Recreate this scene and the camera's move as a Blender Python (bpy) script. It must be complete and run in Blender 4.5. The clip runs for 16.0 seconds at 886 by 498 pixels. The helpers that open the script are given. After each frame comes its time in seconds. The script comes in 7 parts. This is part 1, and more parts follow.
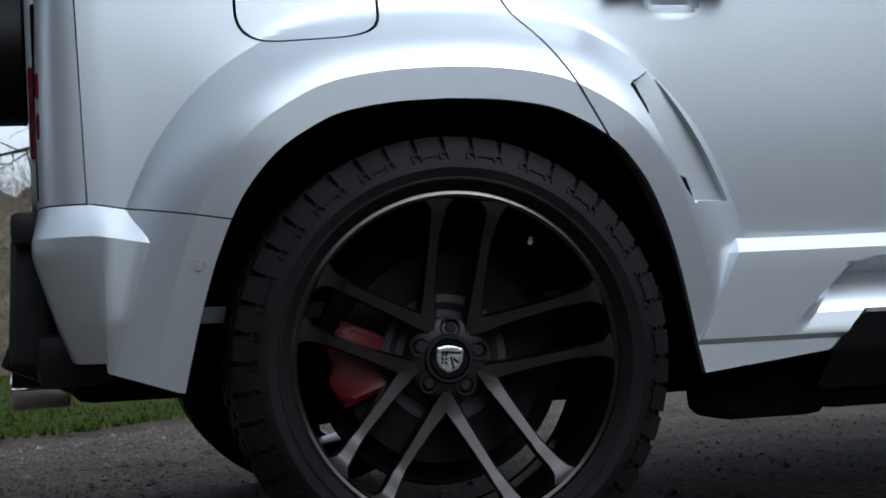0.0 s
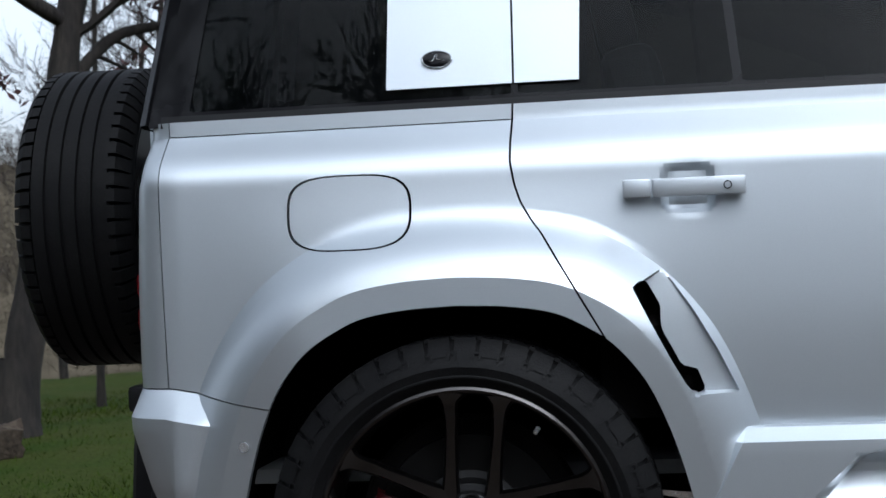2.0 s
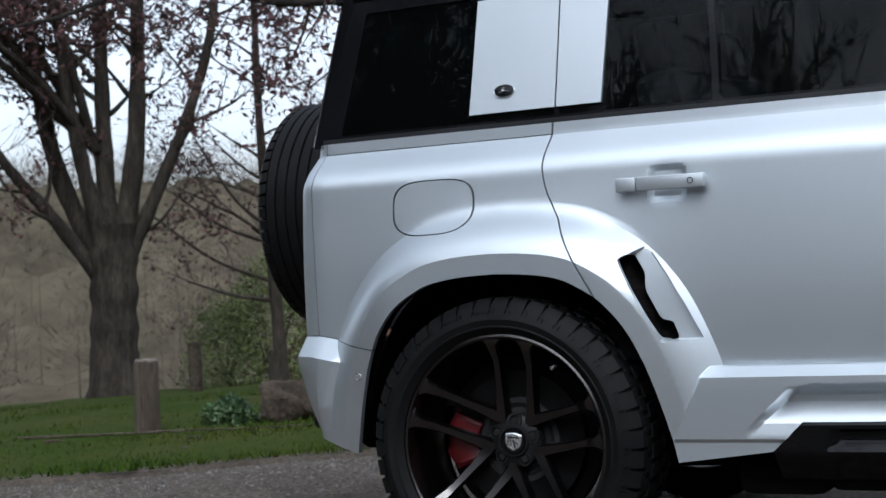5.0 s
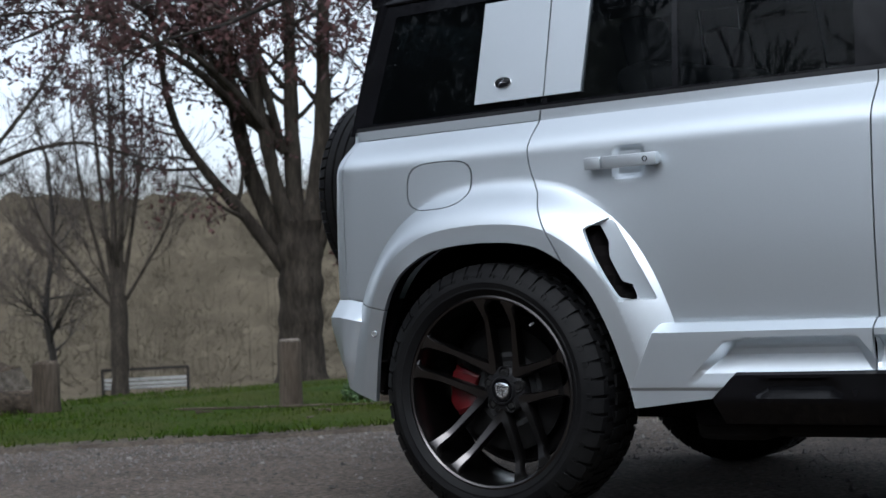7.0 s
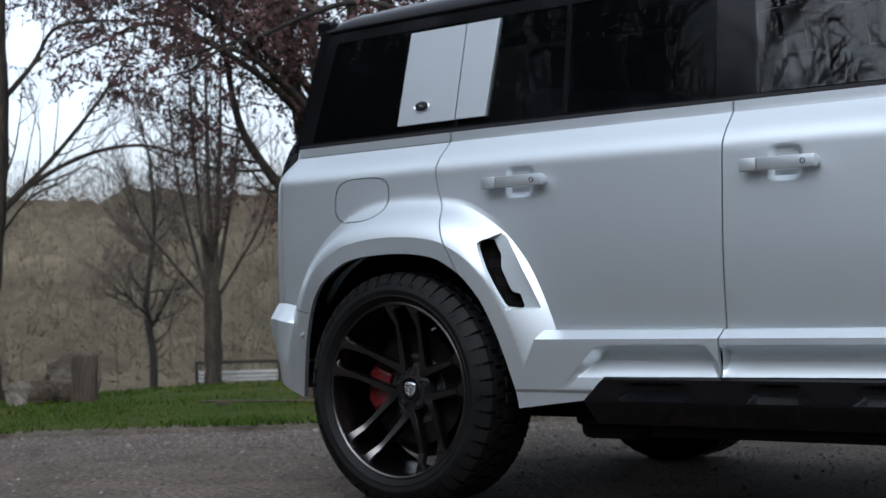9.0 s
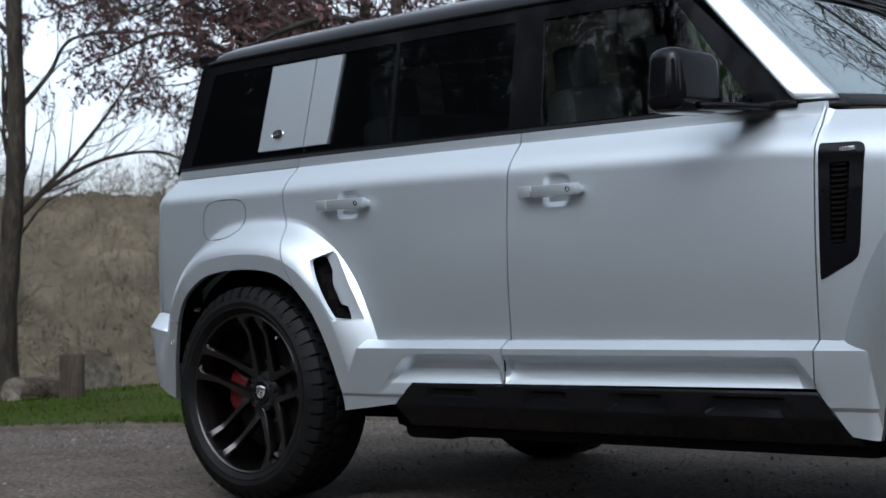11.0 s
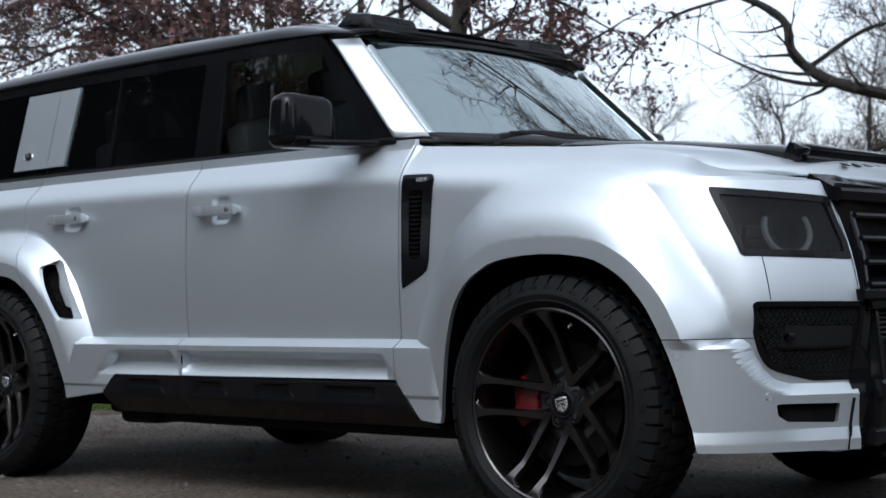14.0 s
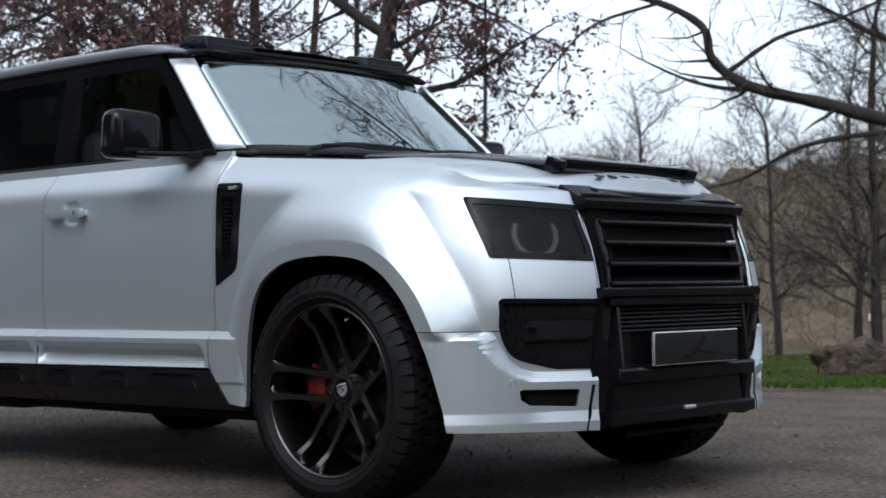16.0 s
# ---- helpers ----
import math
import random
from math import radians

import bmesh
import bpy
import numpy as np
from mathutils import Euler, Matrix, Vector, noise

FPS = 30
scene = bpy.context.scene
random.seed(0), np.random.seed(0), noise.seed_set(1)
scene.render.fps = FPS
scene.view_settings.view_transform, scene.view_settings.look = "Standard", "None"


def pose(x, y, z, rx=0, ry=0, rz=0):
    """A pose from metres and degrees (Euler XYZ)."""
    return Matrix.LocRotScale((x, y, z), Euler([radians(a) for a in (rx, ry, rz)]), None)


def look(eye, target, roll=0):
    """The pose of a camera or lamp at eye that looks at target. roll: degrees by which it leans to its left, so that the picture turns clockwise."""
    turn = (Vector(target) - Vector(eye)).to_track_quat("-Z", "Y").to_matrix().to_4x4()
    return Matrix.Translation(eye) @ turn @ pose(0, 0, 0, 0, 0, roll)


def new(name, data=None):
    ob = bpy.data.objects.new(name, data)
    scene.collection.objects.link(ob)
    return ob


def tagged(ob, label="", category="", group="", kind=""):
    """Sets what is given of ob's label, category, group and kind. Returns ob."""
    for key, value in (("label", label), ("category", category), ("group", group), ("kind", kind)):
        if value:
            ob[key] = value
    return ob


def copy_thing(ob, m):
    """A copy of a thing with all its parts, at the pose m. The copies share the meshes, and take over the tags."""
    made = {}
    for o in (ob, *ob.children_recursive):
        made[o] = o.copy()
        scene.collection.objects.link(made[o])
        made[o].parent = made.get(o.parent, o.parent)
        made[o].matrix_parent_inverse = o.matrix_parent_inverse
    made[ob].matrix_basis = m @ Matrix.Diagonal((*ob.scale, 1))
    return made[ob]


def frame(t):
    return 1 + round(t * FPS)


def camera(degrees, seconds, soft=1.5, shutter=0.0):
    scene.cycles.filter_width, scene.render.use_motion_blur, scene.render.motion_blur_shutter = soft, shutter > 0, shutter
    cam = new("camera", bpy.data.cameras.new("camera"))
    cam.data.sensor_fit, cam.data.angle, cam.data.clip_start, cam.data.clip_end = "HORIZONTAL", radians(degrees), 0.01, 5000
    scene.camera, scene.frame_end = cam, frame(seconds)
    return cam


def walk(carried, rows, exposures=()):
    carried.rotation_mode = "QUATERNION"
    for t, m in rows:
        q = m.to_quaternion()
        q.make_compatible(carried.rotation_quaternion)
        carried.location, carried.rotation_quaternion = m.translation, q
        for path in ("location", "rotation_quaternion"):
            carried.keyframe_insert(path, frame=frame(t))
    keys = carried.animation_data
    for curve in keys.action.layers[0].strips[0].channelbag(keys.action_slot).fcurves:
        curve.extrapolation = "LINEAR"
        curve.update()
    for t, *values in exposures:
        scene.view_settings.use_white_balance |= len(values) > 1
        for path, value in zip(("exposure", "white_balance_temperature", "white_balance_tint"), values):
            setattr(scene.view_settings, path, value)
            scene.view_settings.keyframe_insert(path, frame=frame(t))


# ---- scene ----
cam = camera(30.5, 16.0)
cam.data.dof.use_dof, cam.data.dof.focus_distance, cam.data.dof.aperture_fstop = True, 4.0, 9.0
PATH = [
    (0, (-0.666, -3.784, 0.514), (-0.215, -1.836, 0.572), -2.8),
    (0.5, (-0.436, -3.891, 0.616), (-0.144, -1.912, 0.641), -2.6),
    (1, (-0.204, -3.972, 0.7), (-0.067, -1.977, 0.734), -2.6),
    (1.5, (-0.016, -4.069, 0.875), (-0.011, -2.069, 0.865), -2.4),
    (2, (0.333, -4.214, 0.943), (0.114, -2.226, 0.963), -2.3),
    (2.5, (0.574, -4.305, 1.016), (0.228, -2.335, 1.035), -2.7),
    (3, (0.824, -4.433, 0.977), (0.404, -2.479, 1.024), -2.5),
    (3.5, (1.077, -4.607, 0.979), (0.574, -2.672, 1.011), -2.5),
    (4, (1.342, -4.78, 0.945), (0.724, -2.878, 0.978), -2.5),
    (4.5, (1.587, -4.913, 0.932), (0.847, -3.055, 0.952), -2.7),
    (5, (1.819, -5.01, 0.86), (0.939, -3.214, 0.895), -2.8),
    (5.2, (1.907, -5.049, 0.859), (0.978, -3.278, 0.888), -2.8),
    (7.3, (2.885, -5.199, 0.7), (1.737, -3.563, 0.756), -2.3),
    (7.5, (2.971, -5.191, 0.708), (1.813, -3.561, 0.762), -2.2),
    (8, (3.217, -5.183, 0.71), (2.014, -3.586, 0.766), -2.4),
    (8.2, (3.269, -5.191, 0.711), (2.059, -3.6, 0.766), -2.1),
    (10.3, (4.259, -5.086, 0.725), (2.937, -3.587, 0.783), -1.6),
    (10.5, (4.351, -5.066, 0.741), (3.022, -3.572, 0.795), -1.6),
    (11, (4.615, -5.004, 0.761), (3.278, -3.517, 0.813), -1.5),
    (11.5, (4.852, -4.955, 0.77), (3.517, -3.467, 0.821), -1.3),
    (12, (5.104, -4.924, 0.76), (3.771, -3.435, 0.816), -1.2),
    (12.5, (5.343, -4.913, 0.771), (4.011, -3.422, 0.824), -1.1),
    (13, (5.604, -4.902, 0.768), (4.272, -3.411, 0.824), -1.1),
    (13.5, (5.84, -4.906, 0.768), (4.51, -3.413, 0.822), -1.1),
    (14, (6.094, -4.889, 0.744), (4.761, -3.398, 0.8), -1.0),
    (14.5, (6.318, -4.888, 0.734), (4.987, -3.396, 0.787), -1.0),
    (15, (6.574, -4.84, 0.715), (5.234, -3.356, 0.766), -0.9),
    (15.5, (6.799, -4.819, 0.721), (5.457, -3.338, 0.773), -0.8),
    (16, (7.06, -4.826, 0.743), (5.714, -3.348, 0.792), -0.8),
]
walk(cam, [(t, look(eye, target, roll)) for t, eye, target, roll in PATH], exposures=[(0.0, -0.47, 5650, 8), (3.0, -0.24, 5700, 8), (10.0, -0.10, 5750, 8), (16.0, -0.10, 5850, 8)])

# ---- world, sun, exposure ----
scene.view_settings.exposure = 0.0
world = bpy.data.worlds.new("overcast_sky")
scene.world = world
world.use_nodes = True
wn, wl = world.node_tree.nodes, world.node_tree.links
wn.clear()
sky = wn.new("ShaderNodeTexSky")
sky.sky_type = "NISHITA"
sky.sun_disc = False
sky.sun_elevation = radians(48)
sky.sun_rotation = radians(150)
sky.air_density, sky.dust_density, sky.ozone_density = 1.0, 4.0, 1.0
grey = wn.new("ShaderNodeHueSaturation")
grey.inputs["Saturation"].default_value = 0.22
geo = wn.new("ShaderNodeTexCoord")
sep = wn.new("ShaderNodeSeparateXYZ")
cloud = wn.new("ShaderNodeTexNoise")
cloud.inputs["Scale"].default_value, cloud.inputs["Detail"].default_value = 1.6, 5
lift = wn.new("ShaderNodeMapRange")          # overcast: brighter overhead than at the horizon
lift.inputs["From Min"].default_value, lift.inputs["From Max"].default_value = 0.0, 1.0
lift.inputs["To Min"].default_value, lift.inputs["To Max"].default_value = 2.75, 3.9
low = wn.new("ShaderNodeMapRange")           # pale cloud down to the skyline
low.inputs["From Min"].default_value, low.inputs["From Max"].default_value = 0.0, 0.22
low.inputs["To Min"].default_value, low.inputs["To Max"].default_value = 1.1, 0.0
both = wn.new("ShaderNodeMath")
both.operation = "ADD"
cl = wn.new("ShaderNodeMapRange")
cl.inputs["From Min"].default_value, cl.inputs["From Max"].default_value = 0.3, 0.7
cl.inputs["To Min"].default_value, cl.inputs["To Max"].default_value = 0.9, 1.08
mul = wn.new("ShaderNodeMath")
mul.operation = "MULTIPLY"
mix = wn.new("ShaderNodeVectorMath")
mix.operation = "SCALE"
bg = wn.new("ShaderNodeBackground")
bg.inputs["Strength"].default_value = 0.10
wout = wn.new("ShaderNodeOutputWorld")
wl.new(geo.outputs["Generated"], sep.inputs[0])
wl.new(geo.outputs["Generated"], cloud.inputs["Vector"])
wl.new(sep.outputs["Z"], lift.inputs["Value"])
wl.new(cloud.outputs["Fac"], cl.inputs["Value"])
wl.new(sep.outputs["Z"], low.inputs["Value"])
wl.new(lift.outputs["Result"], both.inputs[0])
wl.new(low.outputs["Result"], both.inputs[1])
wl.new(both.outputs["Value"], mul.inputs[0])
wl.new(cl.outputs["Result"], mul.inputs[1])
wl.new(sky.outputs["Color"], grey.inputs["Color"])
wl.new(grey.outputs["Color"], mix.inputs[0])
wl.new(mul.outputs["Value"], mix.inputs["Scale"])
wl.new(mix.outputs["Vector"], bg.inputs["Color"])
wl.new(bg.outputs["Background"], wout.inputs["Surface"])
sun_data = bpy.data.lights.new("sun", "SUN")
sun_data.energy, sun_data.angle, sun_data.color = 0.32, radians(40), (1.0, 0.97, 0.93)
sun = new("sun", sun_data)
sun.matrix_world = look((-4, -12, 16), (1, 0, 0))


# ---- materials ----
def material(name, colour, rough=0.5, metal=0.0, coat=0.0, second=None, scale=6.0, mixed=(0.35, 0.65), fine=None,
             bump=0.0, bump_scale=80.0, transmission=0.0, ior=1.45, island=0.0, specular=0.5, rough_var=0.0, stretch=None):
    """A principled surface: colour and second mixed by a coarse noise, fine grain on top, bump, and a shift per piece."""
    m = bpy.data.materials.new(name)
    m.use_nodes = True
    n, l = m.node_tree.nodes, m.node_tree.links
    b = n["Principled BSDF"]
    b.inputs["Roughness"].default_value, b.inputs["Metallic"].default_value = rough, metal
    b.inputs["Coat Weight"].default_value, b.inputs["Coat Roughness"].default_value = coat, 0.04
    b.inputs["Transmission Weight"].default_value, b.inputs["IOR"].default_value = transmission, ior
    b.inputs["Specular IOR Level"].default_value = specular
    b.inputs["Base Color"].default_value = (*colour, 1)
    tc = n.new("ShaderNodeTexCoord")
    where = tc.outputs["Object"]
    if stretch:
        mp = n.new("ShaderNodeMapping")
        mp.inputs["Scale"].default_value = stretch
        l.new(where, mp.inputs["Vector"])
        where = mp.outputs["Vector"]
    if second:
        a = n.new("ShaderNodeTexNoise")
        a.inputs["Scale"].default_value, a.inputs["Detail"].default_value = scale, 6
        l.new(where, a.inputs["Vector"])
        r = n.new("ShaderNodeMapRange")
        r.inputs["From Min"].default_value, r.inputs["From Max"].default_value = mixed
        l.new(a.outputs["Fac"], r.inputs["Value"])
        mx = n.new("ShaderNodeMix")
        mx.data_type = "RGBA"
        mx.inputs[6].default_value, mx.inputs[7].default_value = (*colour, 1), (*second, 1)
        l.new(r.outputs["Result"], mx.inputs[0])
        out = mx.outputs[2]
        if fine:
            g = n.new("ShaderNodeTexNoise")
            g.inputs["Scale"].default_value, g.inputs["Detail"].default_value = fine[0], 3
            l.new(where, g.inputs["Vector"])
            v = n.new("ShaderNodeMapRange")
            v.inputs["From Min"].default_value, v.inputs["From Max"].default_value = 0.3, 0.7
            v.inputs["To Min"].default_value, v.inputs["To Max"].default_value = 1 - fine[1], 1 + fine[1]
            l.new(g.outputs["Fac"], v.inputs["Value"])
            sc = n.new("ShaderNodeVectorMath")
            sc.operation = "SCALE"
            l.new(out, sc.inputs[0])
            l.new(v.outputs["Result"], sc.inputs["Scale"])
            out = sc.outputs["Vector"]
        if island:
            gi = n.new("ShaderNodeNewGeometry")
            v = n.new("ShaderNodeMapRange")
            v.inputs["To Min"].default_value, v.inputs["To Max"].default_value = 1 - island, 1 + island
            l.new(gi.outputs["Random Per Island"], v.inputs["Value"])
            sc = n.new("ShaderNodeVectorMath")
            sc.operation = "SCALE"
            l.new(out, sc.inputs[0])
            l.new(v.outputs["Result"], sc.inputs["Scale"])
            out = sc.outputs["Vector"]
        l.new(out, b.inputs["Base Color"])
        if rough_var:
            v = n.new("ShaderNodeMapRange")
            v.inputs["To Min"].default_value, v.inputs["To Max"].default_value = rough - rough_var, rough + rough_var
            l.new(r.outputs["Result"], v.inputs["Value"])
            l.new(v.outputs["Result"], b.inputs["Roughness"])
    if bump:
        h = n.new("ShaderNodeTexNoise")
        h.inputs["Scale"].default_value, h.inputs["Detail"].default_value = bump_scale, 5
        l.new(where, h.inputs["Vector"])
        bp = n.new("ShaderNodeBump")
        bp.inputs["Strength"].default_value, bp.inputs["Distance"].default_value = bump, 0.02
        l.new(h.outputs["Fac"], bp.inputs["Height"])
        l.new(bp.outputs["Normal"], b.inputs["Normal"])
    return m


PAINT = material("silver_metallic_paint", (0.532, 0.571, 0.600), 0.46, 0.90, 0.5, second=(0.515, 0.553, 0.582), scale=420)
GLOSS = material("black_gloss_paint", (0.0035, 0.0035, 0.004), 0.12, 0.0, 0.24, second=(0.005, 0.005, 0.006), scale=3, specular=0.06)
SATIN = material("black_satin_plastic", (0.007, 0.007, 0.0075), 0.42, second=(0.011, 0.011, 0.012), scale=5, bump=0.05, bump_scale=900, specular=0.2)
MATT = material("black_matt_plastic", (0.006, 0.006, 0.006), 0.75, second=(0.010, 0.0095, 0.009), scale=9, bump=0.1, bump_scale=300, specular=0.2)
LINER = material("wheel_arch_liner", (0.004, 0.004, 0.004), 0.95, second=(0.007, 0.006, 0.006), scale=14, specular=0.03)
RUBBER = material("tyre_rubber", (0.0042, 0.0042, 0.0046), 0.55, second=(0.0072, 0.0072, 0.0072), scale=7, fine=(160, 0.25), bump=0.12, bump_scale=220, specular=0.11)
RIM = material("gunmetal_alloy", (0.060, 0.056, 0.055), 0.28, 1.0, 0.2, second=(0.078, 0.073, 0.071), scale=8)
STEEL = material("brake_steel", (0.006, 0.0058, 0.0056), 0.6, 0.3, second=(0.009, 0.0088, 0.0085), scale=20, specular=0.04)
CAST = material("cast_hub_metal", (0.02, 0.02, 0.021), 0.6, 0.4, second=(0.035, 0.035, 0.036), scale=20)
RED = material("red_caliper_paint", (0.080, 0.0026, 0.004), 0.4, 0.0, 0.1, second=(0.055, 0.0018, 0.003), scale=14)
CHROME = material("polished_chrome", (0.75, 0.75, 0.76), 0.10, 1.0, second=(0.62, 0.61, 0.60), scale=12)
SILVER = material("bright_silver_trim", (0.62, 0.63, 0.64), 0.25, 0.8, second=(0.55, 0.56, 0.57), scale=10)
PRIVACY = material("privacy_glass", (0.020, 0.025, 0.028), 0.0, transmission=0.95, ior=1.19)
TINT = material("tinted_glass", (0.20, 0.25, 0.25), 0.0, transmission=1.0, ior=1.5)
SCREEN = material("windscreen_glass", (0.70, 0.80, 0.80), 0.0, metal=0.50, transmission=1.0, ior=1.5)
LENS = material("lamp_glass", (0.22, 0.23, 0.25), 0.02, transmission=1.0, ior=1.26)
REDLENS = material("red_lamp_lens", (0.12, 0.003, 0.006), 0.12, 0.0, 0.8, second=(0.08, 0.002, 0.004), scale=30)
LEATHER = material("dark_leather", (0.02, 0.02, 0.021), 0.55, second=(0.03, 0.029, 0.029), scale=12, bump=0.2, bump_scale=250)
FABRIC = material("grey_trim_fabric", (0.10, 0.105, 0.105), 0.9, second=(0.13, 0.135, 0.135), scale=9, bump=0.2, bump_scale=400)

ROAD = material("worn_tarmac", (0.042, 0.032, 0.0245), 0.9, second=(0.092, 0.074, 0.058), scale=2.6, fine=(38, 0.8), bump=0.9, bump_scale=55, mixed=(0.3, 0.7), specular=0.3)
GRAVEL = material("loose_chippings", (0.05, 0.045, 0.040), 0.85, second=(0.13, 0.12, 0.11), scale=30, island=0.5)
SOIL = material("bare_soil_edge", (0.040, 0.031, 0.023), 0.95, second=(0.062, 0.050, 0.038), scale=5, fine=(50, 0.4), bump=0.6, bump_scale=60)
TURF = material("turf_ground", (0.021, 0.038, 0.005), 0.95, second=(0.038, 0.043, 0.011), scale=1.3, fine=(40, 0.4), bump=0.6, bump_scale=50, specular=0.05)
BLADE = material("grass_blades", (0.024, 0.046, 0.0048), 0.85, second=(0.040, 0.053, 0.009), scale=0.8, island=0.3, specular=0.05)
BARK = material("grey_brown_bark", (0.020, 0.016, 0.0125), 0.95, second=(0.040, 0.033, 0.026), scale=9, fine=(40, 0.4), bump=0.9, bump_scale=22, stretch=(1, 1, 0.25), specular=0.2)
DARKBARK = material("dark_bark", (0.010, 0.008, 0.007), 0.95, second=(0.022, 0.018, 0.0145), scale=9, fine=(40, 0.4), bump=0.9, bump_scale=22, stretch=(1, 1, 0.25))
TWIG = material("bare_twigs", (0.028, 0.021, 0.017), 0.9, second=(0.050, 0.039, 0.031), scale=3, island=0.3)
COPPER = material("copper_buds", (0.036, 0.013, 0.014), 0.8, second=(0.072, 0.029, 0.026), scale=2, island=0.45)
GREENLEAF = material("fresh_green_leaves", (0.080, 0.110, 0.024), 0.7, second=(0.115, 0.140, 0.040), scale=2, island=0.4)
BRACKEN = material("dead_bracken", (0.085, 0.042, 0.026), 0.9, second=(0.125, 0.070, 0.045), scale=2, island=0.35, specular=0.1)
DARKLEAF = material("dark_green_leaves", (0.020, 0.050, 0.016), 0.6, second=(0.04, 0.075, 0.022), scale=5, island=0.4)
POSTWOOD = material("weathered_post_wood", (0.038, 0.029, 0.021), 0.9, second=(0.070, 0.057, 0.044), scale=7, fine=(60, 0.35), bump=0.8, bump_scale=40, stretch=(1, 1, 0.15), specular=0.2)
ENDWOOD = material("pale_cut_wood", (0.06, 0.050, 0.040), 0.9, second=(0.14, 0.122, 0.10), scale=14, fine=(90, 0.3), bump=0.5, bump_scale=60)
LOGWOOD = material("old_log_wood", (0.022, 0.017, 0.012), 0.95, second=(0.058, 0.045, 0.033), scale=5, fine=(35, 0.5), bump=1.0, bump_scale=18, specular=0.2)
SLATWOOD = material("pale_bench_slats", (0.20, 0.205, 0.20), 0.8, second=(0.28, 0.28, 0.27), scale=6, fine=(70, 0.2), bump=0.3, bump_scale=60)
WOODLAND = material("winter_wood_floor", (0.058, 0.050, 0.036), 1.0, second=(0.091, 0.077, 0.055), scale=0.07, fine=(0.7, 0.25), bump=0.0, specular=0.0)
SCRUB = material("winter_woodland_twigs", (0.066, 0.057, 0.042), 1.0, second=(0.092, 0.079, 0.057), scale=0.09, island=0.22, specular=0.0)
WHITESIGN = material("white_notice", (0.75, 0.75, 0.73), 0.6, second=(0.66, 0.66, 0.64), scale=9)


# ---- mesh helpers ----
def mesh_object(name, verts, faces, mat, parent=None, label="", smooth=True, angle=32, mats=None, index=None):
    me = bpy.data.meshes.new(name)
    me.from_pydata([tuple(map(float, v)) for v in verts], [], [tuple(f) for f in faces])
    for m in (mats or [mat]):
        me.materials.append(m)
    if index is not None:
        me.polygons.foreach_set("material_index", np.array(index, np.int32))
    if smooth:
        me.polygons.foreach_set("use_smooth", np.ones(len(me.polygons), bool))
        me.set_sharp_from_angle(angle=radians(angle))
    me.update()
    ob = new(name, me)
    if parent is not None:
        ob.parent = parent
    if label:
        ob["label"] = label
    return ob


def part(name, bm, mat, parent, label="", smooth=True, angle=32):
    """Links a bmesh as one mesh object under a thing or a part."""
    bmesh.ops.recalc_face_normals(bm, faces=bm.faces)
    me = bpy.data.meshes.new(name)
    bm.to_mesh(me)
    bm.free()
    me.materials.append(mat)
    if smooth:
        me.polygons.foreach_set("use_smooth", np.ones(len(me.polygons), bool))
        me.set_sharp_from_angle(angle=radians(angle))
    ob = new(name, me)
    if parent is not None:
        ob.parent = parent
    if label:
        ob["label"] = label
    return ob


def empty(name, m=None):
    ob = new(name)
    if m is not None:
        ob.matrix_world = m
    return ob


def add_box(bm, centre, size, bevel=0.0, turn=None, segments=2, taper=None):
    """A box with rounded edges; taper: (sx, sy) scale of its top."""
    r = bmesh.ops.create_cube(bm, size=1.0)
    vs = r["verts"]
    for v in vs:
        up = v.co.z > 0
        v.co = Vector((v.co.x * size[0], v.co.y * size[1], v.co.z * size[2]))
        if taper and up:
            v.co.x *= taper[0]
            v.co.y *= taper[1]
    if bevel:
        es = list({e for v in vs for e in v.link_edges})
        got = bmesh.ops.bevel(bm, geom=es, offset=bevel, segments=segments, profile=0.6, affect="EDGES")
        vs = list({v for f in got["faces"] for v in f.verts} | {v for v in vs if v.is_valid})
    m = Matrix.Translation(centre) @ (turn.to_4x4() if turn else Matrix())
    bmesh.ops.transform(bm, matrix=m, verts=vs)
    return vs


def box_bm(centre, size, bevel=0.0, turn=None, taper=None):
    bm = bmesh.new()
    add_box(bm, centre, size, bevel, turn, taper=taper)
    return bm


def lathe(profile, steps, axis="y", close=False):
    """Turns (radius, along) rows about an axis through the origin. Returns verts, faces."""
    vs, fs, n = [], [], len(profile)
    for k in range(steps):
        a = 2 * math.pi * k / steps
        c, s = math.cos(a), math.sin(a)
        for r, h in profile:
            vs.append((r * c, h, r * s) if axis == "y" else (r * c, r * s, h))
    for k in range(steps):
        k2 = (k + 1) % steps
        for j in range(n if close else n - 1):
            j2 = (j + 1) % n
            fs.append((k * n + j, k2 * n + j, k2 * n + j2, k * n + j2))
    return vs, fs


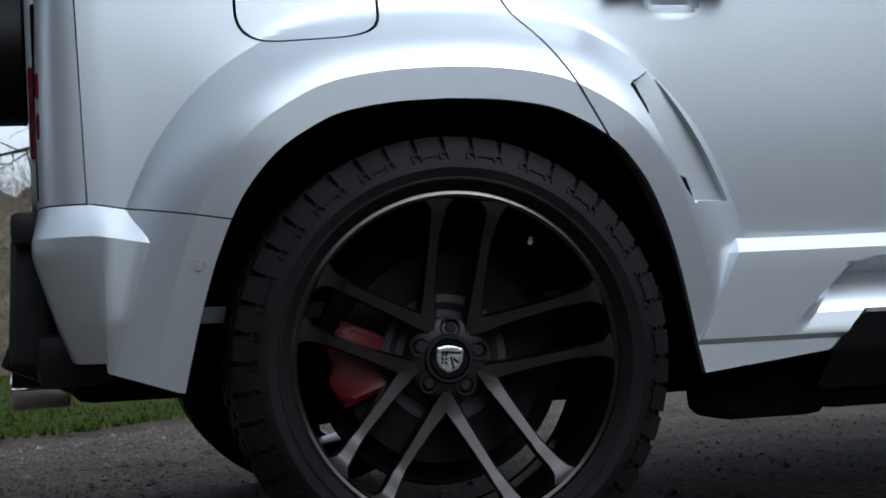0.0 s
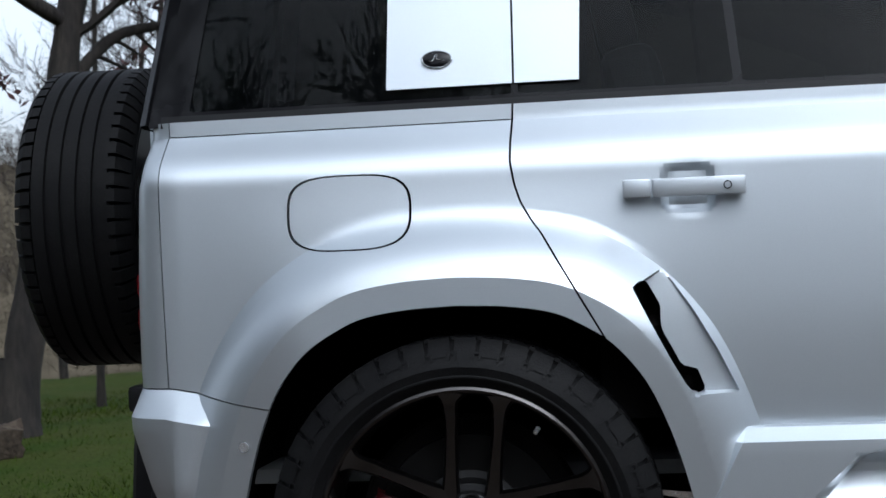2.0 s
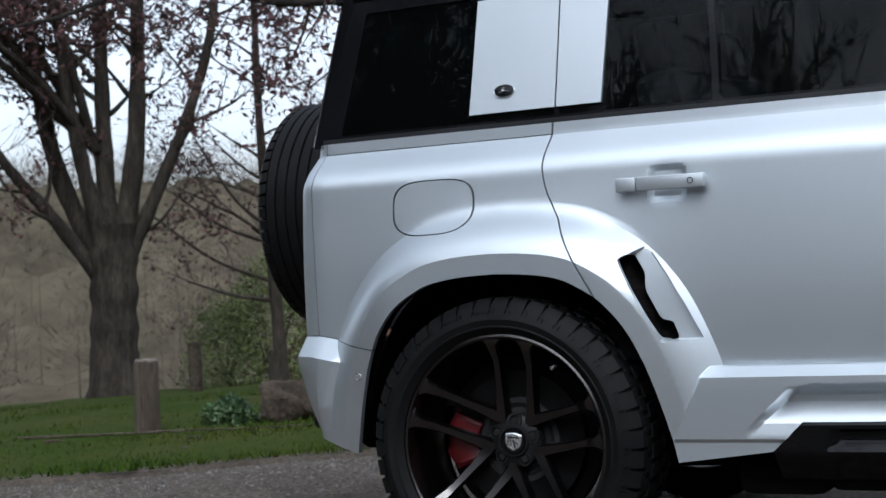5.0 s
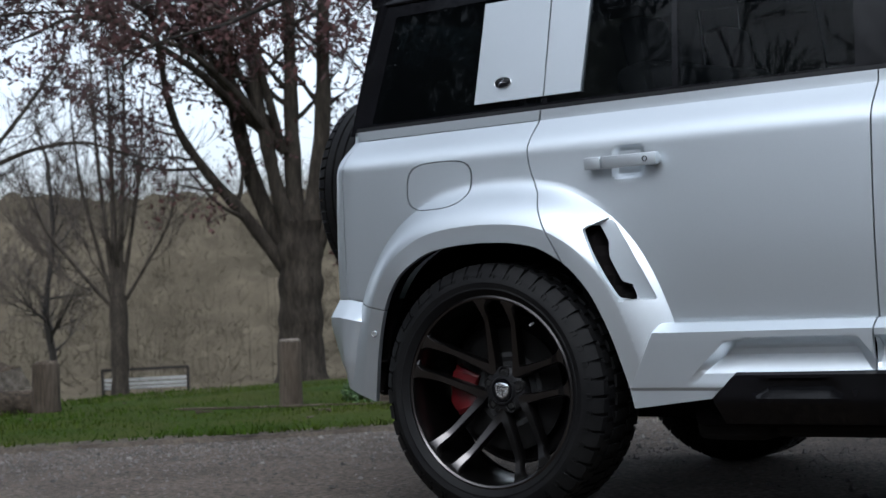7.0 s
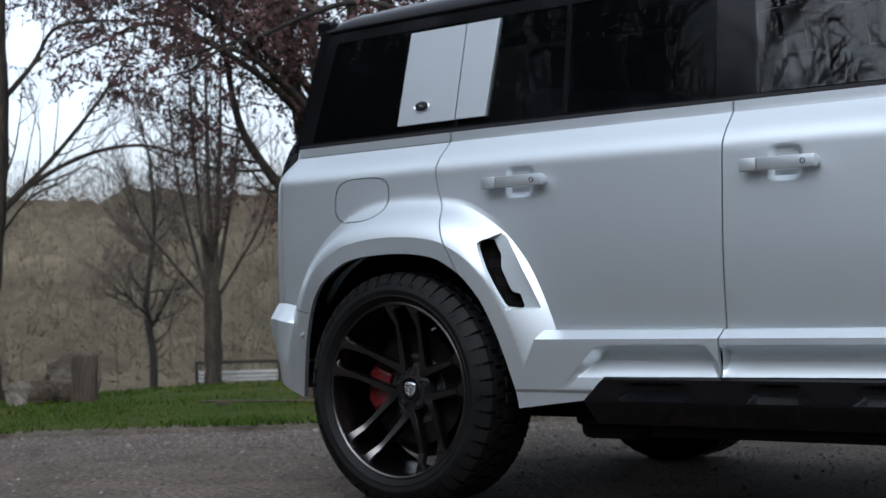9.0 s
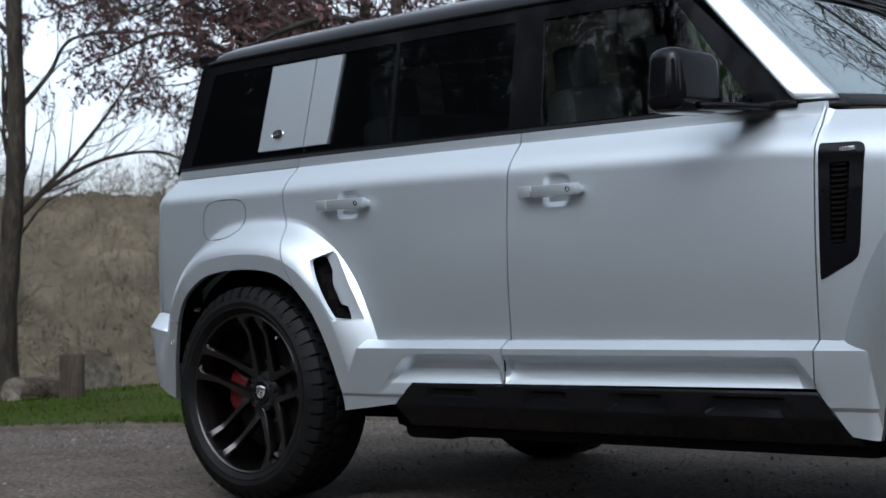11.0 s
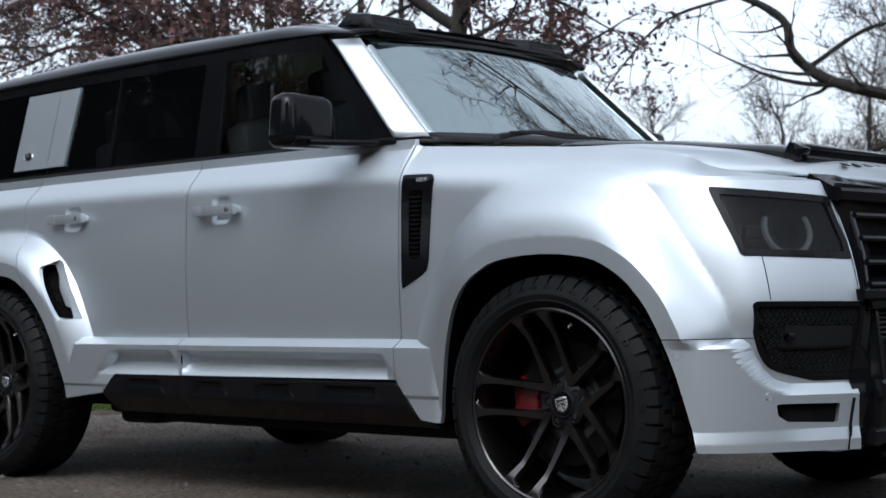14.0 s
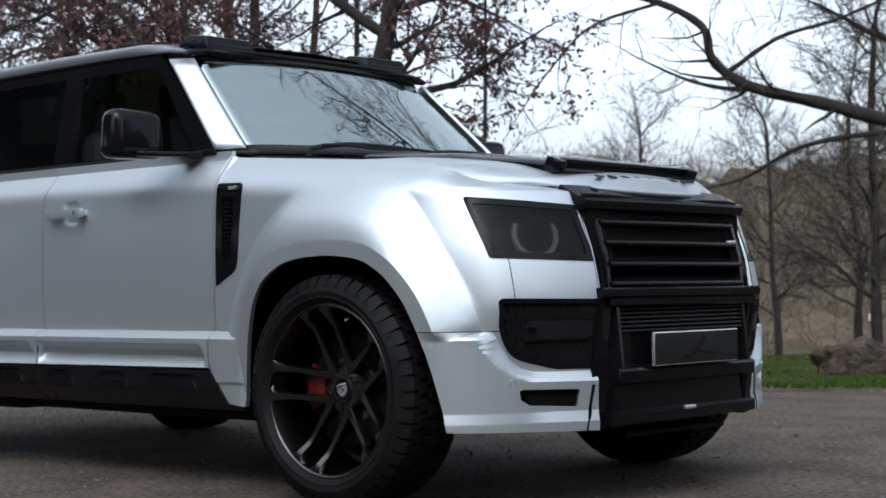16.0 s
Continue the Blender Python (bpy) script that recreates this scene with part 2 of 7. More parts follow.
def tube(points, radii, sides=6, cap=True):
    """A tapered tube along points. Returns verts, faces."""
    vs, fs = [], []
    pts = [Vector(p) for p in points]
    ref = Vector((0.31, 0.47, 0.83))
    for i, p in enumerate(pts):
        d = (pts[min(i + 1, len(pts) - 1)] - pts[max(i - 1, 0)]).normalized()
        a = d.cross(ref).normalized()
        b = d.cross(a)
        for k in range(sides):
            t = 2 * math.pi * k / sides
            vs.append(p + (a * math.cos(t) + b * math.sin(t)) * radii[i])
    for i in range(len(pts) - 1):
        for k in range(sides):
            k2 = (k + 1) % sides
            fs.append((i * sides + k, i * sides + k2, (i + 1) * sides + k2, (i + 1) * sides + k))
    if cap:
        fs.append(tuple(range(sides - 1, -1, -1)))
        fs.append(tuple((len(pts) - 1) * sides + k for k in range(sides)))
    return vs, fs


def joined(pieces):
    vs, fs = [], []
    for v, f in pieces:
        o = len(vs)
        vs += list(v)
        fs += [tuple(i + o for i in q) for q in f]
    return vs, fs


def curve_points(ctrl, n=12):
    """Catmull-Rom through control points."""
    p = [np.array(c, float) for c in ctrl]
    p = [2 * p[0] - p[1]] + p + [2 * p[-1] - p[-2]]
    out = []
    for i in range(1, len(p) - 2):
        for k in range(n):
            t = k / n
            out.append(0.5 * ((2 * p[i]) + (p[i + 1] - p[i - 1]) * t + (2 * p[i - 1] - 5 * p[i] + 4 * p[i + 1] - p[i + 2]) * t ** 2
                              + (3 * p[i] - p[i - 1] - 3 * p[i + 1] + p[i + 2]) * t ** 3))
    out.append(p[-2])
    return np.array(out)


def ground_height(x, y):
    """Level round the car, falling away gently beyond the grass."""
    s = -0.72 * x + 0.69 * y
    t = np.maximum(s - 6.0, 0.0)
    q = np.clip((-x - 0.5 * y - 4.5) / 2.2, 0.0, 1.0)
    return -0.063 * t * t / (t + 4.0) - 0.10 * q * q * (3 - 2 * q)


# ---- ground, verge and far woods ----
def ground_sheet():
    def axis(lo, hi):
        c = [0.0]
        while c[-1] < hi:
            c.append(c[-1] + 0.25 + 0.09 * c[-1])
        d = [0.0]
        while d[-1] < -lo:
            d.append(d[-1] + 0.25 + 0.09 * d[-1])
        return np.array([-v for v in d[:0:-1]] + c)
    xs, ys = axis(-3000, 3000), axis(-3000, 3000)
    vs, fs = [], []
    for y in ys:
        for x in xs:
            far = math.hypot(x, y)
            vs.append((x, y, ground_height(x, y) if far < 60 else ground_height(x * 60 / far, y * 60 / far)))
    n = len(xs)
    for j in range(len(ys) - 1):
        for i in range(n - 1):
            fs.append((j * n + i, j * n + i + 1, (j + 1) * n + i + 1, (j + 1) * n + i))
    return mesh_object("ground", vs, fs, ROAD, smooth=True)


tagged(ground_sheet(), "worn grey tarmac ground with loose chippings", "ground", kind="structure")


def edge_y(x):
    """The far edge of the tarmac: grass lies beyond it."""
    w = 0.07 * math.sin(2.1 * x) + 0.05 * math.sin(5.3 * x + 1) + 0.03 * math.sin(11.7 * x)
    q = min(max((-x - 3.9) / 2.0, 0.0), 1.0)
    return 0.22 + 0.90 * (x + 3.9) + w - 0.75 * q * q * (3 - 2 * q)


def verge():
    """A sheet of turf, four centimetres proud of the tarmac, with a soil lip."""
    xs = np.arange(-60, 40.01, 0.25)
    offs = [0, 0.05, 0.14, 0.3, 0.6, 1.0, 1.6, 2.4, 3.4, 4.8, 6.5, 9, 12, 16, 21, 28, 38, 50]
    vs, fs, idx = [], [], []
    for x in xs:
        y0 = edge_y(x)
        for k, o in enumerate(offs):
            y = y0 + o
            lift = (0.0, 0.02, 0.035, 0.045)[min(k, 3)] - (0.02 if k == 0 else 0)
            bumpy = 0.035 * noise.noise((x * 0.7, y * 0.7, 0)) if k > 3 else 0.012 * noise.noise((x * 4, y * 4, 0))
            vs.append((x, y, ground_height(x, y) + lift + bumpy))
    n = len(offs)
    for i in range(len(xs) - 1):
        for k in range(n - 1):
            fs.append((i * n + k, (i + 1) * n + k, (i + 1) * n + k + 1, i * n + k + 1))
            idx.append(0 if k < 2 else 1)
    ob = mesh_object("grass_verge", vs, fs, TURF, mats=[SOIL, TURF], index=idx)
    return tagged(ob, "green turf verge with a bare soil edge", "grass", kind="structure")


verge()


def grass():
    rng = random.Random(5)
    vs, fs = [], []
    for _ in range(52000):
        if rng.random() < 0.75:
            x = rng.uniform(-9, 2.5)
            y = edge_y(x) + 0.04 + rng.random() ** 1.6 * 9.0
        else:
            x = rng.uniform(-6, 4)
            y = edge_y(x) + 0.04 + rng.random() ** 1.5 * 10.0
        clump = noise.noise((x * 1.3, y * 1.3, 3))
        if clump < -0.25 and rng.random() < 0.7:
            continue
        z = float(ground_height(x, y)) + 0.03
        h = rng.uniform(0.018, 0.045) * (1 + 0.6 * max(clump, 0))
        a = rng.uniform(0, 6.283)
        w = rng.uniform(0.004, 0.008) * (1 + 0.03 * max(0, y))
        lean = rng.uniform(-0.03, 0.03), rng.uniform(-0.03, 0.03)
        o = len(vs)
        vs += [(x - w * math.cos(a), y - w * math.sin(a), z), (x + w * math.cos(a), y + w * math.sin(a), z), (x + lean[0], y + lean[1], z + h)]
        fs.append((o, o + 1, o + 2))
    ob = mesh_object("grass_blades", vs, fs, BLADE, smooth=False)
    return tagged(ob, "short green grass on the verge", "grass", kind="stuff")


grass()


def chippings():
    rng = random.Random(8)
    vs, fs = [], []
    base = [(1, 0, 0), (-1, 0, 0), (0, 1, 0), (0, -1, 0), (0, 0, 0.8), (0, 0, -0.3)]
    tri = [(0, 2, 4), (2, 1, 4), (1, 3, 4), (3, 0, 4), (2, 0, 5), (1, 2, 5), (3, 1, 5), (0, 3, 5)]
    for _ in range(24000):
        if rng.random() < 0.6:
            x, y = rng.uniform(-6, 1), 0
            y = edge_y(x) - abs(rng.gauss(0, 1.1)) - 0.02
        else:
            x, y = rng.uniform(-3, 8), rng.uniform(-4, 3)
        r = rng.uniform(0.003, 0.009) if rng.random() < 0.96 else rng.uniform(0.009, 0.02)
        m = Matrix.Translation((x, y, float(ground_height(x, y)) + r * 0.2)) @ Euler((0, 0, rng.uniform(0, 6.28))).to_matrix().to_4x4()
        o = len(vs)
        vs += [m @ (Vector(b) * r * rng.uniform(0.6, 1.2)) for b in base]
        fs += [tuple(i + o for i in t) for t in tri]
    ob = mesh_object("chippings", vs, fs, GRAVEL, smooth=False)
    return tagged(ob, "loose pale stone chippings on the tarmac", "gravel", kind="stuff")


chippings()


def hill_height(x, y):
    """The wooded valley side beyond the grass."""
    d = math.hypot(x, y)
    t = min(max((d - 40) / 85.0, 0), 1)
    t = t * t * (3 - 2 * t)
    side = 10.3 + 2.8 * noise.noise((x * 0.016, y * 0.016, 0)) + 1.2 * noise.noise((x * 0.05, y * 0.05, 4)) + 2.2 * noise.noise((x * 0.11, y * 0.11, 9)) * t
    return -2.6 + t * side


def crown_height(x, y):
    """Rounded tree crowns that cover the hillside."""
    k = min(max((math.hypot(x, y) - 44) / 30.0, 0), 1)
    near = noise.voronoi((x * 0.36, y * 0.36, 1.7))[0][0]
    return k * (1.9 * max(0.0, 1 - 1.5 * near * near) + 0.55 * noise.noise((x * 1.1, y * 1.1, 5)))


def woods_hill():
    vs, fs = [], []
    na, nr = 460, 110
    for j in range(nr):
        r = 26 + 130 * (j / (nr - 1)) ** 1.2
        for i in range(na):
            a = radians(60 + 140 * i / (na - 1))
            x, y = r * math.cos(a), r * math.sin(a)
            vs.append((x, y, hill_height(x, y) + crown_height(x, y)))
    for j in range(nr - 1):
        for i in range(na - 1):
            fs.append((j * na + i, j * na + i + 1, (j + 1) * na + i + 1, (j + 1) * na + i))
    ob = mesh_object("wooded_hill", vs, fs, WOODLAND, angle=180)
    return tagged(ob, "distant brown wooded hillside in winter", "hill", kind="structure")


woods_hill()


def far_woods():
    """Bare far trees on the hillside: rounded hazes of fine twigs over thin stems."""
    rng = random.Random(21)
    vs, fs = [], []

    def sliver(a, b, w):
        d = (b - a).normalized()
        q = d.cross(Vector((rng.uniform(-1, 1), rng.uniform(-1, 1), rng.uniform(-1, 1)))).normalized() * w
        o = len(vs)
        vs.extend([a - q, a + q, b])
        fs.append((o, o + 1, o + 2))
    for _ in range(5600):
        a = radians(rng.uniform(62, 196))
        r = 38 + 116 * rng.random() ** 0.8
        x, y = r * math.cos(a), r * math.sin(a)
        z = hill_height(x, y)
        h = rng.uniform(2.6, 5.6) * min(1.0, 0.5 + (r - 38) / 60)
        w = h * rng.uniform(0.30, 0.46)
        sliver(Vector((x, y, z - 0.4)), Vector((x, y, z + h * 0.9)), rng.uniform(0.02, 0.04))
        c = Vector((x, y, z + h * 0.58))
        for _ in range(56):
            d = Vector((rng.gauss(0, 1), rng.gauss(0, 1), rng.gauss(0, 1))).normalized()
            e = rng.random() ** 0.4
            p = c + Vector((d.x * w * e, d.y * w * e, d.z * h * 0.44 * e))
            sliver(p, p + (d + Vector((0, 0, 0.6))) * rng.uniform(0.15, 0.55), rng.uniform(0.008, 0.026))
    ob = mesh_object("far_woodland", vs, fs, SCRUB, smooth=False)
    return tagged(ob, "far bare winter woodland on the hillside", "woodland", kind="stuff")


far_woods()


# ---- the car: skin of its sides ----
HUBS = (0.0, 3.022)
HUB_Z = 0.40


def smooth_step(a, b, v):
    t = np.clip((np.asarray(v, float) - a) / (b - a), 0, 1)
    return t * t * (3 - 2 * t)


def ramp(a, b, v):
    return np.clip((np.asarray(v, float) - a) / (b - a), 0, 1)


# plan of the body at mid height: x forward, w outward; u runs along it
SIDE = [(-0.60, 0.862), (-0.3, 0.872), (0.1, 0.882), (0.5, 0.889), (1.0, 0.897), (1.5, 0.903), (2.0, 0.908), (2.4, 0.911), (2.8, 0.909), (3.1, 0.902)]
NOSE = [(3.1, 0.902), (3.3, 0.886), (3.43, 0.862), (3.53, 0.825), (3.60, 0.775), (3.66, 0.69), (3.715, 0.59), (3.765, 0.475), (3.795, 0.38), (3.81, 0.30)]
TAIL = [(-0.60, 0.862), (-0.645, 0.855), (-0.675, 0.838), (-0.692, 0.80), (-0.70, 0.74), (-0.704, 0.60), (-0.706, 0.3), (-0.706, 0.0)]


def plan_curve():
    nose, tail, side = curve_points(NOSE, 16), curve_points(TAIL, 12), curve_points(SIDE, 12)
    un = 3.1 + np.r_[0, np.cumsum(np.hypot(*np.diff(nose, axis=0).T))]
    ut = -0.60 - np.r_[0, np.cumsum(np.hypot(*np.diff(tail, axis=0).T))]
    pts = np.concatenate([tail[::-1][:-1], side, nose[1:]])
    u = np.concatenate([ut[::-1][:-1], side[:, 0], un[1:]])
    return u, pts


PU, PXY = plan_curve()


def u_at(w):
    """Where along the nose the body is w wide."""
    k = PU > 3.1
    return float(np.interp(-w, -PXY[k, 1], PU[k]))


def plan(u):
    x, w = np.interp(u, PU, PXY[:, 0]), np.interp(u, PU, PXY[:, 1])
    x2, w2 = np.interp(u + 0.01, PU, PXY[:, 0]), np.interp(u + 0.01, PU, PXY[:, 1])
    x1, w1 = np.interp(u - 0.01, PU, PXY[:, 0]), np.interp(u - 0.01, PU, PXY[:, 1])
    tx, tw = x2 - x1, w2 - w1
    ln = np.hypot(tx, tw) + 1e-9
    nx, nw = -tw / ln, tx / ln
    k = smooth_step(3.40, 3.62, u) + (1 - smooth_step(-0.72, -0.62, u))
    nx, nw = nx * k, nw * k + (1 - k)
    return x, w, nx, nw


ARCH_HALF = [(0, 0.862), (0.10, 0.857), (0.19, 0.842), (0.25, 0.815), (0.303, 0.780), (0.345, 0.735), (0.378, 0.685), (0.410, 0.612),
             (0.434, 0.539), (0.456, 0.455), (0.480, 0.350), (0.505, 0.22), (0.52, 0.10)]
_half = curve_points(ARCH_HALF, 6)
ARCH = np.concatenate([_half[::-1] * (-1, 1), _half[1:]])


def arch_distance(x, z):
    """Signed distance from the wheel opening, positive outside, for the nearer wheel."""
    x, z = np.asarray(x, float), np.asarray(z, float)
    c = np.where(x < 1.6, HUBS[0], HUBS[1])
    p = np.stack([x - c, z], -1)
    a, b = ARCH[:-1], ARCH[1:]
    ab = b - a
    best = np.full(x.shape, 9.0)
    for i in range(len(a)):
        t = np.clip(((p - a[i]) @ ab[i]) / (ab[i] @ ab[i]), 0, 1)
        best = np.minimum(best, np.hypot(*(p - a[i] - t[..., None] * ab[i]).T).T if p.ndim > 1 else best)
    half = np.interp(-z, -_half[:, 1], _half[:, 0], left=-1, right=0.52)
    return np.where(np.abs(p[..., 0]) < half, -best, best)


GLASS_W = ([-0.75, -0.154, 0.257, 0.8, 1.3, 1.85, 2.35], [0.722, 0.758, 0.783, 0.798, 0.803, 0.803, 0.792])


def glass_w(x, z):
    return np.interp(x, *GLASS_W) - 0.25 * (z - 1.322)


def crease_z(u):
    return np.interp(u, [-0.8, 2.2, 3.1, 3.5, 4.2], [1.164, 1.157, 1.112, 1.09, 1.06])


def top_z(u):
    return np.interp(u, [-0.9, 2.30, 2.36, 3.16, 3.5, 3.7, 4.2], [1.276, 1.276, 1.250, 1.190, 1.140, 1.103, 1.065])


COVE = [(0.600, 0.36), (0.634, 0.402), (0.70, 0.468), (0.777, 0.537), (0.831, 0.549), (0.90, 0.551)]


_fl = curve_points([(0.056, 1.0), (0.075, 0.91), (0.097, 0.76), (0.118, 0.56), (0.136, 0.35), (0.152, 0.17), (0.168, 0.055), (0.186, 0.0), (0.20, 0.0)], 8)
_fs = curve_points([(0.056, 1.0), (0.072, 0.95), (0.094, 0.83), (0.116, 0.66), (0.136, 0.46), (0.152, 0.28), (0.164, 0.115), (0.172, 0.0)], 8)
FLARE_EDGE = 0.172


def flare_side(x, z):
    """0 over the wheel's top, where the flare melts into the body, 1 down its sides, where it ends in a crease."""
    a = np.arctan2(np.abs(x - np.where(x < 1.6, HUBS[0], HUBS[1])), np.maximum(z - HUB_Z, 0.01))
    rear = smooth_step(radians(14), radians(46), a) * np.where(x < -0.2, smooth_step(0.60, 0.70, z), 1.0)
    front = smooth_step(radians(54), radians(76), a) * smooth_step(0.52, 0.62, z)
    return np.where(x > 3.022, front, rear)


def flare_depth(d, side=0.0):
    """How far the arch flare stands out, 1 on its lip to 0 where it meets the body."""
    soft = np.interp(d, _fl[:, 0], _fl[:, 1])
    crisp = np.where(d > FLARE_EDGE, 0.0, np.interp(d, _fs[:, 0], _fs[:, 1]))
    return np.where(d < 0.056, 0.992 + 0.008 * d / 0.056, soft + (crisp - soft) * side)


def side_bulge(u, z):
    """The doors' slow curve from sill to shoulder; below their middle they tuck in."""
    doors = smooth_step(0.30, 0.60, u) * (1 - smooth_step(2.20, 2.50, u))
    return 0.014 - 0.085 * np.maximum(z - 0.80, 0) ** 2 - (0.05 + 0.15 * doors) * np.maximum(0.86 - z, 0) ** 2


def wing_puff(u, z):
    """The wings swell over the wheels."""
    up = smooth_step(0.40, 0.86, z)
    front = 0.034 * smooth_step(2.46, 2.95, u) * (1 - smooth_step(3.15, 3.72, u)) * smooth_step(0.36, 0.66, z) * (1 - smooth_step(0.74, 1.16, z))
    rear = 0.017 * smooth_step(-0.60, -0.12, u) * (1 - smooth_step(0.10, 0.62, u)) * up * (1 - smooth_step(0.90, 1.14, z))
    return front + rear


def flare_reach(x, z, d):
    """Over the wheel the flare fades out wide and soft; towards the sills its edge is tight."""
    a = np.arctan2(np.abs(x - np.where(x < 1.6, HUBS[0], HUBS[1])), np.maximum(z - HUB_Z, 0.01))
    soft = np.where(x < 1.6, 0.92, 0.60)
    k = soft + (1 - soft) * smooth_step(radians(12), radians(62), a)
    k = k * np.where(x > 3.022, 1 + 0.95 * smooth_step(radians(26), radians(72), a) + 0.55 * smooth_step(0.63, 0.56, z), 1.0)
    k = k * np.where(x < -0.2, 1 - 0.25 * smooth_step(0.70, 0.55, z), 1.0)
    return np.where(d > 0.056, 0.056 + (d - 0.056) * k, d)


def rear_ledge(u, z, d):
    rtop = np.interp(u, [-1.4, -0.62, -0.39], [0.712, 0.705, 0.664])
    rb = ramp(-0.30, -0.36, u) * np.clip((rtop - z) / 0.058, 0, 1)
    return rb * (0.070 - 0.03 * ramp(0.5, 0.36, z)) * (0.22 + 0.78 * ramp(-0.74, -0.60, u)) * smooth_step(0.03, 0.14, d)


def sweep_z(u):
    """The front bumper's ledge: level behind the fog panel, then sweeping down below it."""
    return np.interp(u, [3.30, 3.590, 3.612, 3.635, 3.665, 3.70, 3.75, 4.2], [0.604, 0.602, 0.585, 0.548, 0.508, 0.480, 0.466, 0.462])


def front_ledge(u, z):
    zl = sweep_z(u)
    return ramp(3.36, 3.46, u) * np.clip((zl - z) / 0.032, 0, 1) * (np.interp(u, [3.45, 3.50, 3.56, 3.64, 3.74], [0.100, 0.113, 0.086, 0.052, 0.030]) * (1 - 0.16 * ramp(0.56, 0.28, z)) + 0.010 * ramp(0.335, 0.300, z) * ramp(3.50, 3.62, u))


LEAN = curve_points([(0.25, 0.0), (0.46, 0.0), (0.60, -0.02), (0.70, -0.028), (0.85, 0.002), (0.95, 0.036), (1.06, 0.073), (1.14, 0.090), (1.24, 0.095)], 8)


FACE = curve_points([(3.40, 3.398, 0.969), (3.46, 3.456, 0.957), (3.50, 3.495, 0.945), (3.54, 3.533, 0.924), (3.58, 3.570, 0.893), (3.62, 3.604, 0.854), (3.66, 3.634, 0.811), (3.70, 3.659, 0.768), (3.74, 3.679, 0.727), (3.80, 3.704, 0.675), (3.86, 3.740, 0.605)], 8)


def skin(u, z):
    """Points of the body's side, y as width outward."""
    u, z = np.asarray(u, float), np.asarray(z, float)
    x, w, nx, nw = plan(u)
    bulge = side_bulge(u, z) + wing_puff(u, z)
    zc, zt = crease_z(u), top_z(u)
    inset = np.where(u < 2.36, np.maximum(w, 0.858) - 0.005 - glass_w(x, 1.276) - 0.014, 0.095)
    zt = np.where(u < 2.33, 1.244, zt)
    over = (z - zc) / (zt - zc)
    soft = np.interp(u, [2.36, 2.62], [0.42, 0.62])
    over = np.where(over < -soft, 0, np.where(over > soft, over, (over + soft) ** 2 / (4 * soft)))     # a rounded shoulder
    delta = bulge - inset * np.minimum(over, 1.0)
    d = arch_distance(x, z)
    f = flare_depth(flare_reach(x, z, np.maximum(d, 0)), flare_side(x, z))
    out = 1.013 - 0.055 * ramp(0.80, 0.30, z) ** 1.3 - 0.035 * smooth_step(0.30, 0.55, np.abs(x - np.where(x < 1.6, 0, 3.022)))
    w_body = w + delta
    # side sills: a ledge, its face and the cove below it
    side = ramp(0.505, 0.55, u - 0.5 * (z - 0.56)) * ramp(2.62, 2.52, u)
    face = np.interp(z, [0.30, 0.40, 0.41, 0.546, 0.569, 0.596, 0.60], [0.945, 0.945, 0.952, 0.957, 0.957, 0.918, 0.0])
    cove = np.interp(z, [0.40, 0.452, 0.47, 0.500, 0.522, 0.540, 0.549], [0.955, 0.945, 0.932, 0.905, 0.905, 0.925, 0.957])
    cx = np.interp(z, [p[1] for p in COVE], [p[0] for p in COVE])
    c1 = ramp(0, 0.028, u - cx) * ramp(1.212 + 0.0 * z, 1.165 + 0 * z, u - 0.9 * np.maximum(0.50 - z, 0) + 0.8 * np.maximum(z - 0.50, 0))
    c2 = ramp(1.2185, 1.2195, u) * ramp(2.335, 2.27, u - 0.9 * np.maximum(0.50 - z, 0) + 0.8 * np.maximum(z - 0.50, 0))
    c = np.clip(c1 + c2, 0, 1)
    sill = np.where(z < 0.5985, face * (1 - c) + np.minimum(cove, face) * c, 0)
    low = np.where(side > 0, w_body + (np.maximum(sill, w_body) - w_body) * side, w_body)
    cut = (sill > 0) & (c > 0) & (side >= 1)
    low = np.where(cut, sill, low)
    # rear bumper ledge
    low = np.maximum(low, w_body + rear_ledge(u, z, d))
    # front bumper ledge and lip
    fl = front_ledge(u, z)
    low = np.where(fl > 0, np.maximum(low, w + side_bulge(u, z) + fl), low)
    wf = np.maximum(low, w_body + (out - w_body) * f * (d > -0.2))
    pure = np.clip(f * 1.25, 0, 1)          # the flare stands straight out sideways
    nx, nw = nx * (1 - pure), nw + (1 - nw) * pure
    # pockets behind the door handles
    for hx, hz in ((0.470, 1.080), (1.425, 1.074)):
        q = (np.abs((x - hx) / 0.058) ** 4 + np.abs((z - hz) / 0.054) ** 4) ** 0.25
        wf = wf - 0.013 * (1 - smooth_step(0.66, 1.02, q))
    # the flap behind the rear flare lies level with the door
    e, inside = flap_side(x, z)
    wf = wf + (w_body + 0.004 + 0.010 * e - wf) * inside
    lean = np.interp(z, LEAN[:, 0], LEAN[:, 1]) * smooth_step(3.30, 3.60, u) * (1 - pure)
    dw = wf - w
    back = (u < -0.62) & (dw < 0)          # the tail stands upright; only its width draws in towards the glass
    px = x + np.where(back, 0.0, nx * dw) - lean
    pw = w + np.where(back, 1.0, nw) * dw
    # below its ledge the front bumper runs on from the flare in one curve
    k = smooth_step(3.44, 3.49, u) * (1 - smooth_step(3.70, 3.82, u)) * smooth_step(0.0, 0.034, sweep_z(u) - z)
    px = px + (np.interp(u, FACE[:, 0], FACE[:, 1]) - px) * k
    pw = pw + (np.interp(u, FACE[:, 0], FACE[:, 2]) + 0.05 * (z - 0.45) + 0.008 * ramp(0.335, 0.300, z) - pw) * k
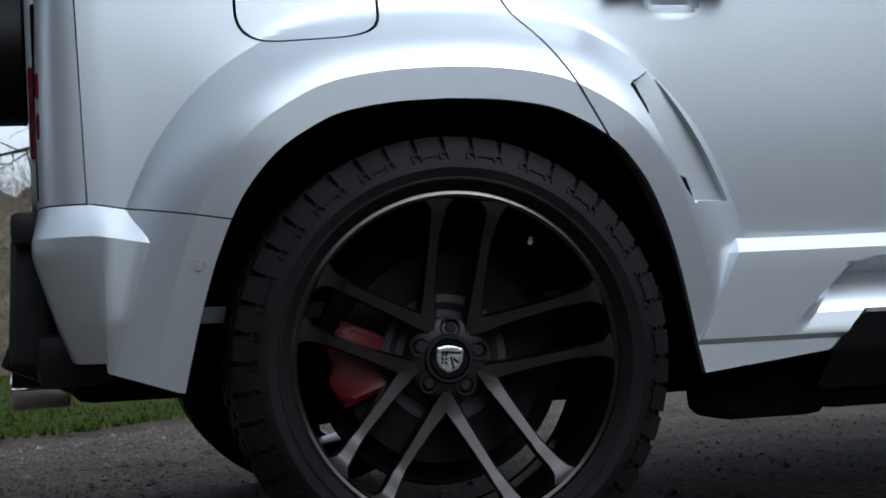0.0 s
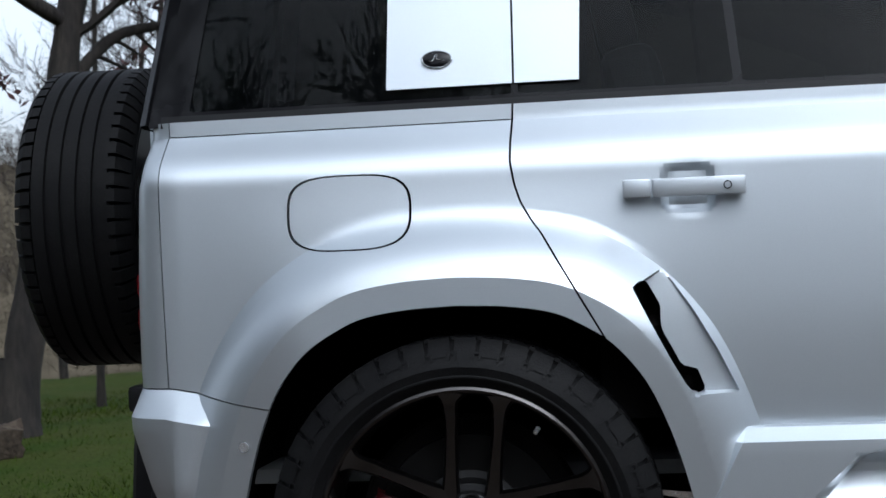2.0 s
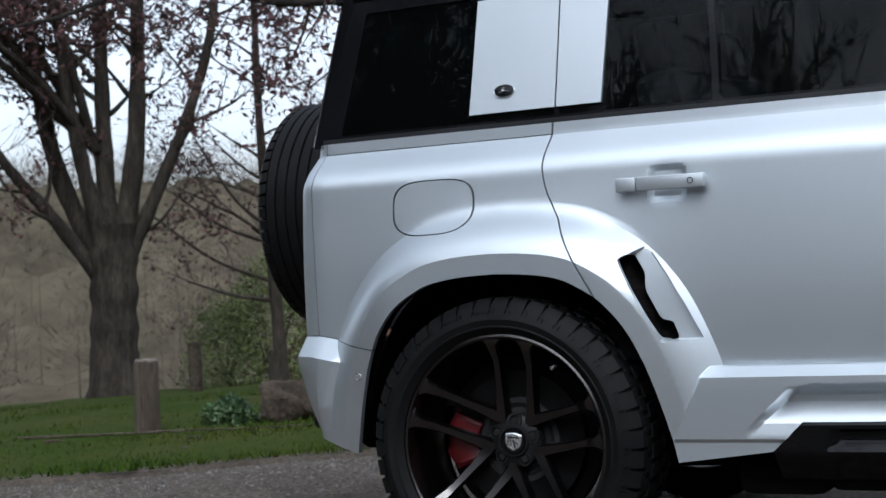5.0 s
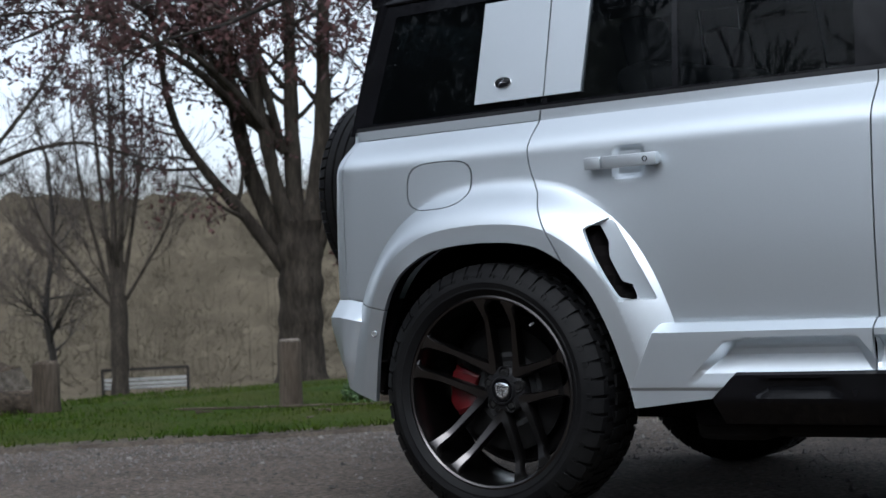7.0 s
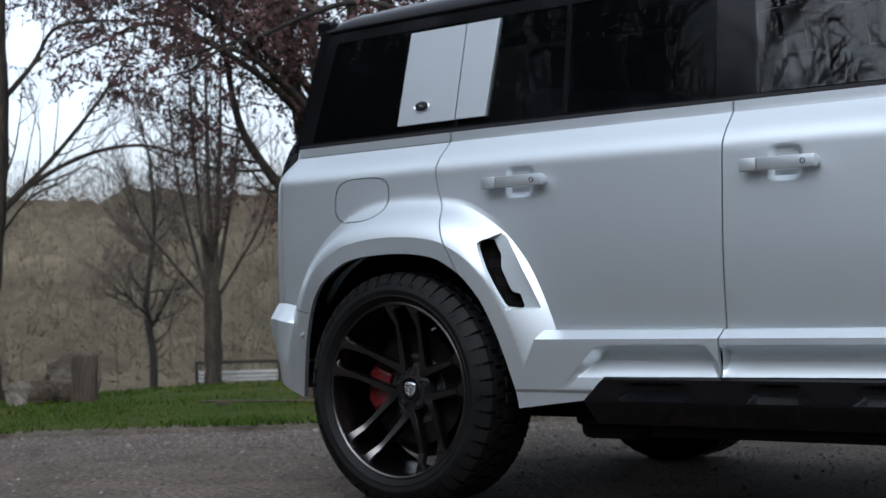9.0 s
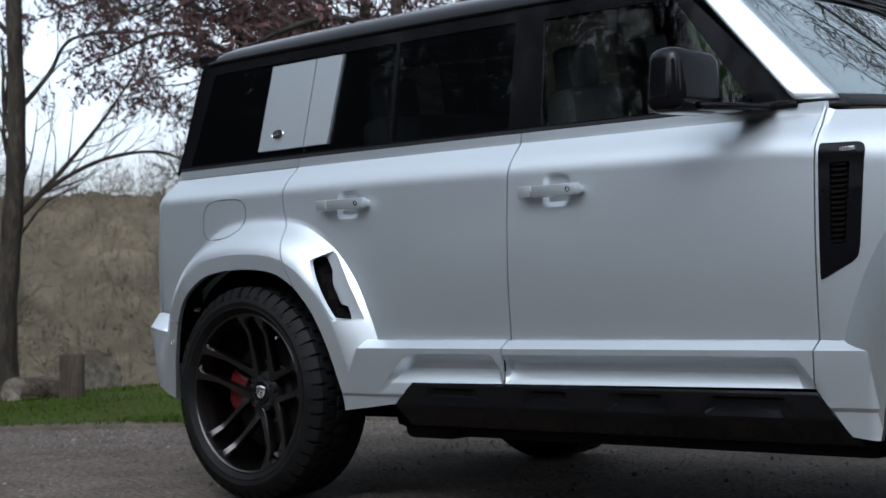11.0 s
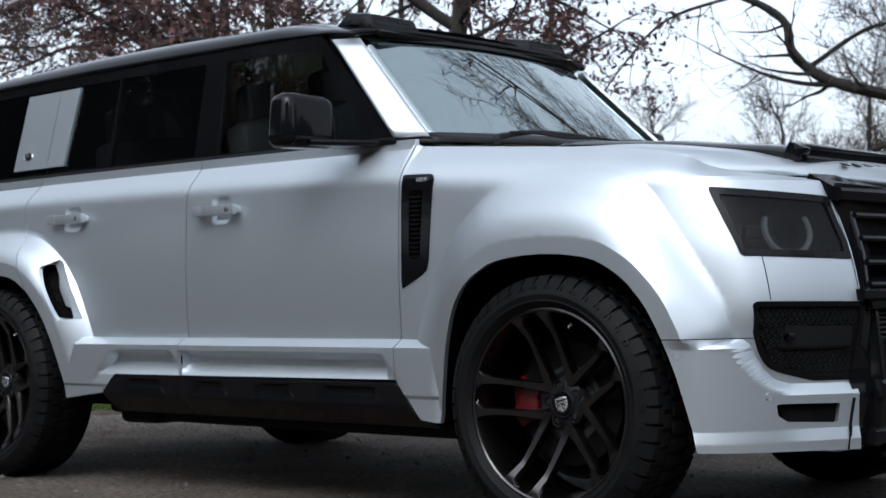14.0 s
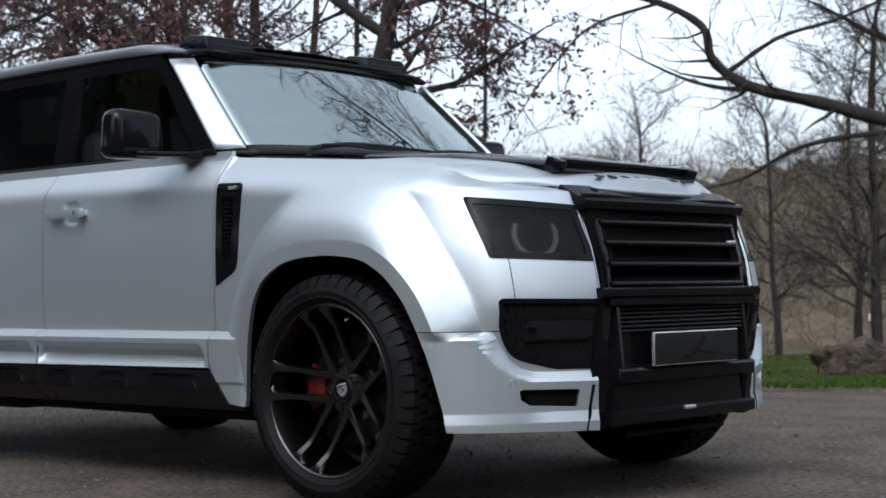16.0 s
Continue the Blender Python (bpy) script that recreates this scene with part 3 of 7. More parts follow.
    tail = 1 - smooth_step(-0.66, -0.60, u)
    px = px + tail * (0.06 * ramp(0.62, 0.40, z))
    return np.stack([px, pw, z], -1)


FLAP = np.array([(0.352, 0.886), (0.412, 0.921), (0.470, 0.835), (0.515, 0.755), (0.557, 0.667), (0.465, 0.667), (0.425, 0.735), (0.385, 0.815)])


def inside_polygon(poly, x, z):
    """Signed distance to a convex-ish polygon, positive inside."""
    x, z = np.asarray(x, float), np.asarray(z, float)
    best, odd = np.full(x.shape, 9.0), np.zeros(x.shape, bool)
    n = len(poly)
    for i in range(n):
        a, b = poly[i], poly[(i + 1) % n]
        ab = b - a
        t = np.clip(((x - a[0]) * ab[0] + (z - a[1]) * ab[1]) / (ab @ ab), 0, 1)
        best = np.minimum(best, np.hypot(x - a[0] - t * ab[0], z - a[1] - t * ab[1]))
        hit = ((a[1] > z) != (b[1] > z)) & (x < (b[0] - a[0]) * (z - a[1]) / (b[1] - a[1] + 1e-12) + a[0])
        odd ^= hit
    return np.where(odd, best, -best)


def flap_side(x, z):
    """How near the flap's deep edge (1) or its outer edge (0) a place is, and whether it lies on the flap."""
    g = inside_polygon(FLAP, x, z)
    inner = np.interp(z, [0.66, 0.735, 0.815, 0.886, 0.93], [0.465, 0.425, 0.385, 0.352, 0.352])
    outer = np.interp(z, [0.66, 0.755, 0.835, 0.921], [0.560, 0.515, 0.470, 0.412])
    t = 1 - np.clip((x - inner) / np.maximum(outer - inner, 0.02), 0, 1)
    return t, np.where(g > 0, np.clip(g / 0.004, 0, 1), 0.0)


def cell_grid(u0, u1, z0, z1, step):
    nu, nz = max(1, round((u1 - u0) / step)), max(1, round((z1 - z0) / step))
    us, zs = np.linspace(u0, u1, nu + 1), np.linspace(z0, z1, nz + 1)
    vs = [(u, z) for z in zs for u in us]
    n = nu + 1
    fs = [(j * n + i, j * n + i + 1, (j + 1) * n + i + 1, (j + 1) * n + i) for j in range(nz) for i in range(nu)]
    return vs, fs


def cut_mesh(vs, fs, g, keep_both=False):
    """Cuts flat cells along g = 0 and keeps g > 0 (or both sides, for a crease)."""
    a = np.array(vs)
    val = g(a[:, 0], a[:, 1])
    val = np.where(np.abs(val) < 1e-6, 1e-6, val)
    vs = list(vs)
    made = {}

    def cross(i, j):
        key = (min(i, j), max(i, j))
        if key not in made:
            t = val[i] / (val[i] - val[j])
            made[key] = len(vs)
            vs.append((a[i][0] + t * (a[j][0] - a[i][0]), a[i][1] + t * (a[j][1] - a[i][1])))
        return made[key]
    out = []
    for f in fs:
        s = [val[i] > 0 for i in f]
        if all(s):
            out.append(f)
        elif not any(s):
            if keep_both:
                out.append(f)
        else:
            for want in ((True, False) if keep_both else (True,)):
                q = []
                for k, i in enumerate(f):
                    j = f[(k + 1) % len(f)]
                    if s[k] == want:
                        q.append(i)
                    if s[k] != s[(k + 1) % len(f)]:
                        q.append(cross(i, j))
                if len(q) > 2:
                    out.append(tuple(q))
    used = sorted({i for f in out for i in f})
    back = {i: k for k, i in enumerate(used)}
    return [vs[i] for i in used], [tuple(back[i] for i in f) for f in out]


def sheet(name, mat, parent, u0, u1, z0, z1, cuts=(), creases=(), side=-1, thick=0.018, step=0.0115, surf=skin, lift=0.0, label="", angle=15):
    """A body panel: a grid on the skin, cut to its outline, with its edges turned inward."""
    vs, fs = cell_grid(u0, u1, z0, z1, step)
    for g in creases:
        vs, fs = cut_mesh(vs, fs, g, True)
    for g in cuts:
        vs, fs = cut_mesh(vs, fs, g)
        if not fs:
            return None
    a = np.array(vs)
    p = surf(a[:, 0], a[:, 1])
    p = np.stack([p[:, 0], side * (p[:, 1] + lift), p[:, 2]], -1)
    count = {}
    for f in fs:
        for k in range(len(f)):
            e = (f[k], f[(k + 1) % len(f)])
            key = (min(e), max(e))
            count.setdefault(key, []).append(e)
    rim = [e[0] for e in count.values() if len(e) == 1]
    inner = {}
    verts = list(map(tuple, p))
    nose = smooth_step(3.45, 3.7, a[:, 0]) if surf is skin else np.zeros(len(a))
    for i, j in rim:
        for k in (i, j):
            if k not in inner:
                inner[k] = len(verts)
                v = p[k]
                t = nose[k]
                verts.append((v[0] - thick * 0.8 * t, v[1] - side * thick * (1 - 0.5 * t), v[2]))
    faces = [f if side < 0 else f[::-1] for f in fs]
    for i, j in rim:
        q = (j, i, inner[i], inner[j])
        faces.append(q if side < 0 else q[::-1])
    return mesh_object(name, verts, faces, mat, parent, label, angle=angle)


def poly_gap(points, left=True):
    """Signed distance to an upright line of (x, z) points; positive ahead of it."""
    p = np.array(sorted(points, key=lambda q: q[1]))

    def g(u, z):
        return u - np.interp(z, p[:, 1], p[:, 0])
    return g


GAP = 0.0024
rear_door_line = poly_gap([(0.118, 1.40), (0.116, 1.276), (0.112, 1.20), (0.111, 1.15), (0.118, 1.105), (0.130, 1.067), (0.150, 1.030), (0.172, 1.000),
                           (0.226, 0.906), (0.279, 0.812), (0.34, 0.70)])
mid_line = poly_gap([(1.222, 1.30), (1.2165, 0.59), (1.2165, 0.3)])
front_line = poly_gap([(2.335, 1.30), (2.350, 1.20), (2.349, 0.59), (2.349, 0.3)])
tail_line = poly_gap([(-0.640, 1.30), (-0.637, 1.10), (-0.628, 0.69)])


def bumper_line(u, z):
    return z - np.interp(u, [-1.4, -0.62, -0.39], [0.712, 0.705, 0.664])


def bottom_line(u, z):
    return z - np.interp(u, [-1.4, -0.654, -0.482, 0.481, 0.735, 0.812, 2.352, 2.43, 2.455, 2.52, 3.48, 4.2],
                         [0.43, 0.425, 0.368, 0.348, 0.378, 0.452, 0.462, 0.362, 0.333, 0.325, 0.277, 0.262])


def lid(u, z):
    """Rounded outline of the filler lid, positive outside."""
    a, b = (u + 0.227) / 0.129, (z - 1.059) / 0.078
    r = (np.abs(a) ** 3.4 + np.abs(b) ** 3.4) ** (1 / 3.4)
    return (r - 1) * 0.09


def fender_vent(u, z):
    """Outline of the black vent behind the front wheel, positive outside."""
    return -inside_polygon(np.array([(2.362, 0.762), (2.41, 0.787), (2.462, 0.812), (2.480, 0.828), (2.487, 0.86), (2.505, 1.12), (2.498, 1.138), (2.480, 1.146), (2.362, 1.149)]), u, z)


VENT_SLOT = np.array([(0.349, 0.884), (0.365, 0.897), (0.379, 0.895), (0.405, 0.846), (0.404, 0.815), (0.406, 0.797), (0.443, 0.724), (0.474, 0.716), (0.490, 0.672), (0.470, 0.668), (0.452, 0.682), (0.422, 0.735), (0.382, 0.815)])


def vent_slot(u, z):
    return -inside_polygon(VENT_SLOT, u, z)


_uh = [u_at(0.800), u_at(0.800), u_at(0.474), u_at(0.498)]
HEADLAMP = np.array([(3.582, 1.043), (3.614, 0.846), (_uh[2], 0.832), (_uh[2] - 0.012, 1.016)])
_f1, _f2, _f3 = u_at(0.775), u_at(0.62), u_at(0.46)
FOG = np.array([(_f1 - 0.012, 0.700), (_f1, 0.709), (_f3, 0.703), (_f3, 0.470)]
               + [tuple(q) for q in curve_points([(_f2 + 0.02, 0.472), (_f2 - 0.03, 0.483), (_f1 + 0.060, 0.510), (_f1 + 0.016, 0.556), (_f1 - 0.008, 0.615)], 4)])
_s1, _s2 = u_at(0.70), u_at(0.535)
SLOT = np.array([(_s1, 0.410), (_s2, 0.406), (_s2 - 0.008, 0.348), (_s1 + 0.03, 0.356), (_s1 + 0.004, 0.375)])


def headlamp_hole(u, z):
    return -inside_polygon(HEADLAMP, u, z)


def fog_hole(u, z):
    return -inside_polygon(FOG, u, z)


def slot_hole(u, z):
    return -inside_polygon(SLOT, u, z)


def opening(u, z):
    return arch_distance(np.interp(u, PU, PXY[:, 0]), z)


def shifted(g, by):
    return lambda u, z: g(u, z) - by


def minus(g, by=0.0):
    return lambda u, z: -g(u, z) - by


def lip_line(u, z):
    return opening(u, z) - 0.056


def level(h):
    return lambda u, z: z - h


def flap_edge(u, z):
    return inside_polygon(FLAP, u, z)


def side_start(u, z):
    return u - 0.5 * (z - 0.56) - 0.505


def cove_edge(u, z):
    return u - np.interp(z, [p[1] for p in COVE], [p[0] for p in COVE])


def cove_end(at_x):
    return lambda u, z: u - 0.9 * np.maximum(0.50 - z, 0) + 0.8 * np.maximum(z - 0.50, 0) - at_x


def flare_meets(u, z):
    """Where the flare's slope rises out of what lies under it."""
    x = np.interp(u, PU, PXY[:, 0])
    return FLARE_EDGE - flare_reach(x, z, np.maximum(arch_distance(x, z), 0))


def sill_meets_flare(u, z):
    x, w, nx, nw = plan(u)
    d = arch_distance(x, z)
    f = flare_depth(flare_reach(x, z, np.maximum(d, 0)), flare_side(x, z))
    out = 1.013 - 0.055 * ramp(0.80, 0.30, z) ** 1.3 - 0.035 * smooth_step(0.30, 0.55, np.abs(x - np.where(x < 1.6, 0, 3.022)))
    wb = w + side_bulge(u, z) + wing_puff(u, z)
    face = np.interp(z, [0.30, 0.40, 0.41, 0.546, 0.569, 0.596, 0.60], [0.945, 0.945, 0.952, 0.957, 0.957, 0.918, 0.0])
    side = ramp(0.505, 0.55, u - 0.5 * (z - 0.56)) * ramp(2.62, 2.52, u)
    low = wb + (np.maximum(face, wb) - wb) * side
    low = np.maximum(low, wb + rear_ledge(u, z, d))
    fl = front_ledge(u, z)
    low = np.where(fl > 0, np.maximum(low, w + side_bulge(u, z) + fl), low)
    return wb + (out - wb) * f - low


def ledge_line(u, z):
    return z - np.interp(u, [-1.4, -0.62, -0.39], [0.712, 0.705, 0.664]) + 0.058


car = empty("car")
tagged(car, "silver off-road estate car with black roof and wide arches", "car")


def side_panels(side):
    ledges = [level(0.597), level(0.569), level(0.5475)]
    nose_end = u_at(0.470)
    quarter = sheet("quarter_panel", PAINT, car, -0.66, 0.36, 0.60, 1.243, side=side,
                    cuts=[shifted(tail_line, 0.0012), shifted(minus(rear_door_line), GAP), opening, shifted(bumper_line, 0.0015), shifted(lid, 0.002)], creases=[lip_line, flare_meets])
    sheet("filler_lid", PAINT, quarter, -0.38, -0.08, 0.96, 1.16, side=side, cuts=[shifted(minus(lid), 0.002)], thick=0.012)
    sheet("belt_strip", PAINT, quarter, -0.66, 0.13, 1.245, 1.277, side=side, cuts=[shifted(tail_line, GAP), shifted(minus(rear_door_line), GAP)], lift=0.002)
    sheet("corner_panel", PAINT, car, -0.95, -0.60, 0.69, 1.277, side=side, cuts=[shifted(minus(tail_line), 0.0012), shifted(bumper_line, 0.0015)], creases=[])
    sheet("rear_bumper_corner", PAINT, car, -1.02, -0.36, 0.34, 0.715, side=side, step=0.009,
          cuts=[shifted(minus(bumper_line), 0.0015), opening, bottom_line], creases=[lip_line, ledge_line, sill_meets_flare])
    rear_door = sheet("rear_door", PAINT, car, 0.10, 1.23, 0.33, 1.277, side=side, step=0.0085,
                      cuts=[shifted(rear_door_line, GAP), shifted(minus(mid_line), GAP), opening, bottom_line, vent_slot], creases=[lip_line, flare_meets, flap_edge, shifted(flap_edge, 0.004), side_start, shifted(side_start, 0.045), cove_edge, shifted(cove_edge, 0.028), cove_end(1.165), cove_end(1.212), sill_meets_flare, level(0.41), level(0.40)] + ledges)
    front_door = sheet("front_door", PAINT, car, 1.20, 2.36, 0.44, 1.277, side=side, step=0.0085,
                       cuts=[shifted(mid_line, GAP), shifted(minus(front_line), GAP), bottom_line], creases=[cove_end(2.27), cove_end(2.335), level(0.452), level(0.50), level(0.522)] + ledges)
    fender = sheet("front_wing", PAINT, car, 2.33, nose_end, 0.32, 1.262, side=side,
                   cuts=[shifted(front_line, GAP), lambda u, z: top_z(u) - z, opening, bottom_line, lambda u, z: np.where(u < 3.3, 1.0, z - 0.6035),
                         fender_vent, headlamp_hole, fog_hole], creases=[lip_line, flare_meets, level(0.597), level(0.569), sill_meets_flare])
    bumper = sheet("front_bumper_corner", PAINT, car, 3.36, nose_end, 0.25, 0.610, side=side, step=0.009,
                   cuts=[lambda u, z: 0.6005 - z, opening, bottom_line, fog_hole, slot_hole], creases=[lip_line, lambda u, z: z - sweep_z(u), lambda u, z: z - sweep_z(u) + 0.032, level(0.30), level(0.335), sill_meets_flare])
    # dark backs behind the gaps and openings
    sheet("side_liner", LINER, car, -0.60, 3.05, 0.50, 1.20, side=side, thick=0.002, lift=-0.075, step=0.03, cuts=[lambda u, z: opening(u, z) - 0.01])
    # gloss side vent: a smooth panel with a sunk column of louvres
    slot = np.array([(2.398, 0.862), (2.448, 0.866), (2.461, 1.092), (2.398, 1.092)])
    sheet("fender_vent", GLOSS, fender, 2.355, 2.515, 0.755, 1.155, side=side, lift=0.003, thick=0.03,
          cuts=[shifted(minus(fender_vent), 0.001), lambda u, z: -inside_polygon(slot, u, z)], label="black gloss side vent panel")
    sheet("vent_back", LINER, fender, 2.39, 2.47, 0.855, 1.10, side=side, lift=-0.012, thick=0.002, step=0.02)
    for k in range(15):
        z = 0.872 + k * 0.0153
        bar = np.array([(2.400, z - 0.0035), (2.438 + 0.0008 * k, z - 0.0035), (2.438 + 0.0008 * k, z + 0.0035), (2.400, z + 0.0035)])
        sheet("vent_louvre", LINER, fender, 2.397, 2.452, z - 0.006, z + 0.006, side=side, lift=-0.002, thick=0.008, step=0.006,
              cuts=[lambda u, zz, b=bar: inside_polygon(b, u, zz)])
    part("vent_badge", box_bm((2.452, side * 0.9160, 1.127), (0.046, 0.008, 0.013), 0.002), SILVER, fender, "small bright badge")
    part("flap_back", box_bm((0.43, side * 0.865, 0.78), (0.30, 0.006, 0.33)), LINER, rear_door)
    return quarter, rear_door, front_door, fender, bumper


def door_handle(door, side, x0, x1, z):
    """A pull handle on two stubs over its pocket."""
    xs = (x0 + x1) / 2
    w = float(skin(np.array([x0 + 0.02]), np.array([z]))[0, 1]) + 0.030
    w2 = float(skin(np.array([x1 - 0.02]), np.array([z]))[0, 1]) + 0.030
    yaw = Euler((0, 0, -side * math.atan2(w2 - w, x1 - x0) * -1)).to_matrix()
    bm = bmesh.new()
    cut = x0 + 0.058
    add_box(bm, ((cut + x1) / 2 + 0.001, side * (w + w2) / 2, z), (x1 - cut - 0.002, 0.022, 0.037), 0.0045, yaw, 2)
    add_box(bm, (x1 - 0.018, side * (w2 - 0.018), z), (0.03, 0.03, 0.024), 0.005, yaw)
    handle = part("door_handle", bm, PAINT, door, "silver pull handle")
    bm = bmesh.new()
    add_box(bm, ((x0 + cut) / 2 - 0.0, side * (w - 0.001), z), (cut - x0 - 0.002, 0.022, 0.037), 0.0045, yaw, 2)
    add_box(bm, (x0 + 0.022, side * (w - 0.018), z), (0.03, 0.03, 0.024), 0.005, yaw)
    part("handle_cap", bm, PAINT, handle)
    v, f = lathe([(0.0085, 0), (0.0085, 0.0025), (0.0065, 0.0025), (0.0065, 0)], 18, "y")
    ring = mesh_object("lock_button", [(p[0] + x1 - 0.036, side * (w2 + 0.0105) + side * p[1], p[2] + z) for p in v], f, SATIN, handle)
    return handle


for side in (-1, 1):
    q_panel, r_door, f_door, wing, bumper_c = side_panels(side)
    door_handle(r_door, side, 0.338, 0.583, 1.081)
    door_handle(f_door, side, 1.295, 1.538, 1.072)
    # parking sensors
    for u, z, own in ((-0.447, 0.590, car), (3.478, 0.555, bumper_c), (u_at(0.715), 0.433, bumper_c)):
        p = skin(np.array([u]), np.array([z]))[0]
        v, f = lathe([(0.0005, 0.0019), (0.0095, 0.0019), (0.0100, 0.0004), (0.0108, 0.0004), (0.0116, 0.0020), (0.0125, -0.004)], 20, "y")
        q = skin(np.array([u - 0.01, u + 0.01]), np.array([z, z]))
        a = math.atan2(q[1][1] - q[0][1], q[1][0] - q[0][0])
        m = Matrix.Translation((p[0], side * p[1], p[2])) @ Euler((0, 0, side * a)).to_matrix().to_4x4() @ Matrix.Diagonal((1, side, 1, 1))
        mesh_object("parking_sensor", [m @ Vector(c) for c in v], f, SILVER if u < 0 else PAINT, own)


# ---- sill blocks under the doors ----
def sill_block(side):
    rows = [(0.455, 0.905), (0.4525, 0.948), (0.445, 0.9515), (0.378, 0.9495), (0.366, 0.944), (0.334, 0.908), (0.30, 0.87), (0.292, 0.82)]
    xs = sorted(set(list(np.arange(0.735, 2.45, 0.02)) + [0.735, 0.81, 0.815, 1.2135, 1.2195, 2.35, 2.452]))
    pockets = [(0.855, 1.13), (1.285, 1.50), (1.62, 1.86), (1.97, 2.28)]
    zs = [0.455, 0.4525, 0.445, 0.436, 0.428, 0.418, 0.408, 0.399, 0.39, 0.378, 0.366, 0.334, 0.30, 0.292]
    vs, fs = [], []
    rz, rw = [r[0] for r in rows][::-1], [r[1] for r in rows][::-1]
    for x in xs:
        for z in zs:
            w = float(np.interp(z, rz, rw))
            for a, b in pockets:
                t = (0.433 - z) / 0.05
                if 0.376 < z < 0.433:
                    lo, hi = a + 0.035 * (1 - t), b - 0.035 * (1 - t)
                    k = min(max(min(x - lo, hi - x) / 0.012, 0), 1) * min(max((0.433 - z) / 0.006, 0), 1) * min(max((z - 0.376) / 0.030, 0), 1)
                    w -= 0.013 * k
            zz = z
            end = max(0.0, (0.81 - x) / 0.075)
            if end:
                zz = min(z, 0.452 - 0.072 * end)
            far = max(0.0, (x - 2.355) / 0.090)
            if far:
                zz = min(zz, 0.458 - 0.12 * far)
            groove = 0.006 if abs(x - 1.2165) < 0.004 else 0
            vs.append((x, side * (w - groove), zz))
    n = len(zs)
    for i in range(len(xs) - 1):
        for k in range(n - 1):
            q = (i * n + k, i * n + k + 1, (i + 1) * n + k + 1, (i + 1) * n + k)
            fs.append(q if side < 0 else q[::-1])
    fs.append(tuple(range(n)))
    fs.append(tuple((len(xs) - 1) * n + k for k in range(n)))
    return mesh_object("sill_block", vs, fs, GLOSS, car, "black gloss sill with recessed steps", angle=25)


for side in (-1, 1):
    sill_block(side)


# ---- greenhouse: pillars, glass, roof ----
def glass_surface(u, z):
    u, z = np.asarray(u, float), np.asarray(z, float)
    return np.stack([u, glass_w(u, z), z], -1)


def back_slope(u, z):
    return u - np.interp(z, [1.27, 1.76], [-0.690, -0.606])


def screen_slope(u, z):
    return np.interp(z, [1.27, 1.68, 1.78], [2.258, 1.800, 1.69]) - u


def outline(points):
    p = np.array(points)
    return lambda u, z: inside_polygon(p, u, z)


QUARTER_GLASS = outline([(-0.598, 1.300), (0.113, 1.300), (0.113, 1.676), (-0.540, 1.676)])
REAR_GLASS = outline([(0.128, 1.300), (0.577, 1.300), (0.548, 1.672), (0.128, 1.672)])
REAR_GLASS2 = outline([(0.596, 1.300), (1.150, 1.300), (1.120, 1.672), (0.567, 1.672)])
FRONT_GLASS = outline([(1.290, 1.296), (2.100, 1.296), (2.065, 1.325), (1.765, 1.664), (1.245, 1.666)])


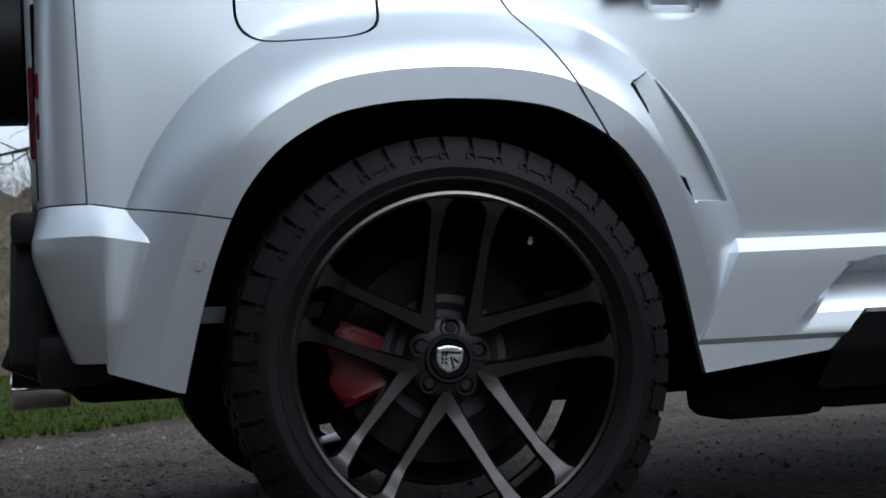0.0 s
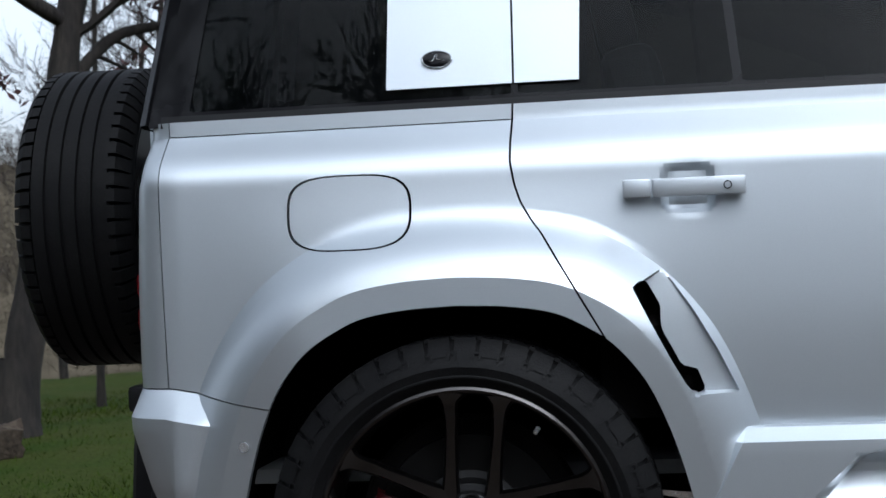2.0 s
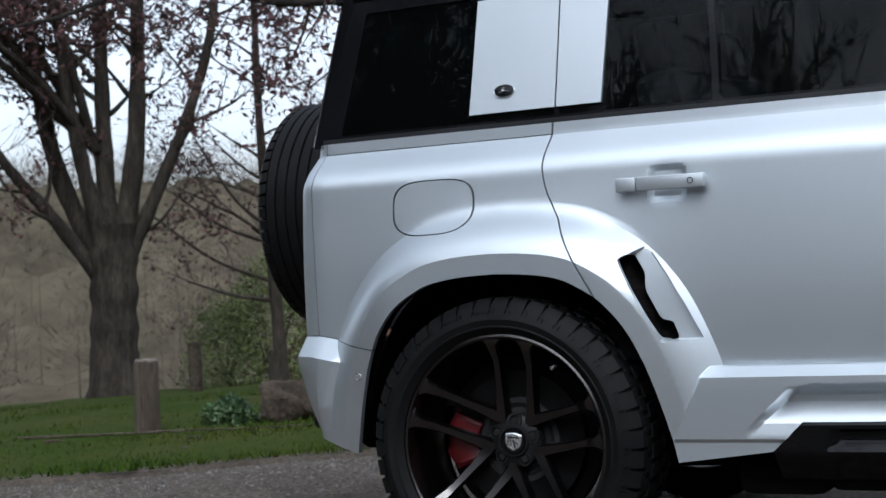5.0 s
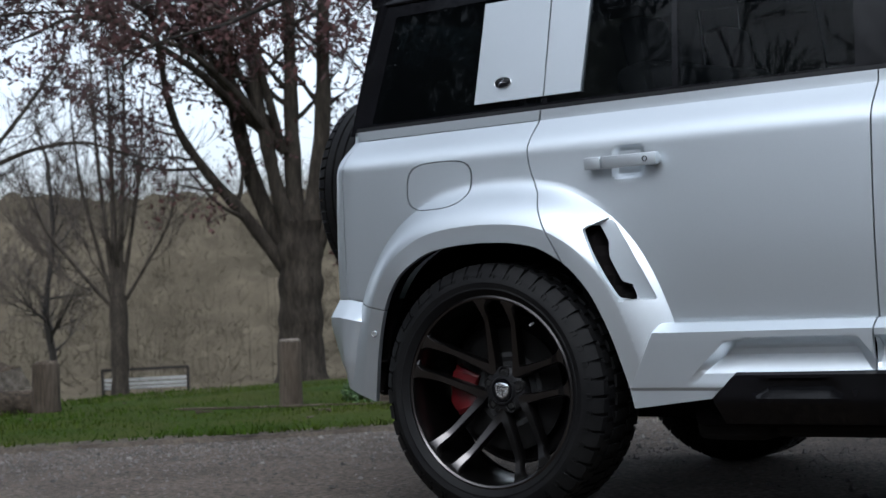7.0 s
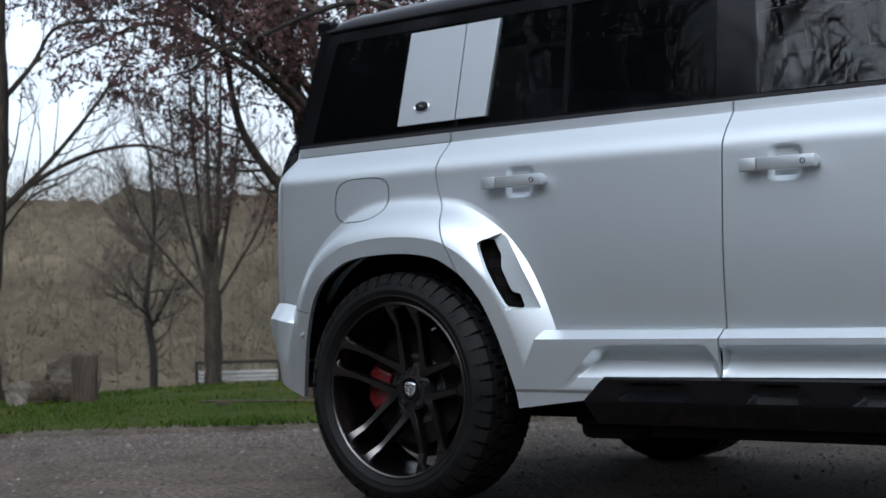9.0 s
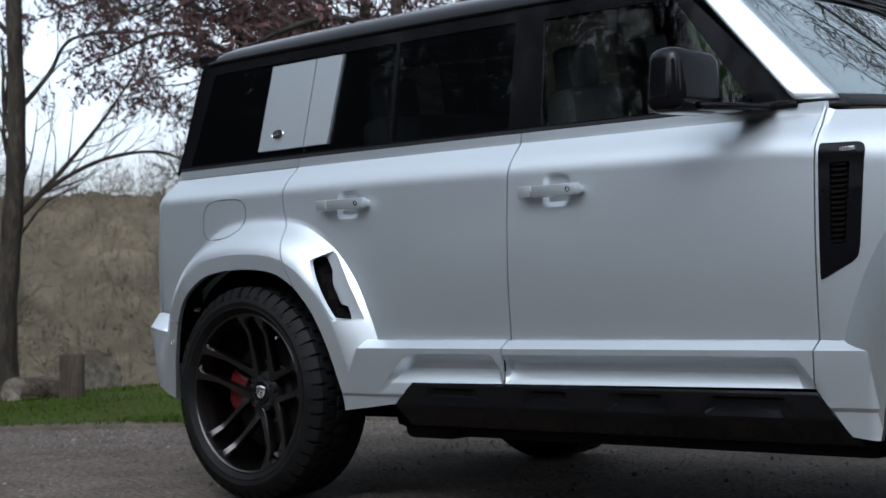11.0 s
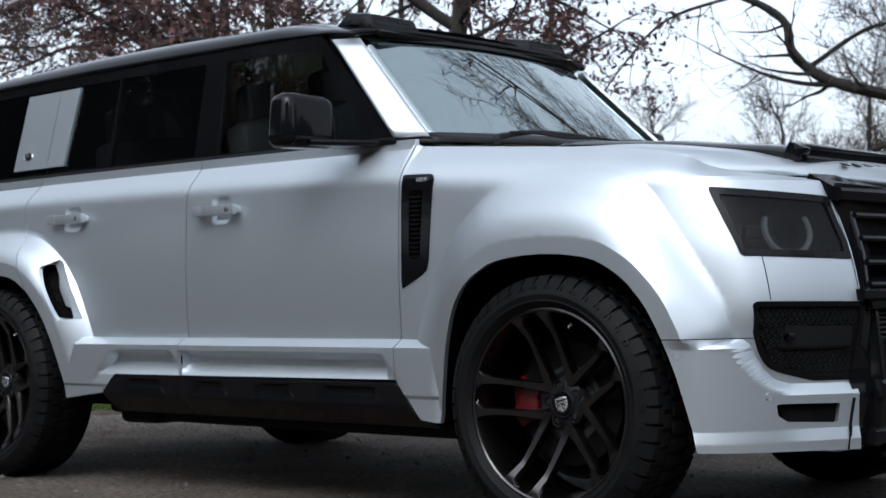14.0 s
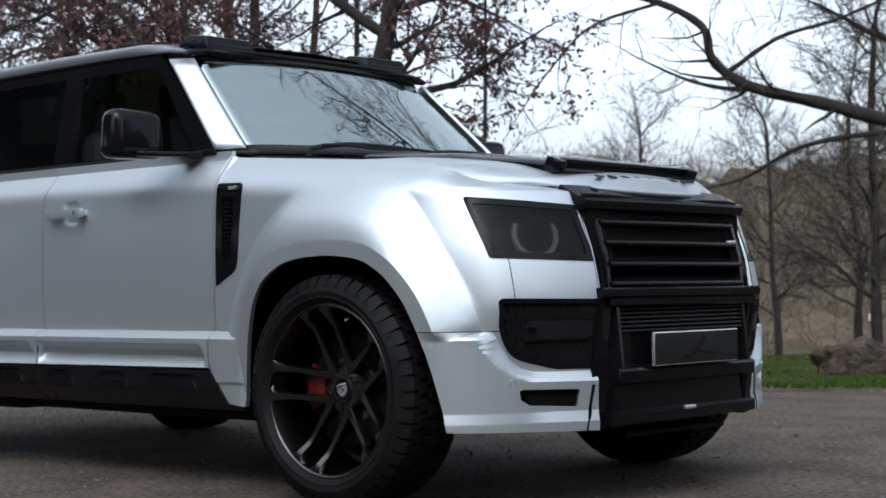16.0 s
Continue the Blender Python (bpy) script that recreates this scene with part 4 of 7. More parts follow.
def greenhouse(side):
    frame_ob = sheet("window_surround", GLOSS, car, -0.70, 2.27, 1.268, 1.722, side=side, surf=glass_surface, step=0.009, thick=0.035,
                     cuts=[back_slope, screen_slope, minus(QUARTER_GLASS), minus(REAR_GLASS), minus(REAR_GLASS2), minus(FRONT_GLASS)], label="black gloss window surround")
    for g, (a, b), m, nm in ((QUARTER_GLASS, (-0.62, 0.14), PRIVACY, "dark privacy glass"), (REAR_GLASS, (0.1, 0.6), PRIVACY, "dark privacy glass"),
                             (REAR_GLASS2, (0.55, 1.17), PRIVACY, "dark privacy glass"), (FRONT_GLASS, (1.22, 2.12), TINT, "green-tinted front door glass")):
        ob = sheet("side_window", m, car, a, b, 1.29, 1.69, side=side, surf=glass_surface, step=0.0085, thick=0.004, lift=-0.004, cuts=[shifted(g, -0.002)], label=nm)
        ob.visible_shadow = False
    # silver panel over the rear glass, in two pieces at the door gap
    sheet("window_panel", PAINT, car, -0.16, 0.1155, 1.323, 1.664, side=side, surf=glass_surface, step=0.03, thick=0.016, lift=0.007,
          cuts=[lambda u, z: u - np.interp(z, [1.323, 1.664], [-0.156, -0.149])], label="flat silver panel over the rear glass")
    sheet("window_panel", PAINT, r_doors[side], 0.1205, 0.28, 1.323, 1.664, side=side, surf=glass_surface, step=0.03, thick=0.016, lift=0.007,
          cuts=[lambda u, z: np.interp(z, [1.323, 1.664], [0.257, 0.270]) - u], label="flat silver panel over the rear glass")
    # oval badge on it
    w = float(glass_w(-0.045, 1.383)) + 0.0075
    m = Matrix.Translation((-0.045, side * w, 1.383)) @ Euler((side * 0.245, 0, 0)).to_matrix().to_4x4()
    v, f = lathe([(0.0003, 0.006), (0.026, 0.0055), (0.0305, 0.004), (0.032, 0.0)], 28, "y")
    badge = mesh_object("oval_badge", [m @ Vector((c[0] * 1.0, side * c[1], c[2] * 0.58)) for c in v], f, GLOSS, car, "black oval badge with a silver rim")
    v, f = lathe([(0.0295, 0.0045), (0.0315, 0.0062), (0.0335, 0.0045), (0.0335, 0.0)], 28, "y")
    mesh_object("badge_rim", [m @ Vector((c[0], side * c[1], c[2] * 0.6)) for c in v], f, SILVER, badge)
    pts = [(-0.016, 0.0068, -0.005), (-0.008, 0.0068, -0.004), (-0.003, 0.0068, 0.008), (0.003, 0.0068, 0.007), (-0.001, 0.0068, 0.0), (0.017, 0.0068, -0.003)]
    v, f = tube([m @ Vector((p[0], side * p[1], p[2])) for p in curve_points(pts, 4)], [0.0012] * 21, 5)
    mesh_object("badge_stroke", v, f, SILVER, badge)
    # dark strip that closes the body under the glass
    sheet("belt_seal", SATIN, car, -0.66, 2.26, 1.266, 1.292, side=side, surf=glass_surface, step=0.03, thick=0.02, lift=0.006)


r_doors = {}
for ob in car.children:
    if ob.name.startswith("rear_door"):
        r_doors[-1 if ob.data.vertices[0].co.y < 0 else 1] = ob
for side in (-1, 1):
    greenhouse(side)


def roof_z(x, y):
    """Height of the roof skin; it falls to its rails and to its ends."""
    half = float(np.interp(x, *GLASS_W)) - 0.092
    t = min(abs(y) / half, 1.0)
    crown = 1.838 - 0.022 * ((x - 0.5) / 1.2) ** 2
    edge = np.interp(x, [-0.68, -0.6, 0.5, 1.5, 1.80, 1.93], [1.722, 1.722, 1.722, 1.722, 1.716, 1.70])
    side_fall = (1 - t ** 5.0) ** 0.6
    front = 1 - 0.62 * float(smooth_step(1.45, 1.95, x)) - 0.35 * (1 - float(smooth_step(-0.66, -0.5, x)))
    return edge + (crown - edge) * side_fall * front


def roof():
    xs = np.r_[np.linspace(-0.655, -0.45, 10), np.linspace(-0.40, 1.40, 26), np.linspace(1.45, 1.93, 16)]
    ts = [math.sin(math.pi / 2 * k / 22) for k in range(-22, 23)]
    vs, fs = [], []
    for x in xs:
        half = float(np.interp(x, *GLASS_W)) - 0.092
        for t in ts:
            xx = x + (0.035 * (1 - t * t) if x > 1.45 else 0) * float(smooth_step(1.45, 1.93, x))
            vs.append((xx, t * half, roof_z(x, t * half)))
    n = len(ts)
    for i in range(len(xs) - 1):
        for k in range(n - 1):
            fs.append((i * n + k, (i + 1) * n + k, (i + 1) * n + k + 1, i * n + k + 1))
    ob = mesh_object("roof", vs, fs, GLOSS, car, "black gloss roof", angle=50)
    so = ob.modifiers.new("thickness", "SOLIDIFY")
    so.thickness, so.offset = 0.02, -1
    # rear spoiler lip
    bm = bmesh.new()
    add_box(bm, (-0.622, 0, 1.744), (0.075, 1.27, 0.056), 0.014, Euler((0, 0.05, 0)).to_matrix(), 3)
    part("roof_spoiler", bm, GLOSS, ob)
    # raised lamp housings over the windscreen
    for sgn in (-1, 1):
        bm = bmesh.new()
        add_box(bm, (1.835, sgn * 0.462, 1.770), (0.21, 0.27, 0.066), 0.012, Euler((0, 0.16, 0)).to_matrix(), 2, taper=(0.62, 0.86))
        pod = part("roof_lamp_housing", bm, GLOSS, ob)
        part("lamp_glass", box_bm((1.905, sgn * 0.462, 1.763), (0.02, 0.20, 0.030), 0.004, Euler((0, -0.5, 0)).to_matrix()), SATIN, pod)
    part("roof_front_lip", box_bm((1.915, 0, 1.722), (0.09, 1.18, 0.030), 0.012, Euler((0, 0.3, 0)).to_matrix()), GLOSS, ob)
    return ob


roof()


def grid_patch(fn, nu, nv):
    vs = [fn(i / nu, j / nv) for j in range(nv + 1) for i in range(nu + 1)]
    n = nu + 1
    fs = [(j * n + i, j * n + i + 1, (j + 1) * n + i + 1, (j + 1) * n + i) for j in range(nv) for i in range(nu)]
    return vs, fs


def solid(ob, thick, offset=-1):
    so = ob.modifiers.new("thickness", "SOLIDIFY")
    so.thickness, so.offset = thick, offset
    return ob


def screen_point(s, t):
    """The windscreen: s across from the right side, t up."""
    k = 2 * s - 1
    half = 0.735 - 0.095 * t
    x = 2.345 - 0.455 * t + 0.105 * (1 - k * k) * (1 - 0.35 * t)
    return (x, k * half, 1.272 + 0.436 * t + 0.012 * (1 - k * k))


v, f = grid_patch(screen_point, 30, 10)
windscreen = solid(mesh_object("windscreen", v, f, SCREEN, car, "clear windscreen reflecting sky and branches"), 0.005)
windscreen.visible_shadow = False


def screen_strip(s0, s1, t0, t1, up=0.003):
    def fn(a, b):
        x, y, z = screen_point(s0 + (s1 - s0) * a, t0 + (t1 - t0) * b)
        return (x + up, y, z + up)
    return fn


for nm, args in (("lower_band", (0.0, 1.0, -0.01, 0.075)), ("upper_band", (0.0, 1.0, 0.955, 1.01))):
    v, f = grid_patch(screen_strip(*args), 30, 2)
    solid(mesh_object(nm, v, f, SATIN, windscreen), 0.004)


def pillar(side):
    """The silver front pillar cover between door glass and windscreen."""
    lo_f, lo_r = Vector((2.345, 0.752, 1.284)), Vector((2.232, 0.812, 1.286))
    hi_f, hi_r = Vector((1.935, 0.668, 1.676)), Vector((1.842, 0.718, 1.678))

    def fn(a, b):
        p = (lo_r.lerp(lo_f, a)).lerp(hi_r.lerp(hi_f, a), b)
        q = math.sin(math.pi * a) * 0.004
        return (p.x + q * 0.6, side * (p.y + q), p.z)
    v, f = grid_patch(fn, 8, 10)
    solid(mesh_object("pillar_cover", v, [q if side > 0 else q[::-1] for q in f], PAINT, car, "silver windscreen pillar cover"), 0.014)

    def fn2(a, b):
        p = (Vector((2.27, 0.800, 1.262)).lerp(Vector((2.375, 0.735, 1.262)), a)).lerp(Vector((2.235, 0.806, 1.286)).lerp(Vector((2.345, 0.745, 1.284)), a), b)
        return (p.x, side * (p.y + 0.002), p.z)
    v, f = grid_patch(fn2, 4, 2)
    solid(mesh_object("pillar_foot", v, [q if side > 0 else q[::-1] for q in f], SATIN, car), 0.01)


for side in (-1, 1):
    pillar(side)


# ---- bonnet, cowl, wipers ----
def hood_edge(u):
    return skin(np.array([u]), np.array([float(top_z(u))]))[0]


def hood():
    end = u_at(0.535)
    us = np.r_[np.linspace(2.362, 3.25, 28), np.linspace(3.28, end, 26)]
    vs, fs, nk = [], [], 44
    for u in us:
        ex, ew, ez = hood_edge(u)
        xc = float(np.interp(u, [2.36, 3.25, 3.28, end], [ex if u < 3.2 else 3.25, 3.25, 3.285, 3.745]))
        if u <= 3.25:
            xc = ex
        crown = float(np.interp(xc, [2.36, 2.7, 3.1, 3.45, 3.60, 3.68, 3.745], [1.262, 1.240, 1.204, 1.158, 1.130, 1.103, 1.066]))
        edge = 0.022 * float(smooth_step(2.9, 3.3, u)) * (1 - 0.6 * float(smooth_step(end - 0.12, end, u)))
        for k in range(nk + 1):
            t = math.sin(math.pi / 2 * (2 * k / nk - 1))
            s = (1 - abs(t)) * ew
            z = ez + (crown - ez) * (1 - abs(t) ** 2.2) + edge * (1 - math.exp(-s / 0.05))
            vs.append((ex + (xc - ex) * (1 - t * t) ** 0.9, t * (ew - 0.0015), z))
    n = nk + 1
    for i in range(len(us) - 1):
        for k in range(nk):
            fs.append((i * n + k, (i + 1) * n + k, (i + 1) * n + k + 1, i * n + k + 1))
    ob = solid(mesh_object("bonnet", vs, fs, PAINT, car, "silver bonnet with a black raised centre", angle=40), 0.02)

    # raised black centre with a scoop front
    def base(x):
        return float(np.interp(x, [2.36, 2.7, 3.1, 3.45, 3.60, 3.68], [1.262, 1.248, 1.220, 1.176, 1.150, 1.12]))
    vs, fs = [], []
    prof = [(-1.0, -0.045), (-0.985, 0.018), (-0.93, 0.027), (-0.6, 0.029), (0, 0.030), (0.6, 0.029), (0.93, 0.027), (0.985, 0.018), (1.0, -0.045)]
    sx = np.linspace(2.56, 3.545, 26)
    for x in sx:
        hw = float(np.interp(x, [2.56, 2.70, 3.3, 3.545], [0.40, 0.455, 0.455, 0.435]))
        rise = float(smooth_step(2.54, 2.66, x)) * (1 + 0.2 * float(smooth_step(3.2, 3.58, x)))
        for a, h in prof:
            b = base(x) - 0.028 * abs(a) ** 3 * 0.6
            vs.append((x, a * hw, b + (h * rise if h > 0 else h)))
    n = len(prof)
    for i in range(len(sx) - 1):
        for k in range(n - 1):
            fs.append((i * n + k, (i + 1) * n + k, (i + 1) * n + k + 1, i * n + k + 1))
    scoop = mesh_object("bonnet_centre", vs, fs, GLOSS, ob, "black raised bonnet centre", angle=30)
    bm = bmesh.new()
    z0 = base(3.545)
    for sgn in (-1, 1):
        add_box(bm, (3.565, sgn * 0.405, z0 + 0.006), (0.055, 0.055, 0.052), 0.006, Euler((0, 0.45, 0)).to_matrix())
    add_box(bm, (3.562, 0, z0 + 0.029), (0.045, 0.78, 0.012), 0.004, Euler((0, 0.35, 0)).to_matrix())
    add_box(bm, (3.590, 0, z0 - 0.012), (0.030, 0.80, 0.014), 0.004, Euler((0, 0.6, 0)).to_matrix())
    part("scoop_frame", bm, GLOSS, scoop)
    part("scoop_mesh", box_bm((3.56, 0, z0 + 0.004), (0.012, 0.77, 0.040), 0.0, Euler((0, 0.4, 0)).to_matrix()), MATT, scoop)
    # maker's lettering along the front edge, as plain dark bars
    for k in (0, 1, 2, 3, 4, 6, 7):
        y = -0.27 + k * 0.075
        bm = box_bm((3.655, y, 1.1310 - 0.004 * abs(y / 0.3) ** 3), (0.020, 0.034, 0.004), 0.0, Euler((0, 0.40, 0)).to_matrix())
        part("bonnet_letter", bm, SATIN, ob)
    return ob


hood()


def cowl():
    v, f = grid_patch(lambda a, b: (2.40 + 0.13 * (1 - (2 * a - 1) ** 2) - 0.10 * b + (0.02 if b < 0.1 else 0), (2 * a - 1) * 0.74, 1.252 + 0.02 * b), 24, 3)
    solid(mesh_object("cowl", v, f, SATIN, car), 0.01)
    for y0, y1, rise in ((-0.58, 0.02, 0.0), (0.02, 0.60, 0.0)):
        pts = [(2.505, y0, 1.268), (2.488, y0 + 0.03, 1.290), (2.490, (y0 * 0.6 + y1 * 0.4), 1.318), (2.475, y1 - 0.05, 1.322)]
        c = curve_points(pts, 6)
        bm_v, bm_f = tube(c, list(np.linspace(0.013, 0.007, len(c))), 7)
        arm = mesh_object("wiper_arm", bm_v, bm_f, SATIN, car, "black wiper arm")
        blade = [(2.47 + 0.07 * (1 - ((y0 + (y1 + 0.1 - y0) * k / 10) / 0.74) ** 2), y0 + 0.08 + (y1 - y0) * k / 10, 1.307 + 0.004 * math.sin(k)) for k in range(11)]
        v, f = tube(blade, [0.006] * 11, 5)
        mesh_object("wiper_blade", v, f, SATIN, arm)


cowl()


# ---- door mirrors ----
def mirror(side):
    """Housing with a rounded outer edge and a falling top, on a flat arm."""
    bm = bmesh.new()
    vs = add_box(bm, (0, 0, 0), (0.135, 0.235, 0.190), 0.048, None, 4, taper=(0.80, 0.94))
    for v in bm.verts:
        v.co.z -= 0.10 * max(v.co.y, 0) * (v.co.z > 0)
        v.co.x -= 0.10 * abs(v.co.y)
    m = Matrix.Translation((2.015, side * 1.035, 1.350)) @ Euler((0, 0, side * 0.14)).to_matrix().to_4x4() @ Matrix.Diagonal((1, -side, 1, 1))
    bmesh.ops.transform(bm, matrix=m, verts=bm.verts)
    ob = part("door_mirror", bm, GLOSS, car, "black gloss door mirror", angle=60)
    bm = bmesh.new()
    add_box(bm, (1.957, side * 1.030, 1.350), (0.012, 0.170, 0.125), 0.005, Euler((0, 0, side * 0.14)).to_matrix(), 2)
    part("mirror_glass", bm, CHROME, ob, "mirror glass")
    bm = bmesh.new()
    add_box(bm, (2.080, side * 0.925, 1.272), (0.115, 0.26, 0.022), 0.008, Euler((0, 0, side * 0.42)).to_matrix())
    part("mirror_arm", bm, GLOSS, ob)
    bm = bmesh.new()
    add_box(bm, (2.13, side * 0.812, 1.276), (0.24, 0.04, 0.022), 0.008)
    part("mirror_foot", bm, GLOSS, ob)


for side in (-1, 1):
    mirror(side)


# ---- wheels ----
def tyre_mesh(chunky=True, radius=0.400, half=0.150, bead=0.298):
    """Tyre about the y axis, its outer side at +half. Road pattern or chunky lugs."""
    rt = radius - (0.0075 if chunky else 0.010)
    prof = [(bead - 0.012, 0.118), (bead, 0.126), (bead + 0.006, 0.134), (bead + 0.018, 0.1425), (bead + 0.020, 0.1450), (bead + 0.0235, 0.1455), (bead + 0.0255, 0.1442), (bead + 0.042, 0.1485), (bead + 0.056, 0.144), (rt - 0.018, 0.128), (rt - 0.005, 0.110), (rt, 0.09)]
    prof = [(r, h * half / 0.150) for r, h in prof]
    if chunky:
        mid = [(rt, 0.0)]
    else:
        mid = []
        for c in (0.075, 0.035, -0.005, -0.045, -0.085):
            mid += [(rt + 0.009, c + 0.016), (rt + 0.009, c - 0.014), (rt, c - 0.016), (rt, c - 0.022)]
    full = prof + mid + [(r, -h) for r, h in prof[::-1]]
    pieces = [lathe(full, 96)]
    rows = []
    if chunky:
        n = 46
        for k in range(n):
            a = 2 * math.pi * k / n
            for sgn in (-1, 1):
                long = 1.0 if k % 2 else 0.72
                rows.append((a, sgn, 0.088, 0.128, 0.0462, long))
            rows.append((a + 0.03, 0, 0.047, 0.092, 0.040, 0))
            rows.append((a + 0.06, 0, -0.092, -0.047, 0.040, 0))
            rows.append((a + 0.09, 0, -0.038, 0.038, 0.038, 0))
    else:
        n = 60
        for k in range(n):
            a = 2 * math.pi * k / n
            for sgn in (-1, 1):
                rows.append((a, sgn, 0.096, 0.136, 0.034, 0.8))
    if chunky:
        # raised marks round the outer sidewall
        for k in range(46):
            a = 2 * math.pi * (k + 0.5) / 46
            for q0, q1, r0, r1 in ((-0.026, 0.026, 0.3665, 0.3705), (-0.026, -0.014, 0.356, 0.3665), (0.014, 0.026, 0.356, 0.3665)):
                vs = []
                for h in (0.1440, 0.1512):
                    for q, r in ((q0, r0), (q1, r0), (q1, r1), (q0, r1)):
                        vs.append((r * math.cos(a + q), h - 0.0045 - 0.75 * max(r - 0.358, 0), r * math.sin(a + q)))
                pieces.append((vs, [(4, 5, 6, 7), (0, 1, 5, 4), (1, 2, 6, 5), (2, 3, 7, 6), (3, 0, 4, 7)]))
    for a, sgn, h0, h1, arc, long in rows:
        t = arc / 2 / radius
        if sgn:
            h0, h1 = h0 * half / 0.150, h1 * half / 0.150
            low = rt - 0.016 - 0.020 * long
            outline_ = [(radius, h0), (radius - 0.002, h1 - 0.016), (rt - 0.010, h1 + 0.002), (low, h1 + 0.0135), (low, h1 - 0.012), (rt - 0.006, h0)]
        else:
            outline_ = [(radius, h0 + 0.003), (radius, h1 - 0.003), (rt - 0.004, h1), (rt - 0.004, h0)]
        vs, m = [], len(outline_)
        for e, sh in ((-t, 0.85), (t, 0.85)):
            for r, h in outline_:
                q = a + e * (0.92 if r > radius - 0.004 else 1.0) + (0.012 if sgn == 0 else 0.0) * (h * 20)
                vs.append((r * math.cos(q), h if sgn >= 0 else -h, r * math.sin(q)))
        fs = [tuple(range(m)), tuple(range(2 * m - 1, m - 1, -1))] + [(i, i + m, (i + 1) % m + m, (i + 1) % m) for i in range(m)]
        pieces.append((vs, fs))
    return pieces[0], joined(pieces[1:])


def tidy(name, vs, fs, mat, parent, label="", angle=32):
    bm = bmesh.new()
    bv = [bm.verts.new(v) for v in vs]
    for f in fs:
        try:
            bm.faces.new([bv[i] for i in f])
        except ValueError:
            pass
    return part(name, bm, mat, parent, label, angle=angle)


def spoke_mesh(mid, sgn):
    """One of ten spokes: deep at the hub, where it meets its neighbour, rising steeply to the rim beside its partner."""
    axis, across = Vector((math.cos(mid), 0, math.sin(mid))), Vector((-math.sin(mid), 0, math.cos(mid)))
    reach = [0.050, 0.066, 0.082, 0.105, 0.14, 0.175, 0.205, 0.218, 0.226, 0.240, 0.255, 0.268, 0.277, 0.284]
    vs, fs = [], []
    for q in reach:
        lat = sgn * (0.0435 + (q - 0.07) * 0.032)
        c = axis * q + across * lat
        w0 = float(np.interp(q, [0.05, 0.082, 0.115, 0.205, 0.228, 0.252, 0.270, 0.284], [0.0175, 0.0165, 0.0130, 0.0105, 0.0130, 0.0150, 0.0215, 0.040]))
        w1 = float(np.interp(q, [0.05, 0.082, 0.115, 0.205, 0.228, 0.252, 0.270, 0.284], [0.0175, 0.0165, 0.0130, 0.0105, 0.0125, 0.0130, 0.0165, 0.034]))
        h = float(np.interp(q, [0.05, 0.085, 0.12, 0.17, 0.212, 0.226, 0.25, 0.268, 0.284], [0.046, 0.049, 0.057, 0.070, 0.083, 0.091, 0.113, 0.124, 0.127]))
        dep = float(np.interp(q, [0.05, 0.12, 0.2, 0.284], [0.040, 0.033, 0.036, 0.020]))
        for a, b in ((-1.0, -dep), (-1.12, -0.010), (-0.76, 0.0), (0.76, 0.0), (1.12, -0.010), (1.0, -dep)):
            w = w0 if a * sgn > 0 else w1
            vs.append(c + across * (a * w) + Vector((0, h + b, 0)))
    m, n = 6, len(reach) - 1
    for k in range(n):
        for i in range(m):
            j = (i + 1) % m
            fs.append((k * m + i, k * m + j, (k + 1) * m + j, (k + 1) * m + i))
    fs.append(tuple(range(m)))
    fs.append(tuple(n * m + i for i in range(m - 1, -1, -1)))
    return vs, fs


